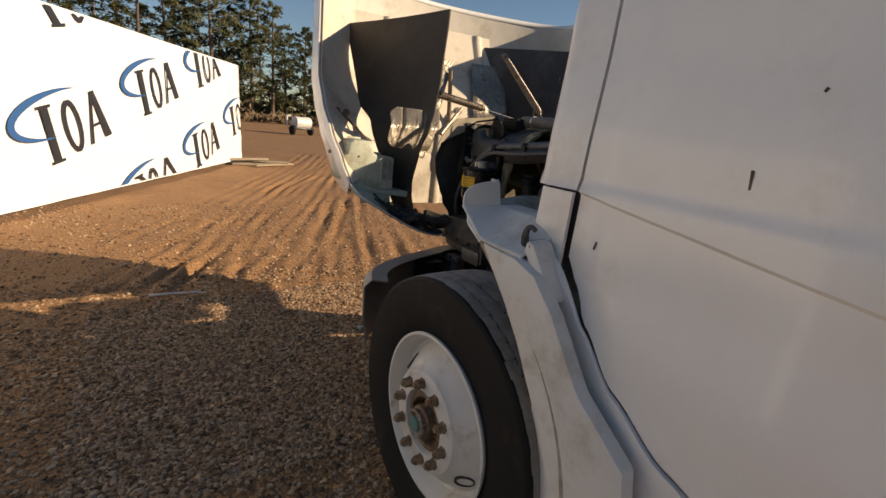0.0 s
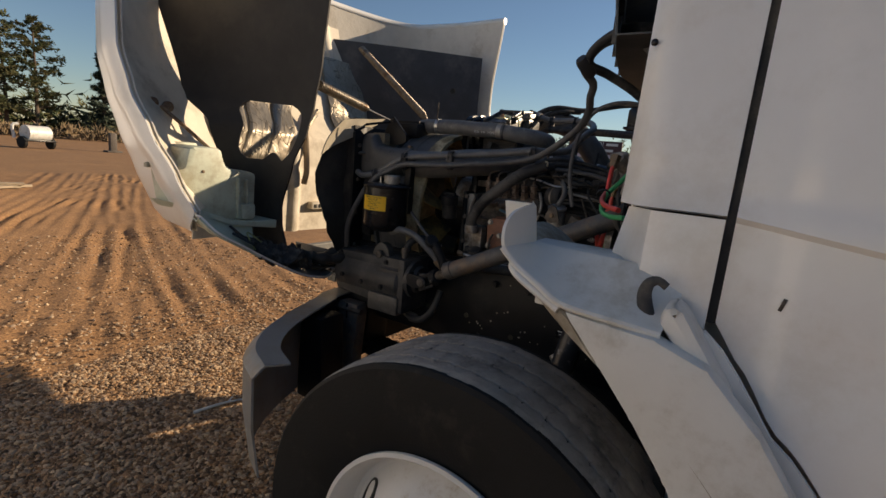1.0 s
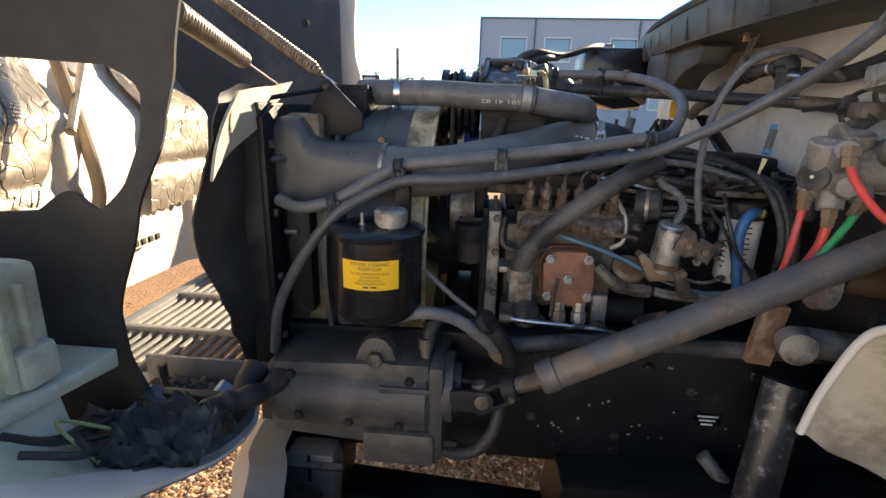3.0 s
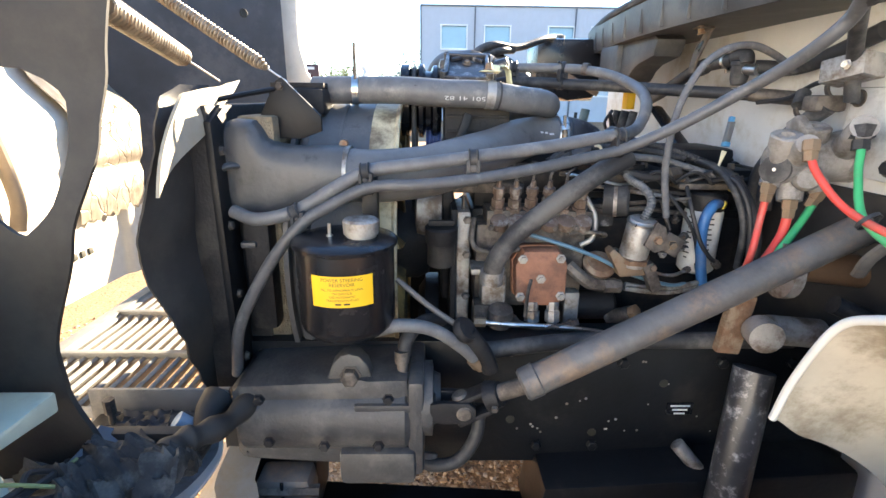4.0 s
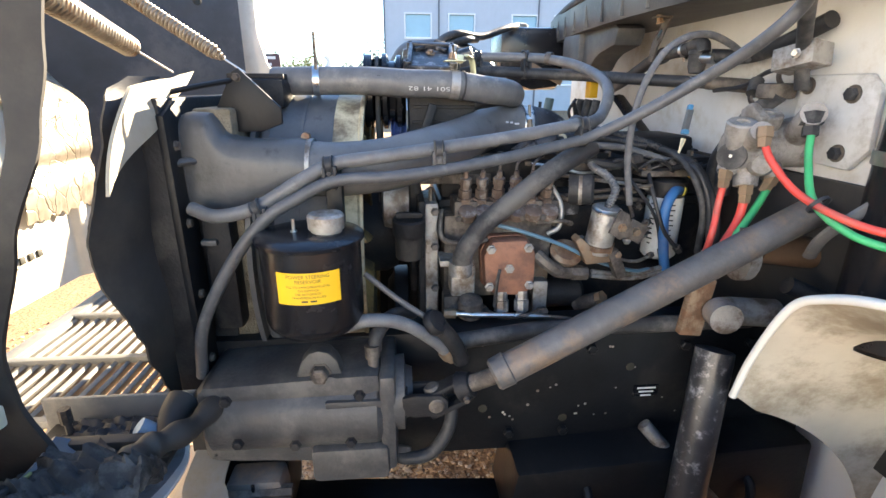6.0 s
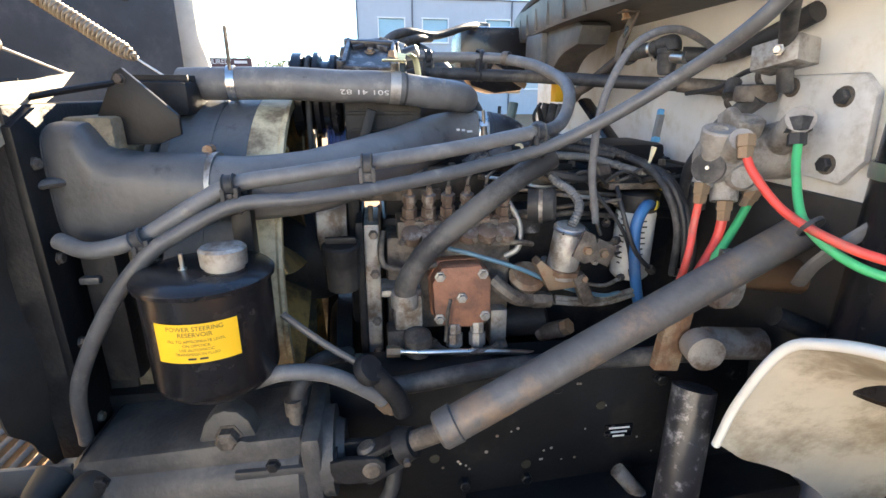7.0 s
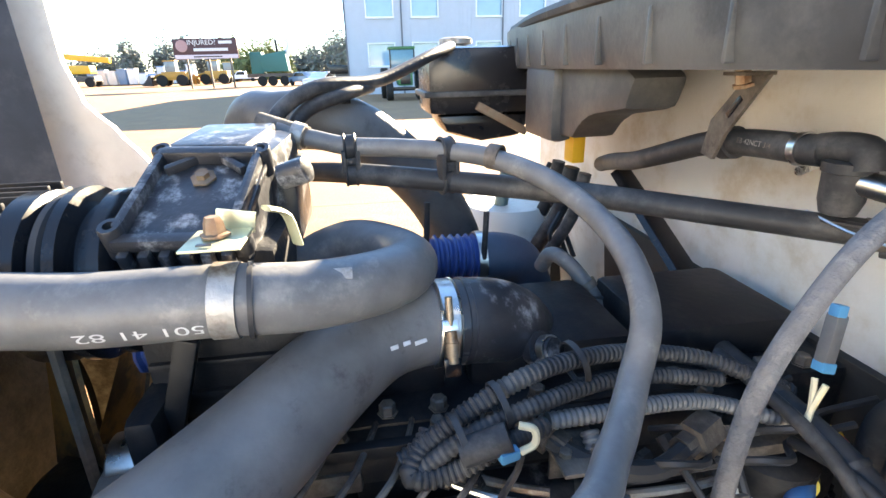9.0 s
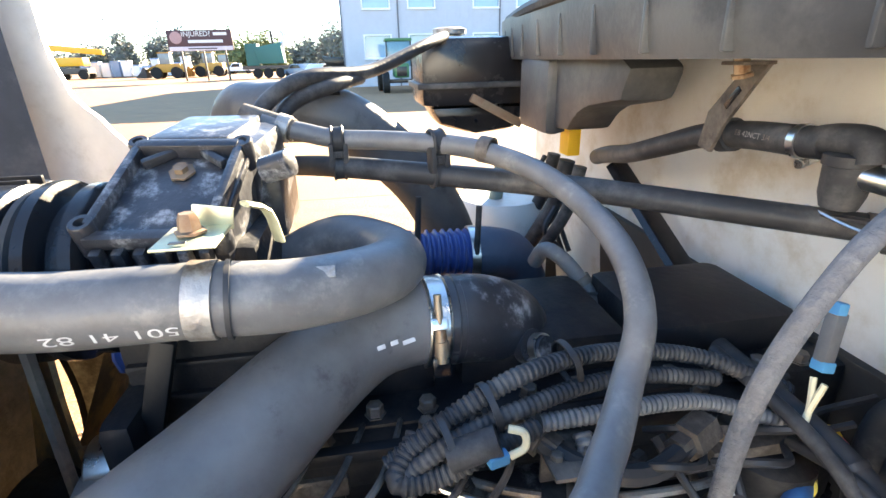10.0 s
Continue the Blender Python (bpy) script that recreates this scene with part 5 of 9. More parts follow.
def charge_air():
    # moulded mouth, then the wide pipe to the manifold elbow
    def duct(u, v):
        y = 1.006 - 0.212 * u
        a = 2 * math.pi * v
        top = lerp_table([(0, 1.483), (0.03, 1.491), (0.20, 1.489), (0.25, 1.474), (0.30, 1.455), (0.38, 1.445), (0.55, 1.441), (1, 1.442)], u)[0]
        low = lerp_table([(0, 1.318), (0.05, 1.306), (0.3, 1.308), (0.55, 1.322), (0.8, 1.335), (1, 1.338)], u)[0]
        w = lerp_table([(0, 0.046), (0.1, 0.050), (0.4, 0.053), (1, 0.052)], u)[0]
        p = lerp_table([(0, 4.5), (0.5, 3.2), (1, 2.0)], u)[0]
        ca, sa = math.cos(a), math.sin(a)
        k = (abs(ca) ** p + abs(sa) ** p) ** (-1 / p)
        return (-0.237 + w * k * ca, y, (top + low) / 2 + (top - low) / 2 * k * sa)
    d = part("air_duct", sheet(duct, 40, 48, 0.004), M["duct"], TRUCK, "moulded grey plastic air duct with an oval badge")
    part("duct_lip", sheet(lambda u, v: V(*duct(0.0, v)) + V(0, 0.006 * u, 0), 2, 48, -0.006), M["duct"], d)
    # oval badge, raised
    bm = bmesh.new()
    sweep(bm, [V(-0.2905, 0.902 + 0.046 * math.cos(t), 1.3905 + 0.0095 * math.sin(t)) for t in (2 * math.pi * i / 32 for i in range(33))], 0.0018, 6, caps=False)
    part("badge", bm, M["duct"], d)
    for i in range(8):
        part("badge_bar", box((-0.2905, 0.935 - i * 0.0095, 1.3905), (0.003, 0.006, 0.009 - 0.003 * (i in (0, 7))), 0.0008), M["duct"], d)
    part("duct_tab", tube([(-0.262, 0.985, 1.405), (-0.286, 0.994, 1.410), (-0.296, 1.006, 1.410), (-0.297, 1.018, 1.406)], 0.014, 10, 4, flat=0.5), M["duct"], d)
    part("duct_tab", box((-0.275, 0.985, 1.255), (0.03, 0.03, 0.012), 0.004), M["duct"], d)
    part("duct_foot", box((-0.245, 0.972, 1.19), (0.07, 0.055, 0.25), 0.015), M["cast"], d)
    pts = [(-0.236, 0.81, 1.390), (-0.240, 0.74, 1.386), (-0.226, 0.65, 1.392), (-0.205, 0.60, 1.401), (-0.166, 0.546, 1.411), (-0.091, 0.486, 1.421), (-0.02, 0.431, 1.435), (0.03, 0.380, 1.446), (0.05, 0.335, 1.448), (0.055, 0.30, 1.446), (0.057, 0.27, 1.441)]
    p = part("charge_pipe", tube(pts, lambda u: 0.0522 - 0.0045 * max(0, min(1, (u - 0.45) / 0.3)), 36, 10), mat("dusty_pipe", (0.125, 0.125, 0.126), 0.46, var=0.2, scale=18, dirt=(0.055, 0.054, 0.055), dirt_amt=0.16, dirt_scale=24, bump=0.12), TRUCK, "wide grey charge air pipe")
    part("band_clamp", lathe([(-0.012, 0.0525), (-0.012, 0.0555), (0.012, 0.0555), (0.012, 0.0525)], (-0.237, 0.797, 1.390), (0.04, 1, 0.05), 40, close=False), M["alu"], p, "dull steel band clamp")
    part("clamp_bolt", tube([(-0.243, 0.797, 1.449), (-0.222, 0.797, 1.449)], 0.008, 8, 2), M["rust"], p)
    for y, z, w in ((0.70, 1.416, 0.012), (0.56, 1.436, 0.010), (0.63, 1.40, 0.008)):
        part("scuff", box((-0.2755 + 0.8 * (0.70 - y) * (y < 0.66), y, z), (0.0015, w, 0.004), 0.0004, (0, 25, 25)), M["hoseb"], p)
    d2 = V(0.004, -0.035, -0.003).normalized()
    bc = part("t_clamp", lathe([(-0.012, 0.0478), (-0.012, 0.0505), (-0.0105, 0.0515), (-0.009, 0.0503), (0.009, 0.0503), (0.0105, 0.0515), (0.012, 0.0505), (0.012, 0.0478)], (0.055, 0.302, 1.446), d2, 48, close=False), M["steel"], p, "bright steel T-bolt clamp")
    part("clamp_screw", lathe([(0, 0.0055), (0.006, 0.0055), (0.0065, 0.0075), (0.022, 0.0075), (0.0225, 0.0065), (0.034, 0.006), (0.036, 0.0042), (0.070, 0.0040)], (-0.008, 0.298, 1.432), (0.30, 0.02, 1), 10), M["nut"], bc, "threaded clamp bolt")
    part("clamp_lug", box((-0.004, 0.299, 1.425), (0.010, 0.018, 0.020), 0.002, (0, 16, 0)), M["blackpaint"], bc)
    part("clamp_lug", box((0.004, 0.299, 1.470), (0.009, 0.018, 0.012), 0.002, (0, 28, 0)), M["steel"], bc)
    e = part("manifold_elbow", tube([(0.055, 0.302, 1.446), (0.060, 0.265, 1.442), (0.074, 0.228, 1.425), (0.094, 0.203, 1.392), (0.108, 0.19, 1.33)], lambda u: 0.0475 + 0.012 * u, 32, 8), M["chipped"], TRUCK, "chipped black intake elbow")
    part("elbow_bead", lathe([(-0.005, 0.0475), (-0.003, 0.051), (0.003, 0.051), (0.005, 0.0475)], (0.058, 0.278, 1.444), d2, 36, close=False), M["chipped"], e)
    part("sender_boss", lathe([(0, 0.020), (0.03, 0.020), (0.031, 0.013), (0.05, 0.013)], (0.050, 0.205, 1.405), (-0.75, -0.45, 0.35), 16), M["chipped"], e)
    part("sender_band", clamp((0.018, 0.186, 1.42), (-0.75, -0.45, 0.35), 0.014, 0.010, 1.0), M["steel"], e, "bright small hose clamp")
    # printed marks
    for q, w in (((-0.0124, 0.3593, 1.4602), 0.011), ((-0.0038, 0.3452, 1.4588), 0.008), ((0.0017, 0.3304, 1.4555), 0.014)):
        part("print_bar", box(q, (0.0012, w, 0.0045), 0.0003, (0, 19, 25)), M["inkw"], p)


def radiator_hose():
    pts = [(-0.024, 0.895, 1.550), (-0.032, 0.84, 1.551), (-0.042, 0.70, 1.552), (-0.050, 0.60, 1.547), (-0.048, 0.50, 1.545), (-0.035, 0.429, 1.536), (0.0, 0.364, 1.529), (0.055, 0.334, 1.521), (0.113, 0.354, 1.517), (0.152, 0.401, 1.514), (0.155, 0.46, 1.49), (0.14, 0.52, 1.45)]
    h = part("radiator_hose", tube(pts, 0.0304, 32, 12), M["hose"], TRUCK, "thick dusty radiator hose bent in a U")
    part("hose_clamp", clamp((-0.036, 0.80, 1.552), (0.08, -1, 0), 0.0308, 0.014, 2.6), M["steel"], h, "bright hose clamp")
    part("clamp_bolt", tube([(-0.056, 0.797, 1.572), (-0.056, 0.797, 1.650)], 0.0035, 6, 3), M["dirtym"], h)
    part("band", lathe([(-0.010, 0.0306), (-0.010, 0.0320), (0.010, 0.0320), (0.010, 0.0306)], (-0.048, 0.492, 1.5445), (0.05, -1, -0.08), 32, close=False), M["alu"], h)
    part("band", lathe([(-0.002, 0.0306), (-0.002, 0.0325), (0.002, 0.0325), (0.002, 0.0306)], (-0.0465, 0.474, 1.5425), (0.16, -1, -0.10), 32, close=False), M["wire"], h)
    zb = part("band_bracket", prism([(0.470, 1.594), (0.516, 1.594), (0.516, 1.5965), (0.471, 1.5965)], "x", -0.068, -0.016, 0.001), M["zinc"], h, "yellow-zinc angle bracket")
    part("bracket_leg", box((-0.016, 0.484, 1.603), (0.003, 0.032, 0.018), 0.001, (10, 0, 0)), M["zinc"], zb)
    part("bracket_leg", tube([(-0.008, 0.460, 1.61), (0.004, 0.446, 1.600), (0.008, 0.440, 1.57)], 0.009, 8, 3, flat=0.3), M["zinc"], zb)
    part("bracket_slot", box((-0.062, 0.497, 1.5985), (0.005, 0.012, 0.001), 0.0004), M["blackpaint"], zb)
    part("bracket_bolt", lathe([(0, 0.012), (0.002, 0.012), (0.003, 0.009), (0.011, 0.008), (0.016, 0.006)], (-0.039, 0.495, 1.598), (0, 0, 1), 6), M["brass"], zb)
    for y, w, q in ((0.40, 0.020, 0.9), (0.56, 0.006, 0.5), (0.66, 0.008, 0.7)):
        part("scuff", box((-0.046 + (0.023 if y < 0.45 else 0) - 0.0305 * math.cos(q), y, 1.5455 - (0.012 if y < 0.45 else 0) + 0.0305 * math.sin(q)), (0.002, w, 0.010), 0.0005, (0, 90 - math.degrees(q), 0)), M["alu"] if y < 0.45 else M["hoseb"], h)

    def on_hose(x, y):
        # upside-down print along the lower camera side of the hose
        q = 0.32 + y / 0.031
        yy = 0.532 + 1.75 * x
        cx, cz = lerp_table([(0.43, -0.0355, 1.536), (0.47, -0.043, 1.5415), (0.50, -0.048, 1.545), (0.55, -0.0500, 1.5462), (0.60, -0.0503, 1.547), (0.65, -0.047, 1.5495)], yy)
        return (cx - 0.0312 * math.cos(q), yy, cz - 0.0312 * math.sin(q))
    words("3 1 501 41 82", 0.0132, on_hose, "hose_print", M["inkw"], h)
    # lower run behind the compressor
    hose("coolant_hose", [(0.12, 0.34, 1.47), (0.2, 0.36, 1.44), (0.3, 0.42, 1.40)], 0.03, "hose", "", 18)


def compressor():
    # ribbed black housing with a broad top plate that leans to the driver's side
    R = Matrix.Translation((0.063, 0.539, 1.609)) @ Euler((radians(2), radians(-23), radians(-4))).to_matrix().to_4x4() @ Matrix.Diagonal((1.12, 0.98, 1, 1))

    def put(bm):
        bmesh.ops.transform(bm, matrix=R, verts=bm.verts)
        return bm
    c = part("compressor", put(box((0.005, 0.0, -0.055), (0.115, 0.115, 0.09), 0.012)), M["chipped"], TRUCK, "chipped black belt-driven compressor")
    part("top_plate", put(box((0.0, 0, -0.006), (0.125, 0.115, 0.010), 0.003)), M["chipped"], c)
    for y in (-0.050, 0.050):
        part("plate_rail", put(box((0.005, y, 0.004), (0.115, 0.010, 0.016), 0.004)), M["chipped"], c)
    part("plate_rail", put(box((0.055, 0, 0.005), (0.014, 0.10, 0.018), 0.005)), M["chipped"], c)
    part("plate_rail", put(box((-0.058, 0, -0.002), (0.012, 0.11, 0.012), 0.004)), M["chipped"], c)
    for sgn in (-1, 1):
        part("plate_web", put(box((0.045, 0.022 * sgn, 0.004), (0.008, 0.045, 0.010), 0.003, (0, 0, 38 * sgn))), M["chipped"], c)
    for x, y in ((-0.052, 0.055), (0.060, 0.052), (0.060, -0.052), (-0.052, -0.055)):
        part("lug", put(lathe([(-0.02, 0.010), (0.010, 0.010), (0.012, 0.009), (0.012, 0.005), (0.004, 0.004)], (x, y, 0), (0, 0, 1), 16)), M["chipped"], c)
    part("plug", put(lathe([(0, 0.013), (0.002, 0.013), (0.003, 0.007), (0.008, 0.007)], (0.024, 0.0, 0.0), (0, 0, 1), 6)), M["brass"], c, "rusty centre bolt")
    for i in range(6):
        part("cooling_rib", put(box((-0.066, -0.045 + i * 0.018, -0.022), (0.010, 0.010, 0.03), 0.003)), M["chipped"], c)
    part("rear_head", box((0.19, 0.535, 1.605), (0.15, 0.13, 0.075), 0.018, (0, -6, -8)), M["chipped"], c)
    part("head_ridge", box((0.20, 0.54, 1.645), (0.11, 0.09, 0.014), 0.005, (0, -6, -8)), M["chipped"], c)
    part("head_side", box((0.20, 0.47, 1.57), (0.12, 0.03, 0.09), 0.010), M["chipped"], c)
    part("head_port", lathe([(0, 0.014), (0.03, 0.014), (0.032, 0.010)], (0.10, 0.462, 1.615), (-0.3, -1, 0.3), 12), M["chipped"], c)
    part("lower_body", box((0.10, 0.53, 1.46), (0.14, 0.13, 0.20), 0.014), M["cast"], c)
    part("lower_face", box((0.015, 0.515, 1.45), (0.03, 0.16, 0.17), 0.008), M["cast"], c)
    for i in range(4):
        part("side_rib", box((0.0, 0.515, 1.39 + i * 0.035), (0.014, 0.15, 0.007), 0.002), M["cast"], c)
    part("mount_plate", box((0.0, 0.50, 1.33), (0.10, 0.20, 0.025), 0.004), M["dirtym"], c)
    part("belt_arm", box((-0.03, 0.585, 1.36), (0.012, 0.02, 0.30), 0.003, (18, 0, 0)), M["frame"], c)
    pl = part("compressor_pulley", lathe([(0.60, 0.05), (0.602, 0.075), (0.612, 0.086), (0.622, 0.086), (0.628, 0.072), (0.640, 0.072), (0.646, 0.090), (0.656, 0.090), (0.662, 0.072), (0.674, 0.072), (0.68, 0.088), (0.70, 0.088), (0.705, 0.05), (0.71, 0.02)], (0.083, 0, 1.528), (0, 1, 0), 48), M["blackpaint"], TRUCK, "black grooved compressor pulley")
    for y in (0.668,):
        loop = []
        for i in range(65):
            t = 2 * math.pi * i / 64
            top = math.sin(t) > 0
            loop.append(V(0.083 + 0.079 * math.cos(t) if top else 0.07 + 0.082 * math.cos(t), y, 1.528 + 0.079 * math.sin(t) if top else 1.22 + 0.082 * math.sin(t)))
        part("drive_belt", sweep(bmesh.new(), loop, 0.006, 6, caps=False), M["rubber"], pl)
    # added black plate that keeps the gap behind the belt dark
    part("timing_cover", box((0.09, 0.585, 1.24), (0.30, 0.03, 0.40), 0.02), M["block"], TRUCK, "black plate added to darken the gap behind the belt")
    part("crank_pulley", lathe([(0.60, 0.05), (0.60, 0.075), (0.66, 0.075), (0.665, 0.05)], (0.0, 0, 1.27), (0, 1, 0), 32), M["alu"], TRUCK, "bright metal idler pulley")
    # lines to the firewall
    a = hose("suction_line", [(0.26, 0.49, 1.645), (0.255, 0.44, 1.632), (0.247, 0.395, 1.622), (0.225, 0.33, 1.620), (0.185, 0.255, 1.617), (0.15, 0.213, 1.611), (0.091, 0.17, 1.597), (0.02, 0.143, 1.574), (-0.05, 0.14, 1.552), (-0.105, 0.152, 1.522), (-0.135, 0.175, 1.485), (-0.19, 0.218, 1.472), (-0.24, 0.27, 1.470), (-0.27, 0.40, 1.450), (-0.30, 0.55, 1.432), (-0.32, 0.655, 1.420), (-0.325, 0.74, 1.408), (-0.338, 0.80, 1.378), (-0.345, 0.87, 1.338), (-0.345, 0.94, 1.322), (-0.325, 0.99, 1.332)], 0.0125, "hose", "grey rubber hose looping back over the engine", 14)
    part("ferrule", tube([(0.275, 0.515, 1.655), (0.258, 0.45, 1.634)], 0.015, 14, 2), M["dirtym"], a)
    part("ferrule", tube([(0.26, 0.47, 1.64), (0.257, 0.455, 1.635)], 0.018, 14, 2), M["alu"], a)
    b = hose("discharge_line", [(0.36, 0.50, 1.565), (0.32, 0.46, 1.575), (0.25, 0.395, 1.584), (0.195, 0.271, 1.578), (0.12, 0.12, 1.570), (0.04, -0.01, 1.560), (-0.046, -0.135, 1.552)], 0.0145, "hoseb", "black hose to the firewall", 14)
    part("ferrule", tube([(-0.036, -0.118, 1.553), (-0.09, -0.19, 1.545)], 0.016, 14, 2), M["dirtym"], b)
    clip_pair((0.247, 0.395, 1.603), (0.05, -1, 0), 0.037, 0.014, a)
    clip_pair((0.194, 0.271, 1.599), (0.3, -1, 0), 0.040, 0.014, a)
    part("p_clamp", lathe([(-0.008, 0.013), (-0.008, 0.016), (0.008, 0.016), (0.008, 0.013)], (0.155, 0.215, 1.614), (0.6, 0.7, 0.1), 20, close=False), M["dirtym"], a)
    return a


def twin_hoses(first):
    h = hose("air_hose", [(-0.60, -0.19, 1.60), (-0.60, -0.16, 1.69), (-0.56, -0.09, 1.745), (-0.525, -0.01, 1.74), (-0.50, 0.035, 1.69), (-0.455, 0.02, 1.656), (-0.425, 0.032, 1.624), (-0.374, 0.047, 1.590), (-0.321, 0.089, 1.546), (-0.285, 0.161, 1.494), (-0.258, 0.246, 1.448), (-0.265, 0.34, 1.425), (-0.30, 0.441, 1.410), (-0.325, 0.545, 1.396), (-0.345, 0.64, 1.388), (-0.345, 0.735, 1.382), (-0.358, 0.81, 1.348), (-0.368, 0.86, 1.315), (-0.375, 0.92, 1.24), (-0.37, 0.985, 1.12), (-0.34, 1.015, 1.0)], 0.0110, "hosed", "dark grey hose running along the engine to the radiator", 16)
    clip_pair((-0.312, 0.548, 1.414), (0, -1, 0), 0.038, 0.0125, h)
    clip_pair((-0.334, 0.742, 1.395), (0, -1, 0.1), 0.028, 0.0125, h)
    clip_pair((-0.245, 0.258, 1.457), (0.2, -1, 0), 0.026, 0.0125, h)
    clip_pair((-0.356, 0.862, 1.328), (0, -1, 0.5), 0.022, 0.0125, h)
    big = hose("pump_hose", [(-0.21, 0.22, 1.425), (-0.235, 0.30, 1.385), (-0.235, 0.39, 1.315), (-0.23, 0.45, 1.26), (-0.225, 0.485, 1.205), (-0.215, 0.49, 1.175)], 0.021, "hoseb", "thick black rubber hose bent down to the pump", 20)
    part("hose_end", lathe([(0, 0.025), (0.006, 0.026), (0.03, 0.026), (0.032, 0.022)], (-0.213, 0.491, 1.178), (0.1, 0, -1), 20), M["alu"], big)


def injection_pump():
    set_back(1.035)
    p = part("injection_pump", box((-0.10, 0.40, 1.17), (0.13, 0.25, 0.20), 0.012), M["dirtym"], TRUCK, "grimy fuel injection pump")
    part("pump_head", box((-0.13, 0.385, 1.285), (0.09, 0.235, 0.035), 0.005), M["dirtym"], p)
    VALVE = mat("browned_steel", (0.165, 0.118, 0.092), 0.55, 0.35, var=0.35, scale=45, dirt=(0.34, 0.31, 0.28), dirt_amt=0.3, dirt_scale=40, bump=0.3)
    for i in range(6):
        y = 0.478 - i * 0.0365
        dv = part("delivery_valve", lathe([(0, 0.0175), (0.014, 0.0175), (0.015, 0.014), (0.034, 0.0145), (0.035, 0.011), (0.044, 0.011), (0.045, 0.0135), (0.060, 0.0135), (0.062, 0.007), (0.076, 0.005)], (-0.160, y, 1.296), (-0.25, 0, 1), 6), VALVE, p, "brown delivery valve")
        part("collar", lathe([(-0.006, 0.020), (0.004, 0.021), (0.012, 0.019), (0.014, 0.012)], (-0.186, y - 0.002, 1.276), (-0.7, 0, 1), 16), VALVE, dv)
        part("fuel_line", tube([(-0.172, y, 1.365), (-0.17, y - 0.004, 1.385), (-0.14, y - 0.03, 1.395), (-0.06, y - 0.05, 1.38), (0.0, y - 0.05, 1.34)], 0.0032, 6, 5), M["dirtym"], dv)
    part("timing_plate", box((-0.09, 0.552, 1.148), (0.16, 0.030, 0.300), 0.006), M["alu"], p, "grey cast timing plate")
    part("timing_flange", box((-0.085, 0.574, 1.15), (0.19, 0.014, 0.31), 0.004), M["cast"], p)
    part("plate_stud", lathe([(0, 0.005), (0.03, 0.005)], (-0.14, 0.552, 1.298), (0, 0, 1), 6), M["dirtym"], p)
    # brown governor cover
    o = V(-0.205, 0.385, 1.163)
    pts = [(0.042, 0.062), (-0.040, 0.064), (-0.062, 0.035), (-0.064, -0.045), (-0.045, -0.062), (-0.02, -0.066), (0.03, -0.064), (0.056, -0.048), (0.062, 0.030)]
    gv = part("governor_cover", prism([(o.y + a * 0.93, o.z + b) for a, b in pts], "x", -0.225, -0.165, 0.010), M["brown"], p, "brown painted cast governor cover")
    part("cover_lip", prism([(o.y + a * 0.98, o.z + b * 1.04) for a, b in pts], "x", -0.188, -0.165, 0.004), M["brown"], p)
    for a, b in ((0, 0), (0.042, 0.045), (-0.040, 0.047), (-0.046, -0.040), (0.043, -0.042)):
        part("cover_bolt", lathe([(0, 0.011), (0.003, 0.011), (0.004, 0.0075), (0.010, 0.0075)], (-0.226, o.y + a, o.z + b), (-1, 0, 0), 6), M["alu"], gv)
    part("cover_rod", tube([(-0.235, 0.408, 1.165), (-0.245, 0.415, 1.14), (-0.24, 0.418, 1.08)], 0.004, 6, 4), M["dirtym"], gv)
    for y in (0.398, 0.352):
        part("inlet_fitting", lathe([(0, 0.014), (0.02, 0.014), (0.021, 0.017), (0.045, 0.017), (0.046, 0.012), (0.07, 0.010)], (-0.215, y, 1.105), (-0.2, 0, -1), 8), M["alu"], p)
    # aluminium feed housing on the left
    fh = part("feed_housing", box((-0.195, 0.487, 1.135), (0.06, 0.055, 0.075), 0.010), M["alu"], p)
    part("feed_cap", lathe([(0, 0.026), (0.03, 0.028), (0.04, 0.026), (0.046, 0.018)], (-0.235, 0.472, 1.06), (-0.2, 0, 1), 20), M["dirtym"], fh)
    part("feed_block", box((-0.20, 0.505, 1.06), (0.05, 0.05, 0.08), 0.008), M["dirtym"], fh)
    part("feed_flange", box((-0.185, 0.50, 1.175), (0.07, 0.075, 0.014), 0.004), M["alu"], fh)
    set_back(1.0)
    fl = part("steel_line", tube([(-0.228, 0.525, 1.062), (-0.231, 0.45, 1.056), (-0.230, 0.374, 1.051), (-0.228, 0.284, 1.042), (-0.21, 0.205, 1.020), (-0.18, 0.15, 0.99)], 0.006, 10, 6), M["steel"], TRUCK, "bright steel fuel line")
    part("line_nut", lathe([(-0.012, 0.011), (0.014, 0.011)], (-0.229, 0.515, 1.061), (0, 1, 0.05), 6), M["brass"], fl)
    set_back(1.035)
    hose("feed_line", [(-0.17, 0.53, 1.285), (-0.19, 0.535, 1.24), (-0.20, 0.52, 1.22), (-0.20, 0.47, 1.215), (-0.19, 0.43, 1.22)], 0.006, "dirtym", "", 10)
    hose("return_line", [(-0.15, 0.28, 1.33), (-0.17, 0.262, 1.29), (-0.18, 0.265, 1.245), (-0.175, 0.29, 1.225)], 0.006, "alu", "", 10)
    # output elbow with braided hose
    part("elbow_fitting", tube([(-0.20, 0.32, 1.185), (-0.215, 0.295, 1.165), (-0.21, 0.27, 1.148), (-0.205, 0.245, 1.142), (-0.205, 0.20, 1.138)], 0.015, 8, 3), M["dirtym"], p, "grimy pipe elbow")
    part("union_nut", lathe([(-0.014, 0.017), (0.014, 0.017)], (-0.206, 0.225, 1.141), (0, 1, 0.03), 6), M["dirtym"], p)
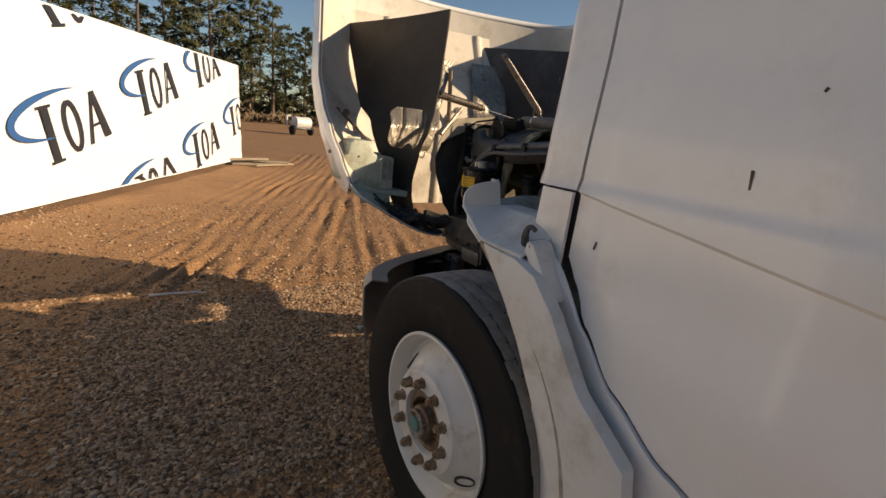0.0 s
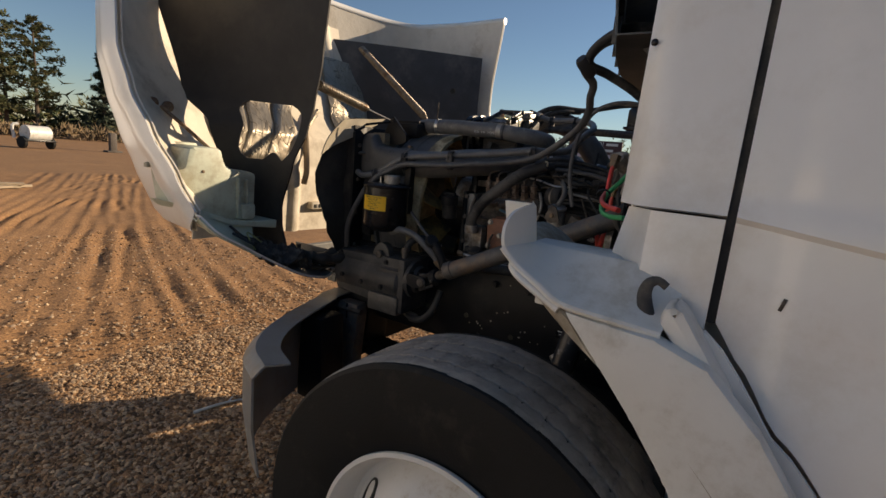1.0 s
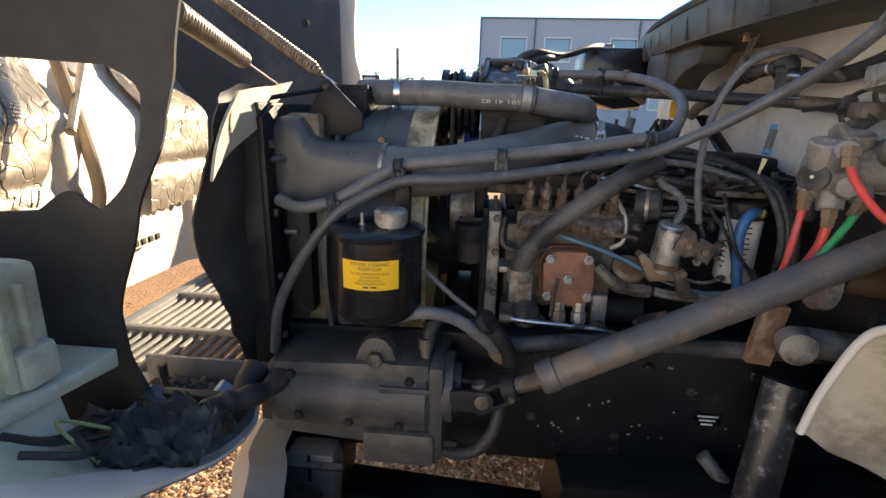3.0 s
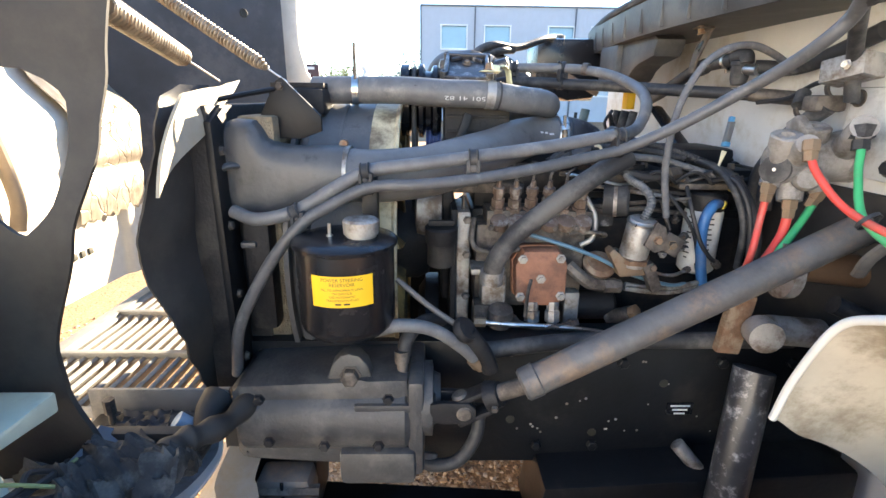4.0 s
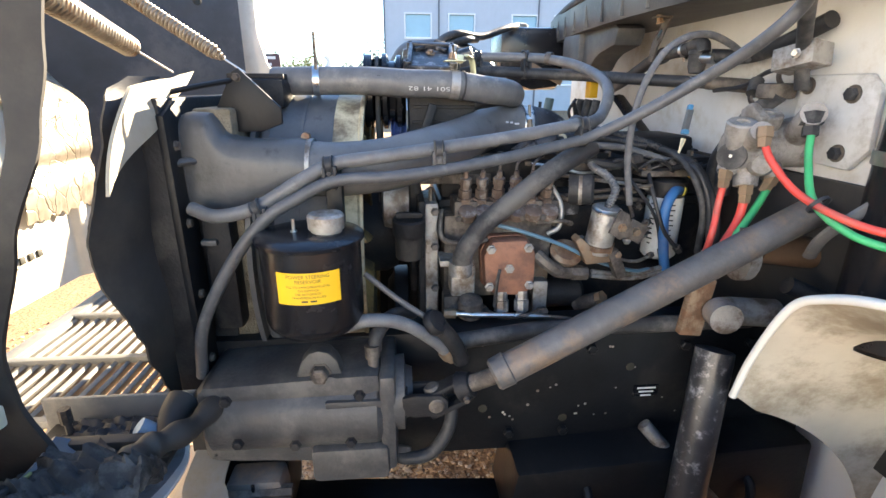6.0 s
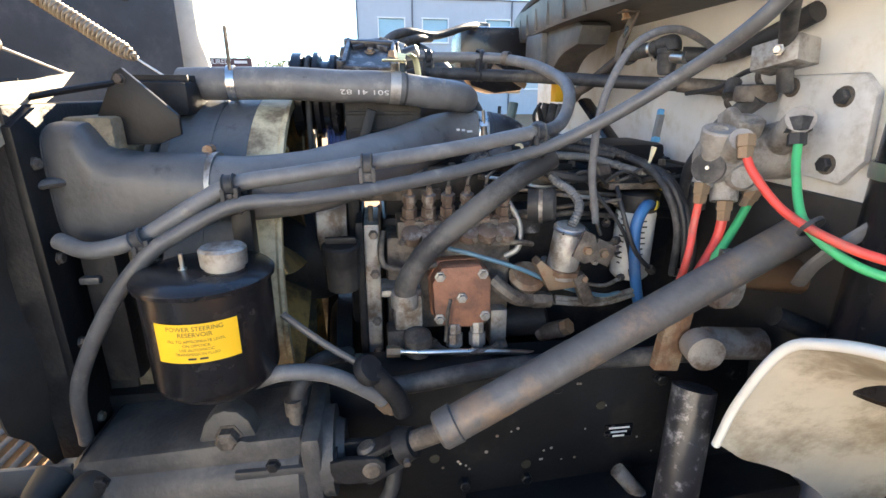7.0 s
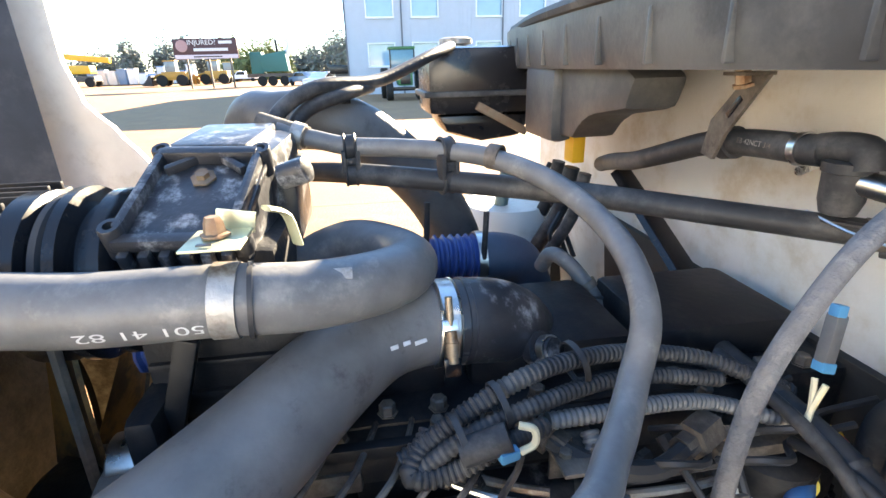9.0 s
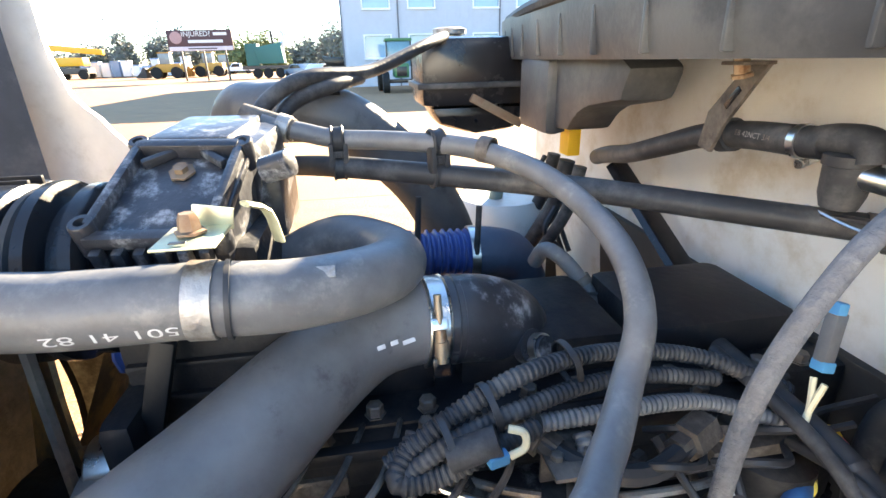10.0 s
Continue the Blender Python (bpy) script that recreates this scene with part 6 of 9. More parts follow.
    for k in (-1, 1):
        part("braided_line", tube([(-0.205, 0.19, 1.138 + 0.005 * k), (-0.20, 0.13, 1.128 + 0.005 * k), (-0.19, 0.07, 1.124 + 0.006 * k), (-0.17, 0.0, 1.13 + 0.006 * k)], 0.0055, 8, 6), M["alu"], TRUCK, "braided steel line")
    bl = hose("blue_line", [(-0.195, 0.415, 1.255), (-0.21, 0.36, 1.243), (-0.215, 0.27, 1.212), (-0.21, 0.18, 1.168), (-0.20, 0.09, 1.14), (-0.18, 0.04, 1.135)], 0.0044, "teal", "thin translucent blue line", 10)
    bl.data.materials[0] = mat("faded_teal_line", (0.10, 0.20, 0.27), 0.35, var=0.15, scale=20)
    part("line_nut", lathe([(0, 0.008), (0.016, 0.008)], (-0.194, 0.425, 1.258), (0, -1, -0.2), 6), M["brass"], bl)
    part("side_block", box((-0.17, 0.302, 1.075), (0.05, 0.035, 0.085), 0.006), M["alu"], p)
    part("starter_end", lathe([(0, 0.034), (0.012, 0.036), (0.09, 0.036), (0.10, 0.028)], (-0.14, 0.285, 1.065), (0.05, -1, 0), 28), M["cast"], TRUCK, "black cylindrical housing")
    dr = part("drain_fitting", tube([(-0.16, 0.20, 1.04), (-0.20, 0.165, 1.07)], 0.018, 10, 2), M["dirtym"], TRUCK)
    part("drain_nut", lathe([(0, 0.017), (0.022, 0.017)], (-0.195, 0.168, 1.067), (-0.6, -0.5, 0.5), 6), M["brass"], dr)
    # stop solenoid
    s = V(-0.215, 0.185, 1.215)
    d = (-0.18, -0.06, 1)
    so = part("stop_solenoid", lathe([(-0.02, 0.030), (0.0, 0.030), (0.002, 0.030), (0.080, 0.030), (0.086, 0.026), (0.087, 0.010)], s, d, 28), M["alu"], TRUCK, "dull metal stop solenoid")
    part("solenoid_rim", lathe([(0.076, 0.030), (0.077, 0.0315), (0.082, 0.0315), (0.084, 0.028)], s, d, 28, close=False), M["steel"], so)
    part("solenoid_flange", lathe([(-0.012, 0.030), (-0.010, 0.038), (0.0, 0.038), (0.002, 0.031)], s, d, 6, close=False), M["rust"], so, "rusty solenoid flange")
    part("solenoid_base", prism([(0.235, 1.235), (0.245, 1.225), (0.215, 1.17), (0.15, 1.175), (0.145, 1.19), (0.17, 1.20), (0.20, 1.205)], "x", -0.235, -0.20, 0.004), M["brass"], so)
    part("solenoid_leg", box((-0.225, 0.145, 1.17), (0.03, 0.025, 0.07), 0.005, (-25, 0, 0)), M["dirtym"], so)
    part("base_bolt", bolt((-0.236, 0.148, 1.192), (-1, 0, 0.3), 0.007, 0.008), M["brass"], so)
    part("terminal", lathe([(0, 0.009), (0.012, 0.008)], s + V(-0.015, -0.005, 0.08), d, 8), M["hoseb"], so)
    part("conduit", loom([(-0.232, 0.18, 1.30), (-0.225, 0.165, 1.335), (-0.20, 0.175, 1.36), (-0.165, 0.195, 1.375), (-0.13, 0.20, 1.405)], 0.009), M["hose"], so)
    part("lift_pump", box((-0.10, 0.255, 1.285), (0.08, 0.10, 0.055), 0.010), M["chipped"], TRUCK, "black fuel lift pump")
    part("diaphragm", lathe([(0, 0.035), (0.012, 0.038), (0.02, 0.03)], (-0.18, 0.245, 1.175), (-0.5, 0, 0.8), 20), M["rust"], TRUCK)
    # linkage behind
    for a, b in (((-0.16, 0.22, 1.315), (-0.16, 0.05, 1.33)), ((-0.14, 0.20, 1.35), (-0.12, 0.02, 1.33)), ((-0.17, 0.12, 1.33), (-0.17, 0.09, 1.26))):
        part("linkage_rod", sweep(bmesh.new(), [V(*a), V(*b)], 0.0042, 6), M["dirtym"], TRUCK)
    part("mount_pad", box((-0.20, 0.095, 1.225), (0.05, 0.05, 0.004), 0.001, (15, 30, 40)), M["dirtym"], TRUCK)
    set_back(1.0)
    part("oil_filler", lathe([(0, 0.030), (0.05, 0.030), (0.052, 0.034), (0.060, 0.035), (0.085, 0.035), (0.089, 0.031)], (-0.20, 0.603, 1.19), (-0.12, 0, 1), 28), M["cast"], TRUCK, "black oil filler with cap")
    part("filler_grip", box((-0.212, 0.603, 1.284), (0.012, 0.055, 0.012), 0.003), M["cast"], TRUCK)
    part("dipstick_tube", tube([(-0.34, 0.69, 1.205), (-0.35, 0.63, 1.155), (-0.36, 0.57, 1.115)], 0.006, 8, 3), M["shaft"], TRUCK)
    dg = part("dipstick_grip", lathe([(-0.01, 0.022), (-0.004, 0.026), (0.004, 0.026), (0.01, 0.022)], (-0.375, 0.56, 1.115), (-0.4, -0.6, 0.6), 20), M["cast"], TRUCK, "black dipstick grip")
    part("grip_stem", tube([(-0.372, 0.553, 1.108), (-0.365, 0.52, 1.06), (-0.36, 0.505, 1.02)], 0.017, 12, 4), M["cast"], dg)
    part("crank_damper", lathe([(0.60, 0.02), (0.60, 0.13), (0.605, 0.14), (0.64, 0.14), (0.645, 0.12), (0.66, 0.10)], (0.07, 0, 0.92), (0, 1, 0), 48), M["cast"], TRUCK, "black crankshaft damper")
    part("tensioner_cylinder", lathe([(0, 0.032), (0.002, 0.034), (0.075, 0.034), (0.077, 0.030)], (0.02, 0.66, 1.33), (0.1, -1, 0), 28), M["steel"], TRUCK, "bright cylinder behind the hoses")
    part("blue_boot", loom([(0.10, 0.64, 1.43), (0.10, 0.60, 1.43)], 0.035, 0.012), M["bluedk"], TRUCK, "ribbed blue boot")


def engine():
    b = part("engine_block", box((0.11, 0.17, 1.06), (0.30, 0.72, 0.44), 0.02), M["block"], TRUCK, "dark painted engine block")
    part("cylinder_head", box((0.10, 0.17, 1.325), (0.24, 0.70, 0.10), 0.01), M["block"], b)
    for i in range(3):
        part("valve_cover", box((0.11, 0.40 - i * 0.225, 1.395), (0.17, 0.20, 0.055), 0.016), M["block"], b)
    for i in range(12):
        part("head_bolt", bolt((-0.005, 0.48 - i * 0.055, 1.376), (0, 0, 1), 0.009, 0.012), M["dirtym"], b)
    part("side_cover", box((-0.045, 0.16, 1.2), (0.02, 0.60, 0.12), 0.006), M["block"], b)
    part("intake_rail", box((-0.02, 0.20, 1.345), (0.05, 0.56, 0.05), 0.01), M["block"], b)
    for i in range(5):
        part("rail_stud", bolt((-0.03, 0.42 - i * 0.1, 1.37), (-0.2, 0, 1), 0.008, 0.014), M["dirtym"], b)
    part("oil_pan", box((0.09, 0.15, 0.74), (0.30, 0.66, 0.22), 0.03), M["block"], b)
    part("head_rail", box((-0.065, 0.28, 1.385), (0.012, 0.32, 0.014), 0.002), M["frame"], b)
    part("head_bracket", box((-0.10, 0.20, 1.388), (0.07, 0.05, 0.004), 0.001, (0, 8, 0)), M["dirtym"], b)
    part("head_bracket", box((-0.098, 0.20, 1.372), (0.004, 0.05, 0.034), 0.001), M["dirtym"], b)
    for y in (0.185, 0.215):
        part("bracket_bolt", bolt((-0.11, y, 1.391), (0, 0, 1), 0.006, 0.006), M["dirtym"], b)


def exhaust_side():
    e = part("intake_pipe", tube([(0.62, 0.62, 1.56), (0.56, 0.58, 1.63), (0.50, 0.53, 1.635), (0.48, 0.45, 1.635), (0.48, 0.38, 1.61), (0.49, 0.30, 1.54), (0.50, 0.24, 1.46), (0.50, 0.20, 1.36), (0.49, 0.18, 1.22)], 0.052, 28, 10), M["duct"], TRUCK, "large grey air intake pipe bent over")
    part("pipe_scuff", box((0.455, 0.425, 1.675), (0.03, 0.06, 0.004), 0.001, (0, -35, 0)), M["cast"], e)
    hose("breather_line", [(0.30, 0.52, 1.60), (0.34, 0.50, 1.66), (0.40, 0.44, 1.695), (0.52, 0.34, 1.70), (0.68, 0.22, 1.745), (0.80, 0.16, 1.765)], 0.012, "hoseb", "black breather hose")
    hose("breather_line", [(0.32, 0.50, 1.59), (0.37, 0.47, 1.655), (0.42, 0.41, 1.68), (0.50, 0.36, 1.69)], 0.012, "hoseb")
    b = part("turbo_hose", loom([(0.33, 0.30, 1.412), (0.33, 0.26, 1.412), (0.335, 0.20, 1.408)], 0.042, 0.013), M["bluedk"], TRUCK, "ribbed blue silicone hose")
    part("turbo_elbow", tube([(0.335, 0.205, 1.408), (0.34, 0.165, 1.405), (0.355, 0.12, 1.385), (0.37, 0.09, 1.33)], 0.043, 24, 6), mat("blue_grey_silicone", (0.07, 0.10, 0.15), 0.5, var=0.15, scale=12), b)
    part("clamp_band", lathe([(-0.007, 0.043), (-0.007, 0.046), (0.007, 0.046), (0.007, 0.043)], (0.335, 0.195, 1.408), (0, -1, 0), 30, close=False), M["steel"], b)
    part("clamp_bolt", tube([(0.295, 0.195, 1.42), (0.30, 0.19, 1.50)], 0.005, 8, 2), M["hoseb"], b)
    part("clamp_bolt", tube([(0.30, 0.29, 1.45), (0.305, 0.285, 1.52)], 0.005, 8, 2), M["hoseb"], b)
    part("turbo_duct", tube([(0.33, 0.40, 1.42), (0.33, 0.30, 1.412)], 0.043, 24, 2), M["bluedk"], b)
    part("turbocharger", lathe([(0, 0.05), (0.03, 0.085), (0.08, 0.085), (0.11, 0.05)], (0.33, 0.12, 1.27), (0, 1, 0), 28), M["dirtym"], TRUCK)
    # white air-cleaner can low on the far side
    part("air_cleaner", lathe([(1.05, 0.11), (1.07, 0.125), (1.35, 0.125), (1.38, 0.11), (1.385, 0.0)], (0.78, 0.02, 0), (0, 0, 1), 36), M["plastic_white"], TRUCK, "white air cleaner can")
    # far fender side
    part("far_fender_rim", tube([(1.02, -0.15, 1.25), (1.04, 0.0, 1.33), (1.03, 0.06, 1.36)], 0.03, 10), M["plastic_white"], TRUCK)
    # expansion tank
    set_back(1.05)
    t = part("expansion_tank", prism([(0.235, 1.60), (0.235, 1.735), (0.215, 1.755), (0.03, 1.755), (-0.06, 1.735), (-0.06, 1.62), (-0.03, 1.60)], "x", 0.72, 0.94, 0.018), M["blackpaint"], TRUCK, "black plastic expansion tank")
    part("tank_seam", prism([(0.245, 1.642), (0.245, 1.655), (-0.065, 1.655), (-0.065, 1.642)], "x", 0.71, 0.95, 0.003), M["hoseb"], t)
    part("tank_bowl", prism([(0.215, 1.60), (0.19, 1.555), (0.10, 1.53), (0.0, 1.54), (-0.04, 1.60)], "x", 0.74, 0.92, 0.02), M["blackpaint"], t)
    part("tank_cap", lathe([(1.75, 0.03), (1.762, 0.03), (1.764, 0.042), (1.776, 0.042), (1.78, 0.03)], (0.85, 0.145, 0), (0, 0, 1), 28), M["alu"], t, "metal filler cap")
    part("tank_sticker", box((0.862, -0.005, 1.567), (0.004, 0.05, 0.07), 0.001, (0, 0, -20)), M["inkw"], t, "white sticker")
    part("tank_strap", box((0.70, 0.06, 1.59), (0.012, 0.14, 0.02), 0.003, (28, 0, 0)), M["brass"], t)
    set_back(1.0)
    bx = part("vent_box", prism([(0.70, 1.715), (0.70, 1.60), (0.66, 1.575), (0.42, 1.592), (0.39, 1.62), (0.35, 1.638), (0.24, 1.655), (0.22, 1.70), (0.25, 1.715)], "y", -0.08, 0.005, 0.012), M["cowl"], TRUCK, "grey plastic vent box below the cowl")
    part("box_lobe", box((0.56, 0.0, 1.645), (0.17, 0.05, 0.14), 0.02), M["cowl"], bx)
    for x, z, s in ((0.66, 1.50, 1), (0.62, 1.44, -1), (0.58, 1.40, 1)):
        part("tangle_wire", tube([(x, -0.05, z), (x - 0.02, -0.02, z - 0.05 * s), (x + 0.02, -0.08, z - 0.12), (x - 0.06, -0.10, z - 0.22)], 0.006, 6, 5), M["wire"], TRUCK)
    part("yellow_connector", box((0.64, -0.10, 1.535), (0.05, 0.03, 0.06), 0.004), M["yellow"], TRUCK, "yellow connector")
    for x, r in ((0.60, 0.018), (0.53, 0.014), (0.68, 0.016)):
        part("down_hose", tube([(x, -0.08, 1.50), (x + 0.01, -0.06, 1.40), (x + 0.05, 0.0, 1.25), (x + 0.06, 0.02, 1.1)], r, 10, 5), M["hoseb"], TRUCK)
    part("green_hose", tube([(0.76, 0.02, 1.50), (0.74, 0.05, 1.35), (0.72, 0.07, 1.15)], 0.018, 10, 5), mat("grey_green_hose", (0.13, 0.17, 0.15), 0.5), TRUCK)
    part("brace_bar", tube([(0.47, -0.13, 1.51), (0.19, -0.12, 1.385), (0.08, -0.12, 1.33)], 0.024, 8, 4, flat=0.5), M["blackpaint"], TRUCK, "black brace bar")


def firewall_parts():
    set_back(0.92, TOP_EYE)
    c = hose("heater_hose", [(0.62, -0.16, 1.50), (0.52, -0.135, 1.525), (0.42, -0.125, 1.545), (0.31, -0.122, 1.578), (0.22, -0.122, 1.606), (0.14, -0.122, 1.618), (0.063, -0.124, 1.622), (0.03, -0.125, 1.624)], 0.0175, "hoseb", "black heater hose with white print", 16)
    part("hose_clamp", clamp((0.060, -0.124, 1.622), (-1, 0, 0.1), 0.0178, 0.010, 1.9), M["steel"], c)
    part("hose_collar", lathe([(-0.011, 0.0175), (-0.011, 0.022), (0.011, 0.022), (0.011, 0.0175)], (0.175, -0.122, 1.613), (-1, 0, 0.2), 22, close=False), M["rubber"], c)
    words("EB 42NCT 3/4", 0.0095, lambda x, y: (0.115 - x, -0.1225 + 0.0179 * math.cos(0.1 + y / 0.018), 1.620 + 0.0179 * math.sin(0.1 + y / 0.018)), "hose_print", M["alu"], c)
    st = part("strap", prism([(0.085, 1.705), (0.118, 1.705), (0.172, 1.645), (0.182, 1.60), (0.158, 1.595), (0.142, 1.63)], "y", -0.090, -0.084, 0.001), M["dirtym"], TRUCK, "rusty hanging strap")
    part("strap_top", box((0.098, -0.068, 1.705), (0.036, 0.04, 0.004), 0.001), M["dirtym"], st)
    part("strap_bolt", lathe([(0, 0.012), (0.004, 0.012), (0.005, 0.009), (0.02, 0.009), (0.03, 0.006)], (0.10, -0.065, 1.69), (0, 0.25, 1), 6), M["nut"], st)
    part("strap_slot", box((0.132, -0.0835, 1.665), (0.008, 0.002, 0.03), 0.0005, (0, -40, 0)), M["blackpaint"], st)
    v = part("heater_valve", tube([(0.04, -0.125, 1.626), (0.02, -0.126, 1.630), (-0.004, -0.128, 1.631), (-0.014, -0.128, 1.626), (-0.017, -0.128, 1.612)], 0.0165, 16, 4), M["hoseb"], TRUCK, "black plastic heater valve")
    part("valve_bowl", lathe([(-0.046, 0.012), (-0.044, 0.017), (-0.030, 0.021), (0, 0.0225), (0.001, 0.0245), (0.011, 0.0245), (0.013, 0.020)], (0.004, -0.128, 1.606), (0, 0, 1), 28), M["hoseb"], v)
    part("valve_arm", box((-0.005, -0.13, 1.553), (0.075, 0.016, 0.003), 0.001, (0, 6, 10)), M["dirtym"], v)
    part("valve_link", tube([(0.035, -0.122, 1.556), (-0.02, -0.120, 1.549), (-0.075, -0.125, 1.546)], 0.0016, 6, 3), M["steel"], v)
    part("valve_spout", tube([(-0.01, -0.13, 1.598), (-0.048, -0.14, 1.594)], 0.013, 12, 2), M["steel"], v)
    set_back(1.0)
    hose("heater_hose", [(-0.062, -0.10, 1.610), (-0.10, -0.155, 1.608), (-0.18, -0.165, 1.622), (-0.30, -0.17, 1.66)], 0.0165, "hoseb", "", 14)
    hose("vent_hose", [(-0.20, -0.14, 1.47), (-0.16, -0.13, 1.45), (-0.13, -0.14, 1.40), (-0.13, -0.14, 1.30)], 0.018, "hoseb", "", 12)
    # two black covers beside the block
    for x0, x1, y0, y1, top in ((0.070, 0.205, -0.135, -0.012, 1.388), (0.062, 0.195, -0.236, -0.150, 1.386), (0.070, 0.200, 0.020, 0.125, 1.378)):
        xm = (x0 + x1) / 2
        q = part("relay_cover", prism([(x0, 1.25), (x0 - 0.004, top - 0.022), (x0 + 0.010, top - 0.004), (xm, top), (x1 - 0.012, top - 0.002), (x1, top - 0.020), (x1, 1.25)], "y", y0, y1, 0.010), M["blackpaint"], TRUCK, "black plastic cover")
        part("cover_knob", lathe([(-0.004, 0.011), (0.001, 0.010), (0.003, 0.006), (0.003, 0.0)], (xm - 0.02, (y0 + y1) / 2, top), (0, 0, 1), 16), M["cast"], q)
        part("cover_rim", box((xm, (y0 + y1) / 2, 1.285), (x1 - x0 + 0.012, y1 - y0 + 0.010, 0.008), 0.002), M["hoseb"], q)
    # thin loop and taped harness
    th = hose("taped_harness", [(-0.195, 0.115, 1.295), (-0.20, 0.135, 1.403), (-0.20, 0.128, 1.515), (-0.20, 0.094, 1.597), (-0.19, 0.045, 1.634), (-0.17, -0.018, 1.645), (-0.14, -0.09, 1.63), (-0.125, -0.15, 1.60)], 0.0072, "tape", "cloth-taped wiring harness", 10)
    hose("thin_cable", [(-0.05, -0.13, 1.535), (-0.12, -0.15, 1.545), (-0.20, -0.15, 1.575), (-0.30, -0.16, 1.585)], 0.005, "wire", "", 8)
    co = part("connector", box((-0.09, -0.052, 1.47), (0.0135, 0.013, 0.050), 0.003, (12, 10, 0)), M["hose"], th, "grey and blue wiring connector")
    part("connector_end", box((-0.087, -0.055, 1.498), (0.011, 0.011, 0.012), 0.002, (12, 10, 0)), M["clipblue"], co)
    part("connector_end", box((-0.095, -0.047, 1.443), (0.0145, 0.014, 0.011), 0.002, (12, 10, 0)), M["clipblue"], co)
    for k, mt in ((-1, "cream"), (1, "cream")):
        part("lead", tube([(-0.098 + 0.006 * k, -0.045, 1.428), (-0.105, -0.035, 1.40), (-0.112, -0.025, 1.385)], 0.003, 6, 4), M[mt], co)
    hose("red_lead", [(-0.112, -0.028, 1.385), (-0.118, -0.06, 1.375), (-0.12, -0.085, 1.345), (-0.12, -0.09, 1.32)], 0.004, "red", "red wire", 8)
    # looms over the head
    runs = [[(-0.10, 0.36, 1.40), (-0.085, 0.30, 1.432), (-0.07, 0.24, 1.452), (-0.045, 0.17, 1.448), (-0.03, 0.10, 1.435), (-0.03, 0.02, 1.415), (-0.06, -0.06, 1.385)],
            [(-0.11, 0.345, 1.398), (-0.10, 0.30, 1.42), (-0.088, 0.24, 1.432), (-0.065, 0.17, 1.43), (-0.05, 0.10, 1.42), (-0.05, 0.02, 1.405)],
            [(-0.085, 0.335, 1.415), (-0.115, 0.355, 1.398), (-0.115, 0.32, 1.395), (-0.11, 0.27, 1.415), (-0.10, 0.23, 1.42)],
            [(-0.09, 0.225, 1.415), (-0.085, 0.16, 1.412), (-0.075, 0.09, 1.405), (-0.07, 0.03, 1.39), (-0.09, -0.04, 1.37)]]
    for k, r in enumerate(runs):
        lo = part("wiring_loom", loom(r, 0.0094 - 0.0008 * (k % 2)), M["hoseb"] if k != 3 else M["hose"], TRUCK, "black corrugated wiring conduit")
        if k == 0:
            for q in ((-0.085, 0.27, 1.435), (-0.10, 0.31, 1.418), (-0.05, 0.185, 1.446)):
                part("cable_tie", lathe([(-0.003, 0.021), (-0.003, 0.023), (0.003, 0.023), (0.003, 0.021)], q, (0.2, -1, 0.2), 18, close=False), M["wire"], lo)
    bc = part("plug_connector", box((-0.125, 0.272, 1.417), (0.010, 0.018, 0.010), 0.002, (0, 0, 15)), M["clipblue"], TRUCK, "bright blue plug")
    part("plug_loop", tube([(-0.125, 0.262, 1.418), (-0.125, 0.25, 1.425), (-0.122, 0.25, 1.437), (-0.118, 0.262, 1.44)], 0.0034, 8, 5), M["cream"], bc)
    part("plug_sleeve", tube([(-0.118, 0.27, 1.43), (-0.115, 0.31, 1.415)], 0.013, 10, 2), M["hoseb"], bc)
    for i, (x, y) in enumerate(((-0.06, 0.10), (-0.10, 0.14), (-0.03, 0.06), (-0.11, 0.06), (-0.08, 0.0))):
        part("tangle_wire", tube([(x, y, 1.36), (x - 0.03, y - 0.02, 1.385), (x - 0.02, y - 0.06, 1.37), (x + 0.02, y - 0.10, 1.35), (x + 0.01, y - 0.16, 1.37)], 0.004, 6, 5), M["wire"], TRUCK)
    # sender with lead near the elbow
    sl = hose("sender_lead", [(0.235, 0.118, 1.425), (0.215, 0.112, 1.452), (0.195, 0.098, 1.450), (0.18, 0.075, 1.425), (0.165, 0.052, 1.385), (0.15, 0.035, 1.345), (0.14, 0.02, 1.31)], 0.0115, "hose", "grey hose with a brown fitting", 14)
    part("lead_collar", lathe([(-0.006, 0.0118), (-0.006, 0.0145), (0.006, 0.0145), (0.006, 0.0118)], (0.177, 0.068, 1.415), (-0.4, -0.55, -1), 16, close=False), M["dirtym"], sl)
    part("lead_fitting", lathe([(-0.022, 0.010), (-0.02, 0.0145), (0, 0.0145), (0.002, 0.010), (0.02, 0.010)], (0.115, 0.030, 1.365), (0.5, -0.7, 0.5), 8), M["brass"], sl)
    part("lead_tee", tube([(0.145, 0.035, 1.345), (0.12, 0.055, 1.352), (0.10, 0.075, 1.35)], 0.011, 10, 3), M["dirtym"], sl)
    part("thin_wire", tube([(0.20, 0.14, 1.412), (0.17, 0.10, 1.405), (0.16, 0.04, 1.400), (0.18, -0.02, 1.398), (0.20, -0.06, 1.395)], 0.003, 6, 6), M["wire"], sl)
    part("thin_wire", tube([(0.13, 0.13, 1.40), (0.15, 0.09, 1.408), (0.19, 0.03, 1.402), (0.16, -0.03, 1.396)], 0.0025, 6, 6), M["wire"], sl)
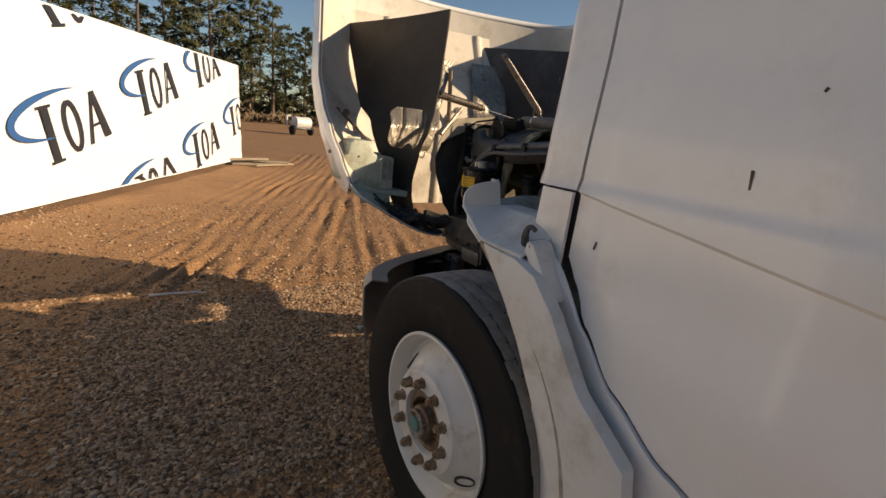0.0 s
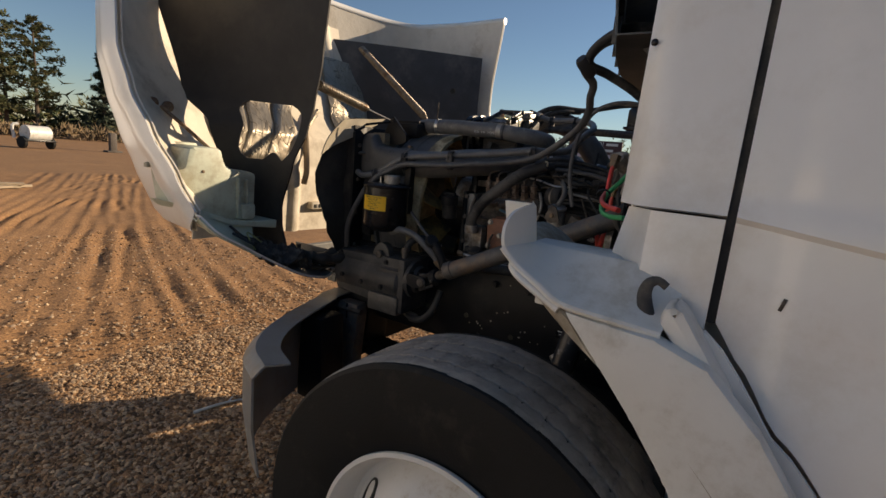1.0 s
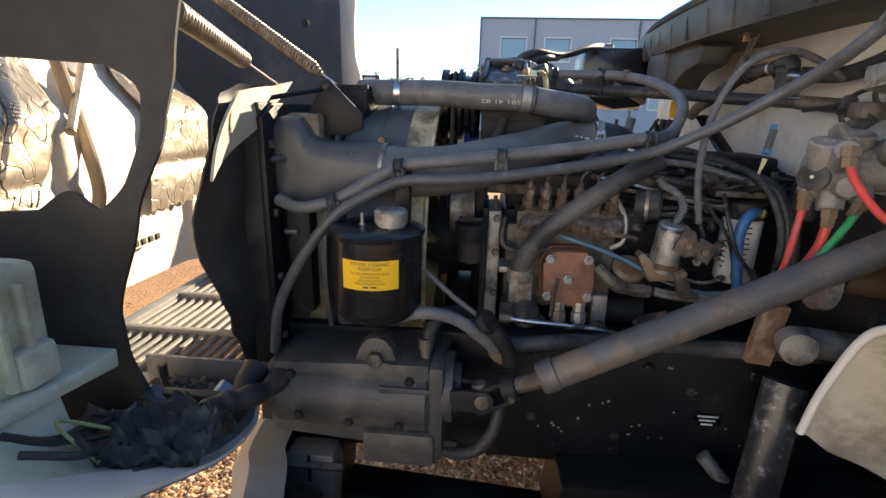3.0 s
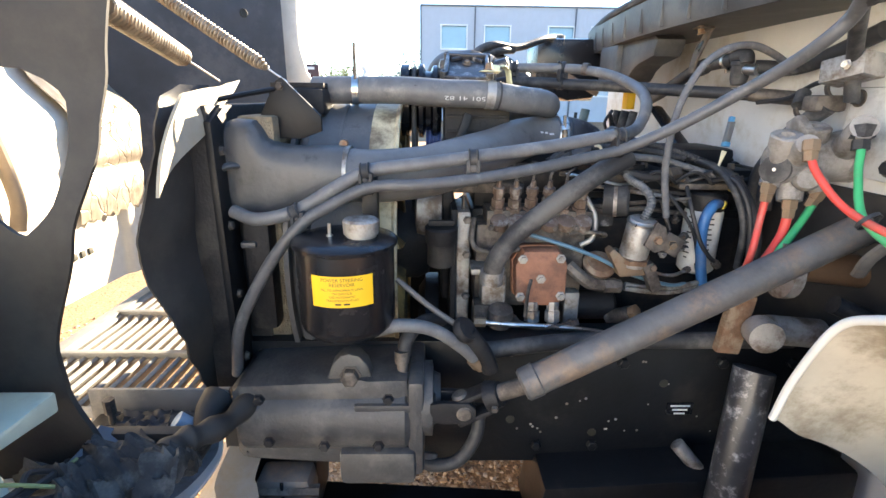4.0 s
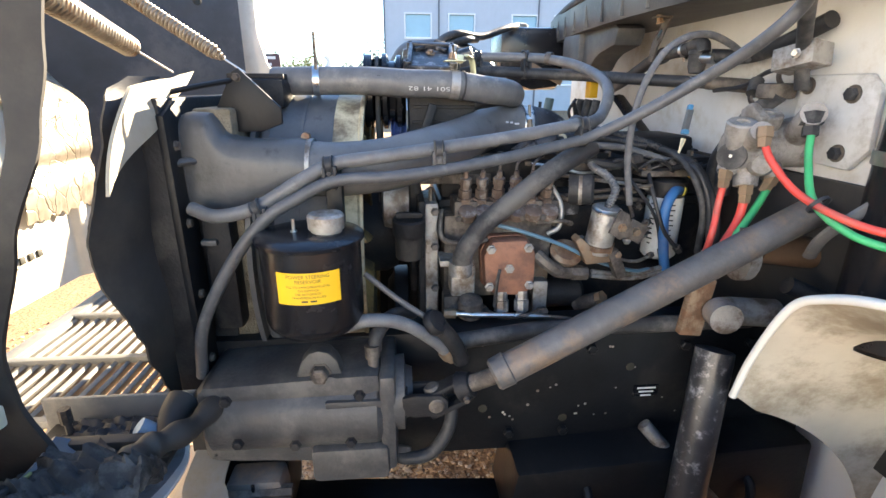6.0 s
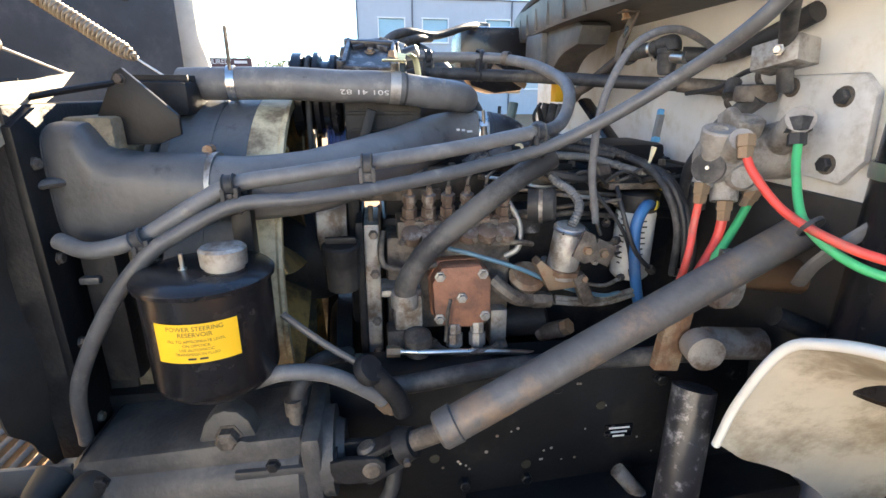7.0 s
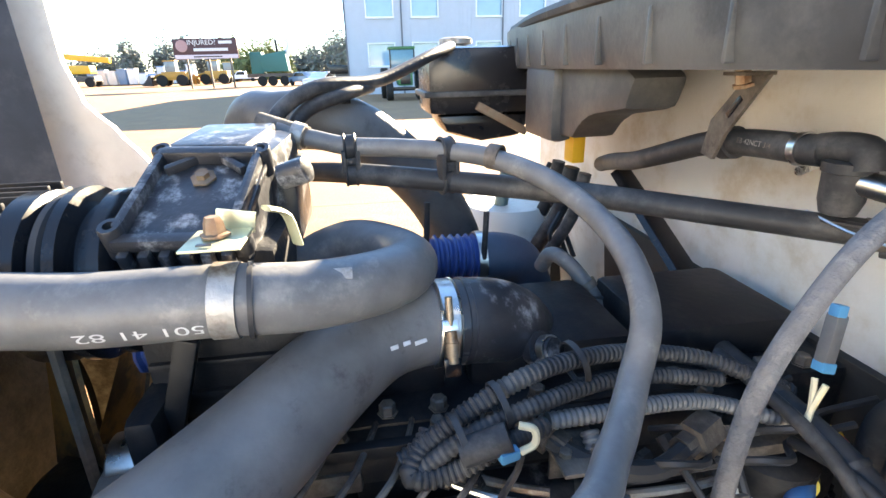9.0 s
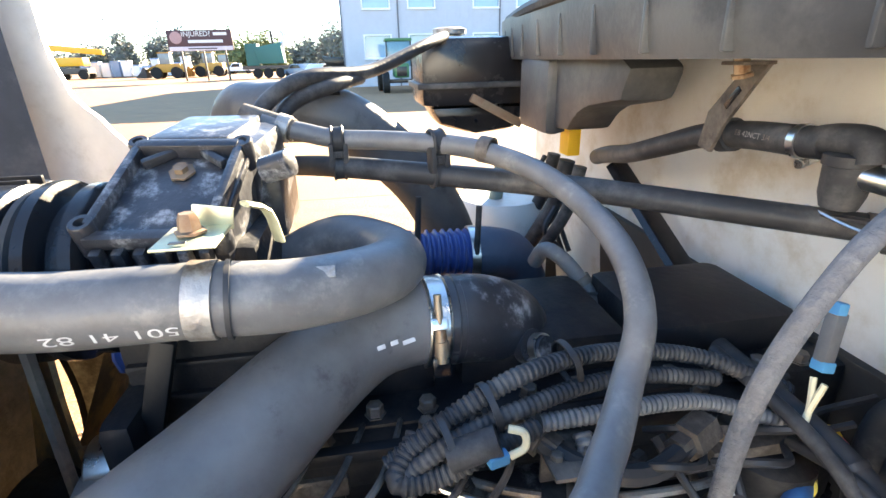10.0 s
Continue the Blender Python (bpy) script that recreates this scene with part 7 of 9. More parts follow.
    # fuel filter
    f = part("fuel_filter", lathe([(1.130, 0.014), (1.133, 0.034), (1.142, 0.042), (1.285, 0.043), (1.29, 0.040)], (-0.075, -0.036, -0.002), (0, 0, 1), 32), M["plastic_white"], TRUCK, "white spin-on fuel filter with print")
    part("filter_head", lathe([(1.29, 0.041), (1.30, 0.045), (1.328, 0.045), (1.333, 0.038)], (-0.075, -0.036, -0.002), (0, 0, 1), 32), M["cast"], f)
    part("filter_arm", box((-0.07, -0.02, 1.345), (0.05, 0.13, 0.015), 0.004), M["dirtym"], f)
    part("bleed_knob", lathe([(0, 0.010), (0.02, 0.010), (0.022, 0.007)], (-0.085, -0.085, 1.335), (-0.4, -0.3, 1), 12), M["yellow"], f)
    for i in range(9):
        for turn in (64, 4):
            q = math.radians(turn)
            part("print_bar", box((-0.075 - 0.0432 * math.cos(q), -0.036 + 0.0432 * math.sin(q), 1.272 - i * 0.0125), (0.001, 0.016 - 0.004 * ((i * 2 + turn // 4) % 3), 0.0035), 0.0003, (0, 0, -turn)), M["ink"], f)
    fh = hose("filter_hose", [(-0.088, -0.066, 1.300), (-0.108, -0.048, 1.308), (-0.128, -0.024, 1.306), (-0.138, -0.006, 1.282), (-0.138, -0.003, 1.245), (-0.137, -0.010, 1.195), (-0.134, -0.024, 1.13), (-0.12, -0.05, 1.06)], 0.0120, "blue", "blue rubber fuel hose", 14)
    part("hose_band", lathe([(-0.007, 0.0122), (-0.007, 0.0160), (0.007, 0.0160), (0.007, 0.0122)], (-0.102, -0.053, 1.306), (-0.65, 0.7, 0.2), 18, close=False), mat("yellow_band", (0.55, 0.44, 0.05), 0.5, var=0.1), fh, "yellow band")
    set_back(1.0)
    # black hoses and looms that drop in front of the firewall
    hose("vent_hose", [(-0.25, -0.14, 1.53), (-0.224, -0.13, 1.506), (-0.174, -0.128, 1.468), (-0.135, -0.128, 1.417), (-0.107, -0.130, 1.373), (-0.101, -0.135, 1.30), (-0.11, -0.14, 1.22)], 0.017, "hoseb", "black hose against the firewall", 14)
    lm = hose("taped_harness", [(0.22, -0.04, 1.381), (0.10, -0.045, 1.386), (-0.018, -0.04, 1.387), (-0.109, -0.04, 1.382), (-0.165, -0.045, 1.367), (-0.205, -0.055, 1.325), (-0.225, -0.07, 1.26), (-0.22, -0.08, 1.16)], 0.0125, "rubber", "black taped loom dropping behind the filter", 12)
    part("side_lead", tube([(0.007, -0.02, 1.397), (-0.117, -0.02, 1.392), (-0.185, -0.03, 1.354), (-0.21, -0.05, 1.28), (-0.20, -0.06, 1.18)], 0.0075, 10, 6), M["hoseb"], lm)
    part("side_lead", tube([(-0.10, -0.03, 1.36), (-0.16, -0.03, 1.375), (-0.20, -0.035, 1.36), (-0.225, -0.05, 1.30), (-0.235, -0.06, 1.20)], 0.006, 10, 6), M["wire"], lm)
    for q in ((-0.06, -0.04, 1.386), (-0.150, -0.042, 1.374), (-0.214, -0.061, 1.300)):
        part("cable_tie", lathe([(-0.003, 0.0135), (-0.003, 0.0150), (0.003, 0.0150), (0.003, 0.0135)], q, (-0.8, -0.1, -0.5), 14, close=False), M["wire"], lm)
    set_back(1.07)
    g = part("regulator", lathe([(1.13, 0.022), (1.135, 0.025), (1.21, 0.025), (1.212, 0.021), (1.22, 0.021)], (-0.09, -0.135, 0), (0, 0, 1), 24), M["blackpaint"], TRUCK, "black and silver cylinder")
    part("silver_band", lathe([(1.135, 0.0256), (1.155, 0.0256)], (-0.09, -0.135, 0), (0, 0, 1), 24, close=False), M["steel"], g)


def brake_valve():
    set_back(1.037)
    G = mat("grimy_aluminium", (0.34, 0.32, 0.30), 0.7, 0.25, var=0.22, scale=22, dirt=(0.17, 0.145, 0.12), dirt_amt=0.42, dirt_scale=16, bump=0.5, bump_scale=110)
    v = part("brake_valve", lathe([(0, 0.030), (0.008, 0.040), (0.05, 0.043), (0.06, 0.038), (0.09, 0.040), (0.10, 0.044), (0.14, 0.050), (0.165, 0.054), (0.17, 0.04)], (-0.30, -0.015, 1.425), (-0.02, -1, 0.12), 28), G, TRUCK, "grimy cast aluminium brake valve with air line ports")
    set_back(1.0)
    plate = [(-0.255, 1.565), (-0.40, 1.565), (-0.425, 1.54), (-0.432, 1.44), (-0.40, 1.40), (-0.30, 1.405), (-0.25, 1.43)]
    pl = part("valve_plate", prism(plate, "y", -0.190, -0.176, 0.006), mat("pale_alu_plate", (0.60, 0.60, 0.59), 0.6, 0.15, var=0.12, scale=14, dirt=(0.38, 0.36, 0.33), dirt_amt=0.3, dirt_scale=9, bump=0.2), v, "pale aluminium mounting plate")
    for x, z in ((-0.377, 1.531), (-0.374, 1.428), (-0.275, 1.545), (-0.285, 1.43)):
        part("plate_bolt", bolt((x, -0.176, z), (0, 1, 0), 0.012, 0.010), M["hoseb"], pl)
        part("plate_washer", lathe([(0, 0.016), (0.002, 0.016), (0.0025, 0.012)], (x, -0.176, z), (0, 1, 0), 20), M["dirtym"], pl)
    set_back(1.037)
    for p, k in (((-0.327, -0.017, 1.479), 0), ((-0.312, -0.075, 1.493), 1)):
        part("port", lathe([(-0.075, 0.020), (-0.03, 0.021), (-0.022, 0.026), (0.0, 0.027), (0.003, 0.024), (0.003, 0.0115), (-0.012, 0.0105), (-0.012, 0.0)], p, (-0.30, 0.12, 0.95), 24), G, v)
    part("port_web", box((-0.315, -0.047, 1.462), (0.035, 0.05, 0.04), 0.010, (0, -15, 12)), G, v)
    part("port_ear", prism([(-0.335, 1.49), (-0.30, 1.515), (-0.275, 1.50), (-0.285, 1.46), (-0.33, 1.455)], "y", -0.062, -0.045, 0.004), G, v)
    part("side_port", lathe([(-0.06, 0.020), (-0.012, 0.022), (-0.010, 0.026), (0.0, 0.026), (0.001, 0.016), (0.002, 0.008)], (-0.325, -0.008, 1.418), (-0.55, 0.75, 0.1), 24), M["hoseb"], v)
    part("port_screw", lathe([(0, 0.0035), (0.002, 0.003)], (-0.326, -0.0065, 1.418), (-0.55, 0.75, 0.1), 12), M["steel"], v)
    for a, b, r in (((-0.30, -0.03, 1.42), (-0.312, -0.012, 1.385), 0.020), ((-0.30, -0.06, 1.41), (-0.318, -0.054, 1.358), 0.025), ((-0.305, -0.10, 1.41), (-0.318, -0.106, 1.375), 0.022), ((-0.31, -0.05, 1.43), (-0.372, -0.024, 1.468), 0.022), ((-0.32, -0.13, 1.45), (-0.405, -0.085, 1.50), 0.024)):
        part("branch", tube([a, b], lambda u, r=r: r * (1 - 0.15 * u), 16, 4), G, v)
    part("boss", lathe([(-0.02, 0.026), (0.004, 0.024), (0.012, 0.018)], (-0.338, -0.062, 1.405), (-0.9, 0.4, 0), 18), G, v)
    for a in range(3):
        part("cone_rib", box((-0.345, -0.135 - 0.02 * a, 1.455), (0.03, 0.007, 0.075), 0.003), G, v)
    for p, d in (((-0.314, -0.011, 1.392), (0, 0, -1)), ((-0.320, -0.054, 1.362), (-0.1, 0, -1)), ((-0.320, -0.108, 1.38), (0.2, 0.3, -1)), ((-0.380, -0.022, 1.475), (-0.3, 0.1, -1))):
        part("fitting", lathe([(0, 0.014), (0.018, 0.014), (0.019, 0.012), (0.036, 0.011)], p, d, 6), M["brass"], v)
    part("fitting", lathe([(0, 0.019), (0.02, 0.019), (0.022, 0.013), (0.04, 0.013)], (-0.395, -0.09, 1.50), (-0.3, 0.1, -1), 6), M["hoseb"], v)
    set_back(1.0)
    hose("red_air_line", [(-0.358, -0.043, 1.447), (-0.380, -0.045, 1.418), (-0.435, -0.056, 1.373), (-0.51, -0.065, 1.35), (-0.57, -0.09, 1.338), (-0.64, -0.14, 1.335)], 0.0066, "red", "red air brake line", 14)
    hose("green_air_line", [(-0.375, -0.114, 1.473), (-0.405, -0.096, 1.418), (-0.47, -0.065, 1.36), (-0.54, -0.075, 1.325), (-0.60, -0.11, 1.315), (-0.66, -0.16, 1.32)], 0.0064, "green", "green air brake line", 14)
    part("line_tie", lathe([(-0.003, 0.017), (-0.003, 0.019), (0.003, 0.019), (0.003, 0.017)], (-0.485, -0.06, 1.36), (-0.7, -0.2, -0.5), 14, close=False), M["wire"], TRUCK)
    hose("red_air_line", [(-0.281, -0.034, 1.355), (-0.283, -0.030, 1.31), (-0.305, -0.012, 1.25), (-0.28, -0.015, 1.17)], 0.0068, "red", "red air brake line", 12)
    hose("red_air_line", [(-0.290, -0.079, 1.322), (-0.295, -0.07, 1.28), (-0.31, -0.035, 1.23), (-0.285, -0.02, 1.16)], 0.0088, "red", "red air brake line", 12)
    hose("green_air_line", [(-0.283, -0.130, 1.345), (-0.300, -0.10, 1.31), (-0.315, -0.06, 1.26), (-0.29, -0.035, 1.19)], 0.0076, "green", "green air brake line", 12)
    # bracket cluster and cable ties above
    set_back(1.037)
    b = part("cast_bracket", box((-0.27, -0.115, 1.535), (0.04, 0.06, 0.03), 0.008), M["dirtym"], v)
    for p, r in (((-0.235, -0.11, 1.525), 0.016), ((-0.26, -0.15, 1.565), 0.022)):
        part("strap_ring", lathe([(-0.006, r), (-0.006, r + 0.005), (0.006, r + 0.005), (0.006, r)], p, (-1, 0.3, 0.2), 22, close=False), M["dirtym"], b)
    part("hose_stub", tube([(-0.225, -0.105, 1.555), (-0.24, -0.09, 1.53)], 0.013, 12, 2), M["hoseb"], b)
    ab = part("junction_block", box((-0.335, -0.098, 1.592), (0.075, 0.050, 0.040), 0.003, (8, 12, 14)), M["alu"], TRUCK, "square aluminium junction block")
    part("block_bolt", bolt((-0.352, -0.072, 1.598), (-0.3, 1, 0.1), 0.007, 0.005), M["steel"], ab)
    set_back(1.0)
    hose("upright_hose", [(-0.30, -0.14, 1.54), (-0.31, -0.12, 1.60), (-0.36, -0.07, 1.65), (-0.43, -0.01, 1.685), (-0.495, 0.025, 1.70), (-0.53, 0.0, 1.735), (-0.58, -0.08, 1.76), (-0.64, -0.18, 1.74)], 0.0125, "hoseb", "black hose arching over the engine bay", 12)
    part("tape_wrap", lathe([(-0.03, 0.014), (-0.02, 0.018), (0.02, 0.018), (0.03, 0.014)], (-0.498, 0.032, 1.692), (-0.6, 0.3, 0.5), 12), M["wire"], TRUCK, "black tape wrapped round two hoses")
    # air dryer canister behind the fender
    k = V(-0.525, -0.205, 0)
    d = part("air_canister", lathe([(1.12, 0.070), (1.13, 0.078), (1.42, 0.078), (1.525, 0.077), (1.535, 0.070), (1.54, 0.05), (1.545, 0.0)], k, (0, 0, 1), 40), M["blackpaint"], TRUCK, "black air canister with a steel band")
    part("canister_band", lathe([(1.425, 0.0785), (1.425, 0.082), (1.447, 0.082), (1.447, 0.0785)], k, (0, 0, 1), 44, close=False), M["steel"], d)
    part("canister_label", sheet(lambda u, w: (k.x - 0.0788 * math.cos(0.25 + 0.62 * u), k.y + 0.0788 * math.sin(0.25 + 0.62 * u), 1.450 + 0.078 * w), 10, 2, -0.0008), M["inkw"], d, "blank white label")
    part("canister_bracket", tube([(-0.605, -0.19, 1.432), (-0.635, -0.195, 1.40), (-0.665, -0.20, 1.405), (-0.69, -0.215, 1.44)], 0.006, 8, 4), M["steel"], d)
    part("canister_pipe", tube([(-0.668, -0.205, 1.398), (-0.69, -0.215, 1.428), (-0.74, -0.245, 1.465), (-0.82, -0.29, 1.50)], 0.013, 12, 4), M["shaft"], d, "bent steel pipe")
    part("canister_strut", tube([(-0.598, -0.165, 1.43), (-0.60, -0.165, 1.33), (-0.595, -0.17, 1.22)], 0.006, 8, 2), M["steel"], d)
    part("canister_fitting", lathe([(0, 0.02), (0.03, 0.02), (0.032, 0.014), (0.06, 0.014)], (-0.54, -0.23, 1.54), (0, 0, 1), 8), M["dirtym"], d)
    # brown pipe and lever under the shaft
    bp = part("clutch_tube", tube([(-0.33, -0.10, 1.235), (-0.36, -0.24, 1.225), (-0.40, -0.34, 1.22)], 0.032, 18, 3), mat("brown_tube", (0.12, 0.07, 0.04), 0.6, 0.2, var=0.3), TRUCK, "brown steel tube")
    part("tube_plate", lathe([(0, 0.055), (0.02, 0.055), (0.022, 0.04)], (-0.325, -0.08, 1.22), (0.1, 1, 0), 20), M["alu"], bp)
    part("lever", tube([(-0.43, -0.12, 1.25), (-0.47, -0.10, 1.30), (-0.50, -0.14, 1.36), (-0.53, -0.20, 1.42)], 0.011, 8, 4, flat=0.6), M["shaft"], TRUCK)
    part("lower_tube", tube([(-0.42, -0.10, 1.19), (-0.44, -0.20, 1.15), (-0.47, -0.32, 1.10)], 0.017, 12, 3), M["cast"], TRUCK)
    # engine mount bracket on the rail
    mb = part("engine_mount", box((-0.315, 0.0, 1.10), (0.02, 0.05, 0.13), 0.004, (6, 0, 0)), M["rust"], TRUCK, "rusty engine mount bracket")
    part("mount_bush", lathe([(-0.02, 0.02), (-0.02, 0.032), (0.02, 0.032), (0.02, 0.02)], (-0.36, -0.03, 1.10), (-1, 0.2, 0), 22), M["alu"], mb)
    part("mount_arm", tube([(-0.34, -0.05, 1.10), (-0.34, -0.16, 1.09)], 0.03, 14, 2), M["alu"], mb)
    sa = part("shock_absorber", tube([(-0.36, -0.03, 1.02), (-0.40, 0.0, 0.85), (-0.44, 0.03, 0.62)], 0.038, 18, 4), M["chipped"], TRUCK, "scuffed black shock absorber")
    part("link_rod", tube([(-0.31, 0.07, 0.80), (-0.36, -0.02, 0.70), (-0.42, -0.12, 0.60)], 0.016, 10, 3), M["alu"], TRUCK)
    rng = random.Random(9)
    for i in range(26):
        y, z = rng.uniform(-0.15, 0.45), rng.uniform(0.80, 1.00)
        part("rail_speck", lathe([(0, 0.0022 + 0.002 * rng.random()), (0.0012, 0.001)], (-0.2702, y, z), (-1, 0, 0), 8), M["alu"], TRUCK)
    part("rail_patch", box((-0.2725, 0.055, 0.865), (0.003, 0.06, 0.03), 0.0005), M["blackpaint"], TRUCK)
    for i in range(3):
        part("rail_print", box((-0.2745, 0.055, 0.873 - i * 0.010), (0.001, 0.045 - i * 0.01, 0.004), 0.0002), M["inkw"], TRUCK)
    # rail holes are black discs with the inner dark painted
    for y, z in ((0.442, 0.836), (0.25, 0.80), (0.62, 0.83), (-0.10, 0.86), (0.10, 0.93)):
        part("rail_hole", lathe([(0, 0.010), (0.0015, 0.010), (0.002, 0.008)], (-0.2702, y, z), (-1, 0, 0), 16), M["ink"], TRUCK)
    hose("rail_hose", [(-0.285, 0.52, 1.02), (-0.285, 0.30, 1.045), (-0.285, 0.10, 1.045), (-0.29, -0.15, 1.05)], 0.018, "hoseb", "black hose along the frame rail", 12)


def clutter():
    """Small hard lines, clips, nuts and brackets on the engine's side."""
    rnd = random.Random(21)
    blk = part("side_cover", box((0.02, 0.20, 1.26), (0.10, 0.42, 0.20), 0.012), M["block"], TRUCK, "black engine side cover")
    for i in range(9):
        y = -0.02 + i * 0.047
        part("cover_bolt", bolt((-0.031, y, 1.345), (-1, 0, 0.2), 0.007, 0.007), M["dirtym"], blk)
        part("cover_bolt", bolt((-0.031, y + 0.015, 1.175), (-1, 0, 0), 0.007, 0.007), M["dirtym"], blk)
    lines = [
        ("alu", 0.0045, [(-0.06, 0.30, 1.335), (-0.10, 0.24, 1.345), (-0.11, 0.16, 1.335), (-0.10, 0.06, 1.32), (-0.07, 0.0, 1.30)]),
        ("dirtym", 0.0055, [(-0.05, 0.28, 1.30), (-0.12, 0.22, 1.29), (-0.13, 0.14, 1.30), (-0.10, 0.06, 1.285), (-0.06, -0.02, 1.27)]),
        ("steel", 0.0035, [(-0.10, 0.33, 1.375), (-0.13, 0.27, 1.37), (-0.13, 0.20, 1.355), (-0.09, 0.12, 1.36)]),
        ("dirtym", 0.005, [(-0.06, 0.24, 1.22), (-0.13, 0.22, 1.235), (-0.16, 0.25, 1.25), (-0.15, 0.31, 1.245)]),
        ("brass", 0.005, [(-0.09, 0.14, 1.24), (-0.14, 0.12, 1.25), (-0.15, 0.06, 1.235), (-0.11, 0.02, 1.23)]),
        ("wire", 0.004, [(-0.08, 0.10, 1.37), (-0.13, 0.08, 1.33), (-0.14, 0.02, 1.25), (-0.12, -0.02, 1.15)]),
        ("wire", 0.005, [(-0.07, 0.02, 1.36), (-0.13, 0.03, 1.31), (-0.15, 0.0, 1.22), (-0.13, -0.06, 1.16)]),
        ("alu", 0.004, [(-0.10, 0.20, 1.16), (-0.17, 0.15, 1.17), (-0.18, 0.08, 1.155), (-0.15, 0.02, 1.16)]),
        ("hoseb", 0.010, [(-0.06, 0.24, 1.40), (-0.11, 0.20, 1.385), (-0.12, 0.13, 1.37), (-0.08, 0.05, 1.375)]),
        ("dirtym", 0.006, [(-0.16, 0.44, 1.04), (-0.22, 0.40, 1.045), (-0.23, 0.34, 1.05), (-0.20, 0.29, 1.045)]),
    ]
    for mt, r, pts in lines:
        q = part("hard_line", tube(pts, r, 8, 6), M[mt], TRUCK)
        for k in (0, -1):
            d = Vector(pts[1]) - Vector(pts[0]) if k == 0 else Vector(pts[-2]) - Vector(pts[-1])
            part("line_nut", lathe([(0, r * 1.9), (r * 3.5, r * 1.9), (r * 3.6, r * 1.3), (r * 5, r * 1.25)], pts[k], d, 6), M["dirtym"], q)
    # linkage arm with a square end, and a threaded sensor
    la = part("throttle_lever", prism([(0.145, 1.29), (0.165, 1.30), (0.185, 1.25), (0.16, 1.235), (0.13, 1.245)], "x", -0.262, -0.256, 0.001), M["dirtym"], TRUCK, "grimy throttle lever")
    part("lever_bolt", bolt((-0.262, 0.158, 1.262), (-1, 0, 0), 0.008, 0.007), M["brass"], la)
    sq = part("square_bracket", prism([(0.085, 1.205), (0.125, 1.225), (0.108, 1.265), (0.068, 1.245)], "x", -0.205, -0.200, 0.001), M["dirtym"], TRUCK, "square bracket plate")
    part("bracket_nut", bolt((-0.205, 0.097, 1.235), (-1, 0, 0), 0.009, 0.008), M["brass"], sq)
    fc = part("fuel_pump_cover", lathe([(0, 0.036), (0.02, 0.038), (0.05, 0.036), (0.056, 0.030)], (-0.11, 0.225, 1.315), (-0.35, -0.9, 0.05), 22), M["hoseb"], TRUCK, "black round pump cover")
    part("cover_band", lathe([(0.022, 0.0385), (0.030, 0.0385)], (-0.11, 0.225, 1.315), (-0.35, -0.9, 0.05), 22, close=False), M["alu"], fc)
    for i in range(16):
        y, z = rnd.uniform(0.0, 0.30), rnd.uniform(1.17, 1.36)
        part("small_fitting", lathe([(0, 0.010), (0.008, 0.010), (0.009, 0.007), (0.018, 0.007), (0.019, 0.0045), (0.028, 0.004)], (-0.035 - rnd.uniform(0, 0.06), y, z), (rnd.uniform(-1, -0.3), rnd.uniform(-0.6, 0.6), rnd.uniform(-0.2, 1)), 6), M[("dirtym", "brass", "alu", "cast")[i % 4]], blk)
    # bolts on the pump's flanges and on the frame
    for y, z in ((0.545, 1.28), (0.545, 1.20), (0.545, 1.10), (0.545, 1.03)):
        part("flange_bolt", bolt((-0.171, y, z), (-1, 0, 0), 0.008, 0.008), M["dirtym"], TRUCK)
    for i in range(5):
        part("pump_bolt", bolt((-0.166, 0.30 + 0.048 * i, 1.262), (-1, 0, 0), 0.0065, 0.006), M["dirtym"], TRUCK)
    for y, z in ((0.72, 0.92), (0.82, 0.92), (0.92, 0.93), (0.70, 1.02), (0.93, 1.02)):
        part("gear_bolt", bolt((-0.457, y, z), (-1, 0, 0), 0.009, 0.008), M["cast"], TRUCK)
    for y in (0.33, 0.20, -0.02, -0.18):
        part("rail_bolt", bolt((-0.271, y, 0.985), (-1, 0, 0), 0.012, 0.012), M["frame"], TRUCK)
        part("rail_bolt", bolt((-0.271, y + 0.05, 0.77), (-1, 0, 0), 0.012, 0.012), M["frame"], TRUCK)


for build in (reservoir, steering, radiator, charge_air, radiator_hose):
    build()
    set_back(1.0)
twin_hoses(compressor())
for build in (injection_pump, engine, exhaust_side, firewall_parts, brake_valve):
    build()
    set_back(1.0)
clutter()
set_back(1.0)


# ---- the yard ----
def gravel_material():
    m = bpy.data.materials.new("gravel_stones")
    m.use_nodes = True
    n, l = m.node_tree.nodes, m.node_tree.links
    b = n["Principled BSDF"]
    b.inputs["Roughness"].default_value = 0.9
    g = n.new("ShaderNodeNewGeometry")
    r = n.new("ShaderNodeValToRGB")
    e = r.color_ramp.elements
    e[0].position, e[0].color = 0.0, (0.09, 0.052, 0.028, 1)
    e[1].position, e[1].color = 1.0, (0.58, 0.41, 0.25, 1)
    for p, c in ((0.3, (0.26, 0.15, 0.08, 1)), (0.55, (0.40, 0.24, 0.125, 1)), (0.75, (0.38, 0.275, 0.19, 1))):
        x = e.new(p)
        x.color = c
    l.new(g.outputs["Random Per Island"], r.inputs[0])
    l.new(r.outputs[0], b.inputs["Base Color"])
    return m


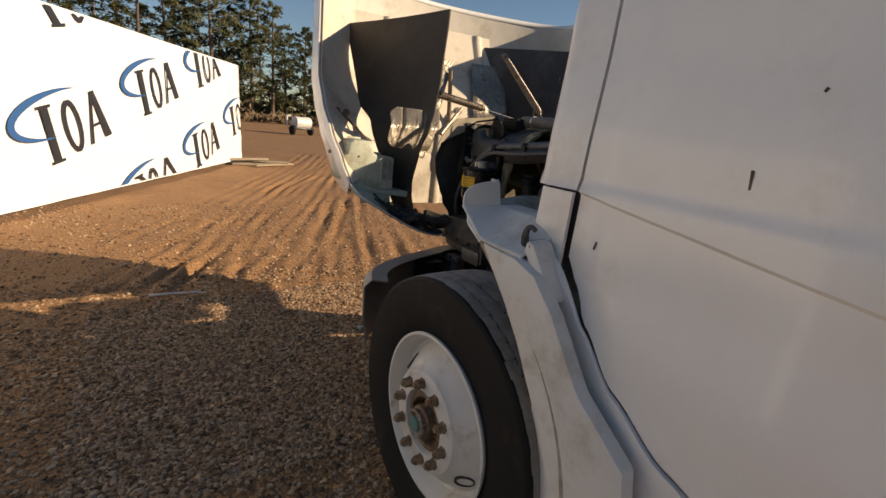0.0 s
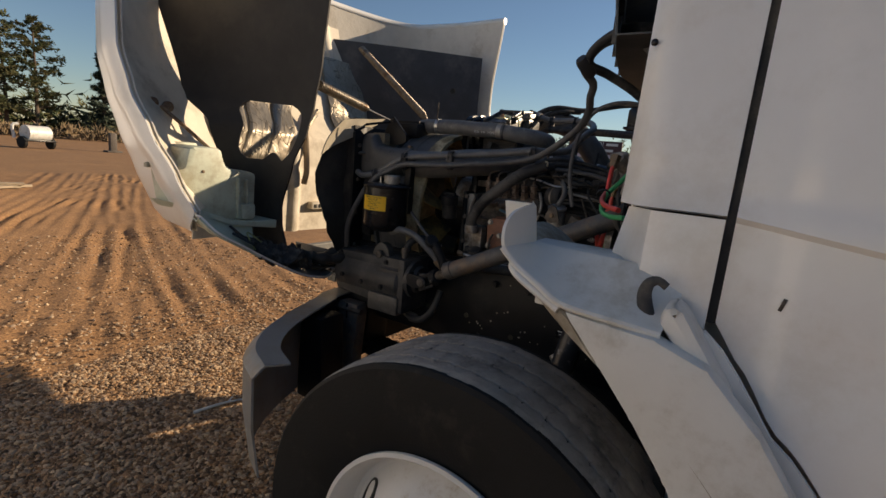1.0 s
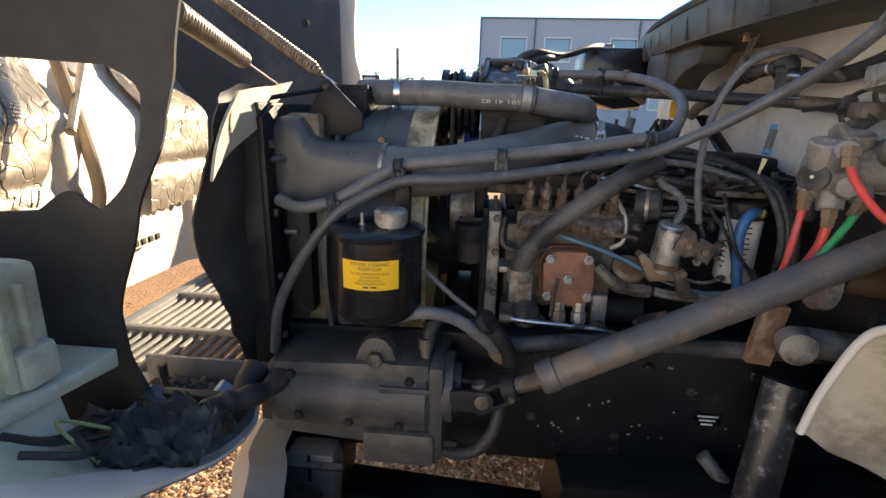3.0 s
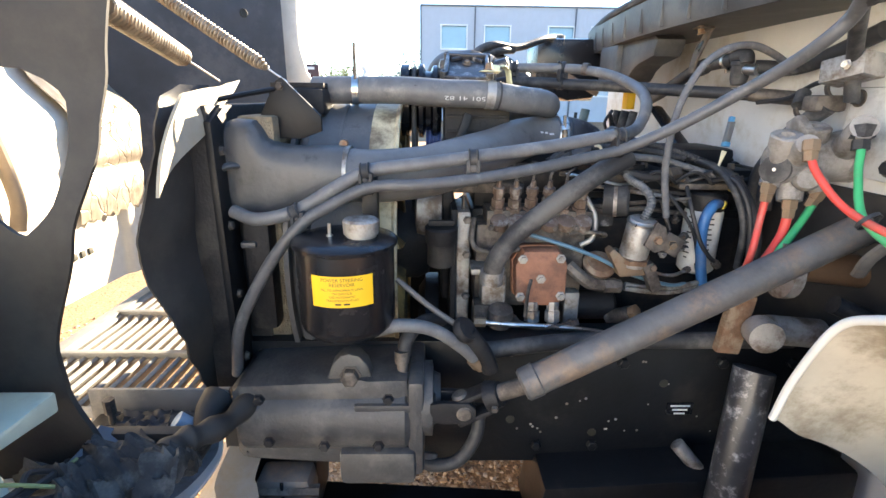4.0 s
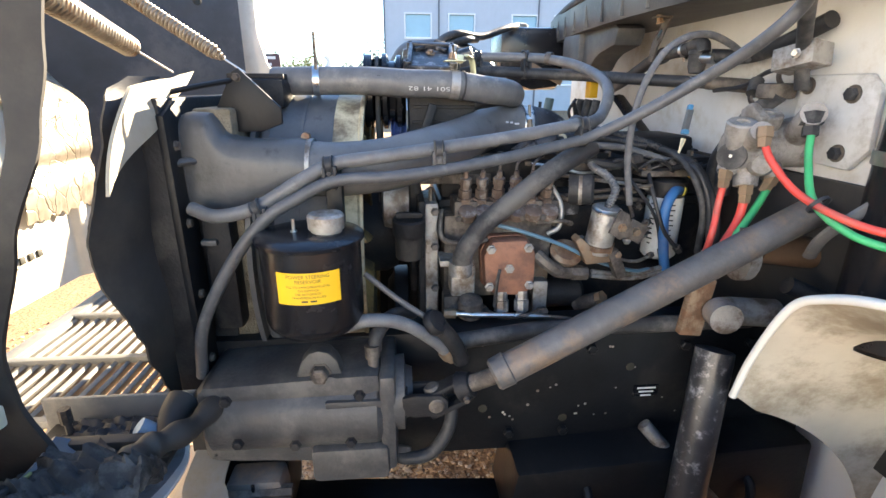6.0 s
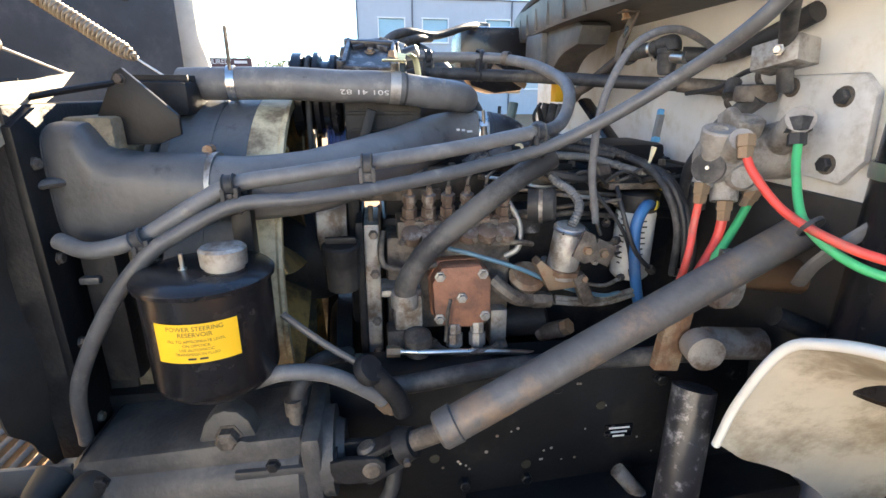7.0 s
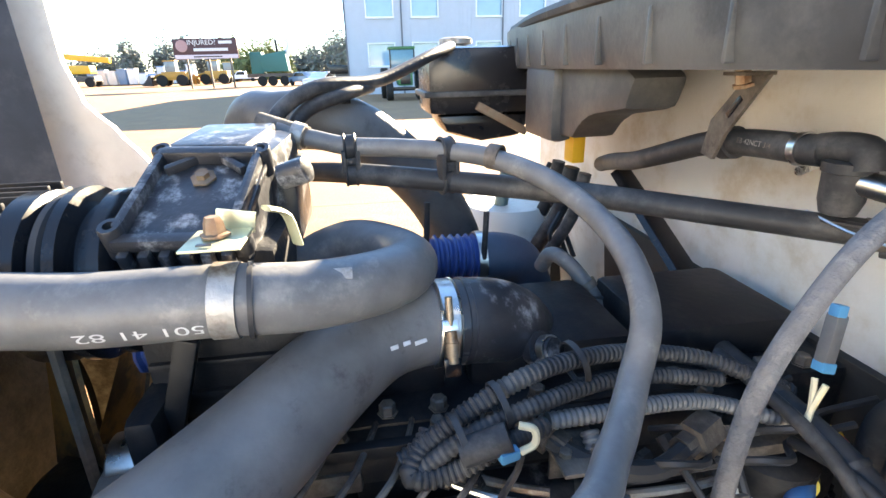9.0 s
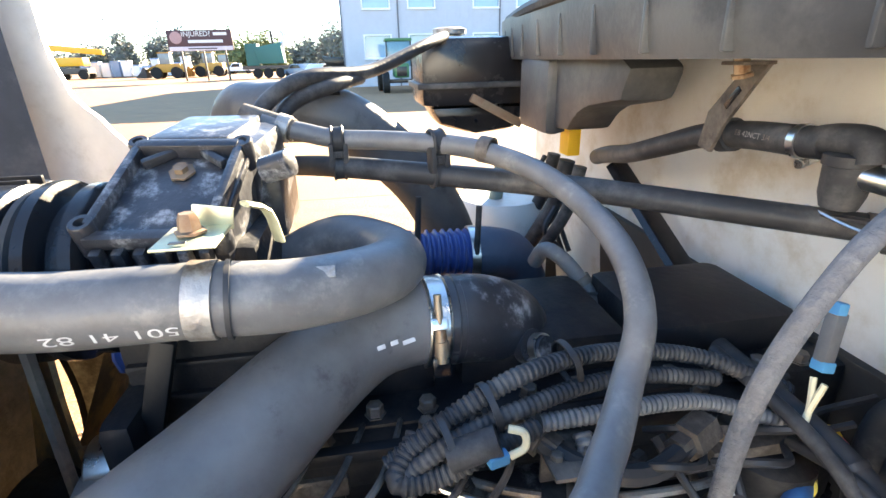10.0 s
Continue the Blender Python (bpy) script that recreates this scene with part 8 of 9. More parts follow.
# tyre tracks across the yard, each a pair of grooves: offset, slope, bend, width
RUTS = [(a + d, b, c, w) for a, b, c, w in ((-4.134, 0.594, -0.009, 0.07), (-3.60, 0.56, -0.006, 0.06), (-2.498, 0.165, 0.032, 0.065), (-1.95, 0.10, 0.043, 0.06), (-2.819, 0.524, -0.005, 0.07), (-2.30, 0.53, -0.006, 0.06), (-1.747, 0.402, 0.002, 0.07),
        (-1.055, 0.301, 0.014, 0.065), (-0.50, 0.32, 0.012, 0.07), (-5.0, 0.62, -0.010, 0.08), (0.3, 0.30, 0.010, 0.08)) for d in (0.0, 0.24)]


def ground_height(x, y):
    h = 0.014 * noise.noise(V(x * 1.1, y * 1.1, 0)) + 0.010 * noise.noise(V(x * 4, y * 4, 2)) + 0.005 * noise.noise(V(x * 11, y * 11, 7))
    fade = max(0.0, min(1.0, (y - 2.3) / 1.2)) * (0.35 + 0.65 * max(0.0, min(1.0, 0.5 + 1.6 * noise.noise(V(x * 0.7, y * 0.5, 12)))))
    for a, b, c, w in RUTS if fade > 0 else ():
        d = abs(x - (a + b * y + c * y * y * 0.6 + 0.07 * noise.noise(V(y * 0.9, a * 3, 0))))
        if d < 3 * w:
            k = math.exp(-(d / w) ** 2)
            tread = 0.5 + 0.5 * math.sin(y * 52 + x * 22 + 5 * noise.noise(V(x, y, 3)))
            h += fade * -0.046 * k * (0.5 + 0.9 * max(0, noise.noise(V(a * 3, y * 0.45, 4)) + 0.4)) * (0.45 + 0.55 * tread) * (0.5 + 0.5 * noise.noise(V(x, y * 0.7, 9))) + 0.010 * fade * math.exp(-((d - 1.7 * w) / (0.5 * w)) ** 2)
    return h


def ground():
    m = mat("gravel_ground", (0.47, 0.250, 0.108), 0.95, var=0.25, scale=0.9, dirt=(0.19, 0.098, 0.044), dirt_amt=0.5, dirt_scale=55.0, bump=1.0, bump_scale=80)
    x0, x1, y0, y1, s = -7.0, 6.0, -2.5, 17.0, 0.043
    nx, ny = int((x1 - x0) / s), int((y1 - y0) / s)
    vs, fs = [], []
    for j in range(ny + 1):
        for i in range(nx + 1):
            x, y = x0 + i * s, y0 + j * s
            e = min(1, min(x - x0, x1 - x, y - y0, y1 - y) / 1.0)
            vs.append((x, y, ground_height(x, y) * max(0, e)))
    for j in range(ny):
        for i in range(nx):
            p = j * (nx + 1) + i
            fs.append((p, p + 1, p + nx + 2, p + nx + 1))
    # one sheet: the fine patch, then a frame of large faces to the horizon
    k = len(vs)
    S = 1500
    ring = [(x0, y0), (x1, y0), (x1, y1), (x0, y1)]
    out = [(-S, -S), (S, -S), (S, S), (-S, S)]
    for x, y in ring + out:
        vs.append((x, y, 0.0))
    for a in range(4):
        b = (a + 1) % 4
        fs.append((k + a, k + 4 + a, k + 4 + b, k + b))
    me = bpy.data.meshes.new("ground")
    me.from_pydata(vs, [], fs)
    me.materials.append(m)
    for p in me.polygons:
        p.use_smooth = True
    tagged(new("ground", me), "brown compacted gravel yard with wheel ruts", "ground", kind="structure")
    # loose stones
    rng = np.random.RandomState(4)
    t = (1 + 5 ** 0.5) / 2
    base = np.array([(-1, t, 0), (1, t, 0), (-1, -t, 0), (1, -t, 0), (0, -1, t), (0, 1, t), (0, -1, -t), (0, 1, -t), (t, 0, -1), (t, 0, 1), (-t, 0, -1), (-t, 0, 1)]) / 1.9
    tri = np.array([(0, 11, 5), (0, 5, 1), (0, 1, 7), (0, 7, 10), (0, 10, 11), (1, 5, 9), (5, 11, 4), (11, 10, 2), (10, 7, 6), (7, 1, 8), (3, 9, 4), (3, 4, 2), (3, 2, 6), (3, 6, 8), (3, 8, 9), (4, 9, 5), (2, 4, 11), (6, 2, 10), (8, 6, 7), (9, 8, 1)])
    pts = []
    for n, (a, b, c, d), lo, hi in ((44000, (-2.2, 0.5, 0.6, 2.8), 0.007, 0.017), (15000, (-3.2, 1.6, 0.2, 3.4), 0.006, 0.017), (6000, (-4.5, 2.0, 3.0, 7.0), 0.008, 0.02), (6000, (-0.6, 1.8, -0.4, 2.0), 0.007, 0.016), (13000, (-3.6, -0.9, -1.0, 2.6), 0.006, 0.017)):
        q = rng.rand(n, 2)
        r = lo + (hi - lo) * rng.rand(n) ** 2.2
        for (u, v), rr in zip(q, r):
            pts.append((a + (b - a) * u, c + (d - c) * v, rr))
    V3, F3 = [], []
    for i, (x, y, r) in enumerate(pts):
        j = base * (0.6 + 0.8 * rng.rand(12, 1)) * np.array([1, 0.6 + 0.5 * rng.rand(), 0.45 + 0.3 * rng.rand()]) * r
        an = rng.rand() * 6.28
        R = np.array([[math.cos(an), -math.sin(an), 0], [math.sin(an), math.cos(an), 0], [0, 0, 1]])
        V3.append(j @ R.T + np.array([x, y, ground_height(x, y) + r * 0.15]))
        F3.append(tri + 12 * i)
    me = bpy.data.meshes.new("loose_gravel")
    me.from_pydata(np.concatenate(V3).tolist(), [], np.concatenate(F3).tolist())
    me.materials.append(gravel_material())
    tagged(new("loose_gravel", me), "loose tan and grey gravel stones on the yard", "gravel", kind="stuff")


def wrapped_load():
    a, b = V(-3.10, 5.86, 0), V(0.84, 13.05, 0)
    d = (b - a).normalized()
    n = V(-d.y, d.x, 0)
    L0, L1, H = -6.0, (b - a).length, 2.52
    t = thing("wrapped_trailer", a, "white shrink-wrapped load with blue and black printed marks", "trailer")
    wrapm = mat("shrink_wrap", (0.84, 0.84, 0.84), 0.4, var=0.02, scale=3, bump=0.25, bump_scale=7)

    def face(u, v):
        s = L0 + (L1 - L0) * u
        z = 0.10 + (H - 0.10) * v
        w = 0.02 * noise.noise(V(s * 1.3, z * 1.5, 4)) + (0.05 * noise.noise(V(s * 6, z * 5, 8)) if s > L1 - 0.5 else 0)
        return a + d * (s - (0.10 * v if u == 1 else 0) + (0.06 * noise.noise(V(3, z * 3, 1)) if u == 1 else 0)) + n * (w + 0.05 * v * v) + V(0, 0, z)
    w = part("wrap", sheet(face, 90, 20, 0.02), wrapm, t)
    part("wrap_top", sheet(lambda u, v: a + d * (L0 + (L1 - L0 - 0.1) * u) + n * (0.05 + 2.5 * v) + V(0, 0, H + 0.25 * math.sin(v * math.pi)), 20, 8, 0.02), wrapm, t)
    part("wrap_end", sheet(lambda u, v: a + d * (L1 - 0.10 * v + 0.03 * noise.noise(V(u * 4, v * 4, 2))) + n * (0.02 + 2.5 * u) + V(0, 0, 0.1 + (H - 0.1) * v), 16, 14, 0.02), wrapm, t)
    part("skid", prism([(0.0, 0.02), (0.0, 0.10), (0.12, 0.10), (0.12, 0.02)], "x", 0, 1), M["dirtym"], t)
    sk = t.children[-1]
    sk.data.transform(Matrix.Translation(a + d * L0) @ Matrix((d.to_4d(), n.to_4d(), V(0, 0, 1).to_4d(), (0, 0, 0, 1))).transposed().to_4x4() @ Matrix.Diagonal((L1 - L0, 1, 1, 1)))
    blue = mat("blue_print", (0.02, 0.10, 0.28), 0.5, var=0.05, bump=0)
    dark = mat("black_print", (0.02, 0.022, 0.03), 0.5, var=0.05, bump=0)

    def at(s, z):
        return a + d * s + n * (0.05 * ((z - 0.1) / (H - 0.1)) ** 2 - 0.028) + V(0, 0, z)
    # repeated mark: a blue crescent, a bar, an oval and a wedge, slanting up along the wrap in a diamond grid
    def flat(poly, material, nm, s, z):
        bm = bmesh.new()
        ok = [(min(L1 - 0.1, s + x), min(H - 0.03, max(0.13, z + y))) for x, y in poly]
        if max(p[1] for p in ok) - min(p[1] for p in ok) < 0.02 or max(p[0] for p in ok) - min(p[0] for p in ok) < 0.01:
            return
        bm.faces.new([bm.verts.new(at(*p)) for p in ok])
        part(nm, bm, material, w)

    def arc(q, k):
        x, y = (0.85 + k) * math.cos(q), (0.27 + k) * math.sin(q)
        return (0.33 + 0.97 * x - 0.24 * y, -0.05 + 0.24 * x + 0.97 * y)
    for s, z in ((3.12, 1.90), (5.44, 2.50), (5.13, 0.83), (7.40, 1.44), (2.83, 0.20), (0.80, 1.27), (1.12, 2.95), (0.53, -0.40), (-1.50, 0.66), (-1.20, 2.34), (-3.50, 1.73), (-3.80, 0.05)):
        turn = [radians(60 + 10.1 * i) for i in range(21)]
        wide = [0.055 * math.sin(math.pi * i / 20) for i in range(21)]
        for i in range(20):
            flat([arc(turn[i], wide[i]), arc(turn[i + 1], wide[i + 1]), arc(turn[i + 1], -wide[i + 1]), arc(turn[i], -wide[i])], blue, "printed_crescent", s, z)
        flat([(-0.02, 0.0), (0.11, 0.03), (0.28, -0.66), (0.15, -0.69)], dark, "printed_bar", s, z)
        for x, y in ((-0.07, -0.02), (0.10, -0.69)):
            flat([(x, y + 0.03), (x + 0.24, y + 0.075), (x + 0.24, y + 0.035), (x, y - 0.01)], dark, "printed_bar", s, z)
        ring = [(0.17 * math.cos(q), 0.34 * math.sin(q)) for q in (radians(i * 20) for i in range(18))]
        out = [(0.57 + x - 0.25 * y, -0.22 + y + 0.22 * x) for x, y in ring]
        inn = [(0.57 + 0.62 * x - 0.25 * 0.80 * y, -0.22 + 0.80 * y + 0.22 * 0.62 * x) for x, y in ring]
        for i in range(18):
            flat([out[i], out[(i + 1) % 18], inn[(i + 1) % 18], inn[i]], dark, "printed_oval", s, z)
        flat([(0.96, 0.24), (1.06, 0.27), (1.42, -0.34), (1.27, -0.38)], dark, "printed_wedge", s, z)
        flat([(0.97, 0.24), (1.02, 0.22), (0.98, -0.46), (0.92, -0.48)], dark, "printed_wedge", s, z)
        flat([(0.98, -0.20), (1.22, -0.14), (1.22, -0.18), (0.98, -0.24)], dark, "printed_bar", s, z)


def pallet_boards():
    t = thing("timber_stack", (0.95, 12.6, 0), "low stack of weathered boards on the ground", "timber")
    for i, (x, y, z, r, L) in enumerate(((1.0, 12.7, 0.04, 8, 1.6), (1.15, 12.4, 0.04, 2, 1.4), (1.2, 12.6, 0.10, -14, 1.5), (0.9, 12.5, 0.16, 20, 1.1), (1.5, 12.3, 0.05, 30, 1.3))):
        part("board", box((x, y, z), (L, 0.16, 0.045), 0.006, (0, 0, r)), mat("weathered_board", (0.34, 0.27, 0.19), 0.85, var=0.2), t)
    for x, y, L in ((-1.61, 2.94, 0.40), (-0.43, 1.80, 0.24)):
        q = thing("stick", (x, y, 0), "pale dry stick lying on the gravel", "stick")
        z = ground_height(x, y) + 0.012
        tw = part("twig", tube([(x - L / 2, y + 0.03, z), (x - L * 0.1, y + 0.008, z + 0.006), (x + L * 0.2, y - 0.006, z + 0.004), (x + L / 2, y - 0.03, z)], lambda u: 0.009 - 0.004 * u, 7, 5), M["inkw"], q)
        part("twig_fork", tube([(x + L * 0.2, y - 0.006, z + 0.004), (x + L * 0.4, y + 0.02, z + 0.006)], 0.004, 6, 3), M["inkw"], tw)


BARK = mat("bark", (0.13, 0.095, 0.07), 0.9, var=0.3, scale=6, bump=0.5, bump_scale=20)


def needle_mat(name, a, b):
    m = mat(name, a, 0.75, var=0.4, scale=1.5, dirt=b, dirt_amt=0.5, dirt_scale=0.9, bump=0)
    return m


PINE = needle_mat("pine_needles", (0.050, 0.075, 0.030), (0.11, 0.10, 0.04))
SPRUCE = needle_mat("spruce_needles", (0.018, 0.032, 0.020), (0.03, 0.045, 0.025))
BROWN = needle_mat("bare_branches", (0.15, 0.11, 0.08), (0.10, 0.075, 0.05))


def tree(kind, at, seed, height):
    rng = random.Random(seed)
    needles = {"pine": PINE, "spruce": SPRUCE, "bare": BROWN}[kind]
    label = {"pine": "tall white pine with an open ragged crown", "spruce": "dark narrow spruce tree", "bare": "leafless brown tree with fine twigs"}[kind]
    t = thing({"pine": "pine_tree", "spruce": "spruce_tree", "bare": "bare_tree"}[kind], at, label, "tree", "trees along the yard's edge")
    o = Vector(at)
    bm = tube([o, o + V(0.1, 0, height * 0.4), o + V(0.0, 0.1, height * 0.8), o + V(0.05, 0.05, height)], lambda u: 0.24 * (1 - u) + 0.02, 8, 4)
    vs, fs = [], []
    nl = 60
    for i in range(nl):
        h = (0.16 + 0.84 * (i / nl) ** 0.9) * height
        k = h / height
        if kind == "pine":
            reach = height * (0.30 * (1 - k) ** 0.6 + 0.06) * rng.uniform(0.6, 1.15) * (0.7 if k < 0.3 else 1)
        elif kind == "spruce":
            reach = height * 0.19 * (1.02 - k) * rng.uniform(0.8, 1.1)
        else:
            reach = height * (0.22 * math.sin(math.pi * min(1, k + 0.08)) + 0.03) * rng.uniform(0.6, 1.1)
        a = rng.uniform(0, 6.283)
        rise = {"pine": 0.18, "spruce": -0.15, "bare": 0.6}[kind]
        tip = o + V(math.cos(a) * reach, math.sin(a) * reach, h + reach * rise)
        root = o + V(0, 0, h)
        sweep(bm, [root, root.lerp(tip, 0.5) + V(0, 0, 0.05), tip], lambda u: 0.045 * (1 - k) * (1 - u) + 0.012, 5)
        for q in range(20):
            f = rng.uniform(0.35, 1.05) if kind != "spruce" else rng.uniform(0.1, 1.05)
            c = root.lerp(tip, f) + V(rng.gauss(0, 0.16), rng.gauss(0, 0.16), rng.gauss(0, 0.12)) * (0.3 + reach * 0.35)
            size = rng.uniform(0.22, 0.46) * (0.6 if kind == "bare" else 1)
            for _ in range(5):
                dd = V(rng.gauss(0, 1), rng.gauss(0, 1), rng.gauss(0.25, 0.7)).normalized()
                ss = dd.orthogonal().normalized() * size * (0.24 if kind != "bare" else 0.05)
                j = len(vs)
                vs.extend([c - ss, c + ss, c + dd * size])
                fs.append((j, j + 1, j + 2))
    part("trunk", bm, BARK, t)
    me = bpy.data.meshes.new("crown")
    me.from_pydata([tuple(v) for v in vs], [], fs)
    me.materials.append(needles)
    under(new("crown", me), t)
    return t


def trees():
    protos = [tree("pine", (2.5, 59.0, 0), 1, 13.5), tree("pine", (6.5, 57.5, 0), 2, 14.5), tree("pine", (10.6, 58.0, 0), 3, 12.8), tree("bare", (-1.5, 61, 0), 4, 15.0), tree("spruce", (21.0, 55.0, 0), 5, 9.5)]
    rng = random.Random(12)
    for k, (x, y) in enumerate(((-16, 60), (-12.5, 58), (-8.5, 61), (-5, 59), (0.2, 57), (4.5, 61), (8.6, 60), (12.8, 57.5), (14.6, 59), (16.3, 57))):
        p = protos[k % 3]
        s = rng.uniform(0.82, 1.05) if k < 8 else 0.78
        copy_thing(p, Matrix.Translation((x, y, 0)) @ Matrix.Rotation(rng.uniform(0, 6), 4, "Z") @ Matrix.Diagonal((s, s, s, 1)))
    for x, y, s in ((-7, 64, 1.0), (-3.5, 66, 1.05), (13.5, 66, 0.7)):
        copy_thing(protos[3], Matrix.Translation((x, y, 0)) @ Matrix.Rotation(rng.uniform(0, 6), 4, "Z") @ Matrix.Diagonal((s, s, s, 1)))
    copy_thing(protos[4], Matrix.Translation((24.5, 58, 0)) @ Matrix.Diagonal((0.9, 0.9, 0.8, 1)))

    def belt(name, label, spots, material, size, up):
        r2 = random.Random(5)
        vs, fs = [], []
        for x, y, h in spots:
            for _ in range(int((34 if size < 1 else 110) * h / 3) + 12):
                c = V(x + r2.gauss(0, 1.0) * size, y + r2.gauss(0, 1.0) * size, abs(r2.gauss(0.45, 0.28)) * h)
                for _ in range(3):
                    dd = V(r2.gauss(0, 1), r2.gauss(0, 1), r2.gauss(up, 0.6)).normalized()
                    ss = dd.orthogonal().normalized() * size * r2.uniform(0.12, 0.3)
                    j = len(vs)
                    vs.extend([tuple(c - ss), tuple(c + ss), tuple(c + dd * size * r2.uniform(0.6, 1.3))])
                    fs.append((j, j + 1, j + 2))
        me = bpy.data.meshes.new(name)
        me.from_pydata(vs, [], fs)
        me.materials.append(material)
        tagged(new(name, me), label, "plants", kind="stuff")
    r = random.Random(8)
    belt("dry_grass", "strip of tall dry brown grass below the trees", [(x * 0.6 - 26, 53 + r.uniform(-1, 1.5), r.uniform(0.6, 1.4)) for x in range(110)], needle_mat("dry_grass", (0.22, 0.15, 0.08), (0.14, 0.10, 0.06)), 0.5, 1.5)
    belt("undergrowth", "dark green undergrowth between the trunks", [(x * 0.9 - 24, 62 + r.uniform(-2, 3), r.uniform(2.0, 4.5)) for x in range(60)], PINE, 0.9, 0.3)
    # distance haze is painted in as a paler grey-green needle colour
    belt("far_woods", "far line of woods on the horizon, painted paler for haze", [(175 + r.uniform(-14, 14), y * 2.2 - 70, r.uniform(5, 9) + 3.0 * math.sin(y * 0.23)) for y in range(120)], needle_mat("hazed_needles", (0.16, 0.18, 0.13), (0.22, 0.20, 0.17)), 1.25, 0.5)
    belt("yard_bushes", "light green bushes behind the parked vehicles", [(112 + r.uniform(-4, 4), 17 + y * 0.8, r.uniform(3.5, 7.5)) for y in range(16)], needle_mat("bush_leaves", (0.13, 0.16, 0.05), (0.20, 0.19, 0.07)), 1.01, 0.4)


def warehouse():
    X = 35.0
    t = thing("warehouse", (X, -10, 0), "two-storey grey metal-clad building with square windows", "building")
    clad = mat("grey_cladding", (0.44, 0.475, 0.53), 0.5, var=0.04, scale=2, bump=0.05)
    trim = mat("dark_trim", (0.12, 0.13, 0.15), 0.5, var=0.05)
    wt = mat("window_white", (0.75, 0.76, 0.76), 0.45, var=0.03)
    # the sky's reflection is painted into the pane colour
    glass = mat("painted_sky_glass", (0.22, 0.36, 0.46), 0.06, var=0.1, scale=0.7, bump=0, spec=0.9)
    wins = []
    cols = [0.07, -2.94, -7.37, -10.4, -14.8, -17.8]
    for y in cols:
        for z0, z1 in ((4.84, 6.36), (1.81, 3.25)):
            wins.append((y - 1.80, y, z0, z1))
    # front wall with real openings, built in strips
    bm = bmesh.new()
    ys = sorted({-30.0, 1.45} | {w[0] for w in wins} | {w[1] for w in wins})
    zs = sorted({0.0, 7.55} | {w[2] for w in wins} | {w[3] for w in wins})
    for a, b in zip(ys, ys[1:]):
        for c, e in zip(zs, zs[1:]):
            if any(w[0] <= a and b <= w[1] and w[2] <= c and e <= w[3] for w in wins):
                continue
            box((X + 0.1, (a + b) / 2, (c + e) / 2), (0.2, b - a, e - c), 0, bm=bm)
    bmesh.ops.remove_doubles(bm, verts=bm.verts, dist=0.001)
    w = part("wall", bm, clad, t, smooth=False)
    part("wall", prism([(X + 0.2, 0), (X + 18, 0), (X + 18, 7.55), (X + 0.2, 7.55)], "y", -30, 1.45), clad, t, smooth=False)
    for i in range(103):
        y = 1.35 - i * 0.30
        cuts = sorted((q[2] - 0.1, q[3] + 0.06) for q in wins if q[0] - 0.08 < y < q[1] + 0.08)
        z = 0.02
        for a, b in cuts + [(7.52, 8)]:
            part("cladding_rib", box((X - 0.012, y, (z + a) / 2), (0.02, 0.03, a - z), 0), clad, w)
            z = b
    part("roof_edge", box((X - 0.03, -14.3, 7.58), (0.12, 31.6, 0.10), 0.01), trim, t)
    part("corner_trim", box((X - 0.03, 1.47, 3.78), (0.08, 0.10, 7.55), 0.01), trim, t)
    for y in (-2.26, -9.22, -16.2, -23.2):
        part("downpipe", box((X - 0.06, y, 3.75), (0.10, 0.10, 7.5), 0.02), trim, t)
    for y0, y1, z0, z1 in wins:
        f = part("window", box((X + 0.14, (y0 + y1) / 2, (z0 + z1) / 2), (0.02, y1 - y0, z1 - z0), 0), glass, t, "white-framed square window")
        for c, s in (((X - 0.03, (y0 + y1) / 2, z1), (0.08, y1 - y0 + 0.12, 0.09)), ((X - 0.03, (y0 + y1) / 2, z0), (0.08, y1 - y0 + 0.12, 0.09)), ((X - 0.032, y0, (z0 + z1) / 2), (0.08, 0.09, z1 - z0)), ((X - 0.032, y1, (z0 + z1) / 2), (0.08, 0.09, z1 - z0))):
            part("window_frame", box(c, s, 0.01), wt, f)
        part("window_sill", box((X - 0.06, (y0 + y1) / 2, z0 - 0.06), (0.12, y1 - y0 + 0.1, 0.04), 0.005), wt, f)


def billboard():
    t = thing("billboard", (60, 17.5, 0), "maroon roadside billboard on posts", "billboard")
    board = part("board", box((60.2, 17.55, 4.15), (0.2, 6.7, 2.1), 0.02), mat("maroon_board", (0.055, 0.018, 0.022), 0.5, var=0.05), t)
    part("lower_strip", box((60.08, 17.55, 3.33), (0.04, 6.6, 0.42), 0.01), mat("pale_strip", (0.55, 0.50, 0.55), 0.5), board)
    part("emblem", lathe([(0, 0.62), (0.02, 0.60)], (60.09, 20.0, 4.45), (-1, 0, 0), 28), mat("pale_emblem", (0.35, 0.22, 0.22), 0.5), board, "round pale emblem")
    words("INJURED?", 0.72, lambda x, y: (60.07, 17.9 - x, 4.78 + y), "board_text", M["inkw"], board)
    for y, z, L in ((15.4, 4.78, 1.4), (17.0, 4.05, 3.6), (17.4, 3.33, 3.0)):
        part("text_bar", box((60.05, y, z), (0.02, L, 0.30 if z > 3.5 else 0.12), 0), M["inkw"] if z > 3.5 else M["ink"], board)
    for y in (15.2, 17.5, 19.8):
        part("post", box((60.5, y, 1.6), (0.18, 0.18, 3.2), 0.01), M["dirtym"], t)


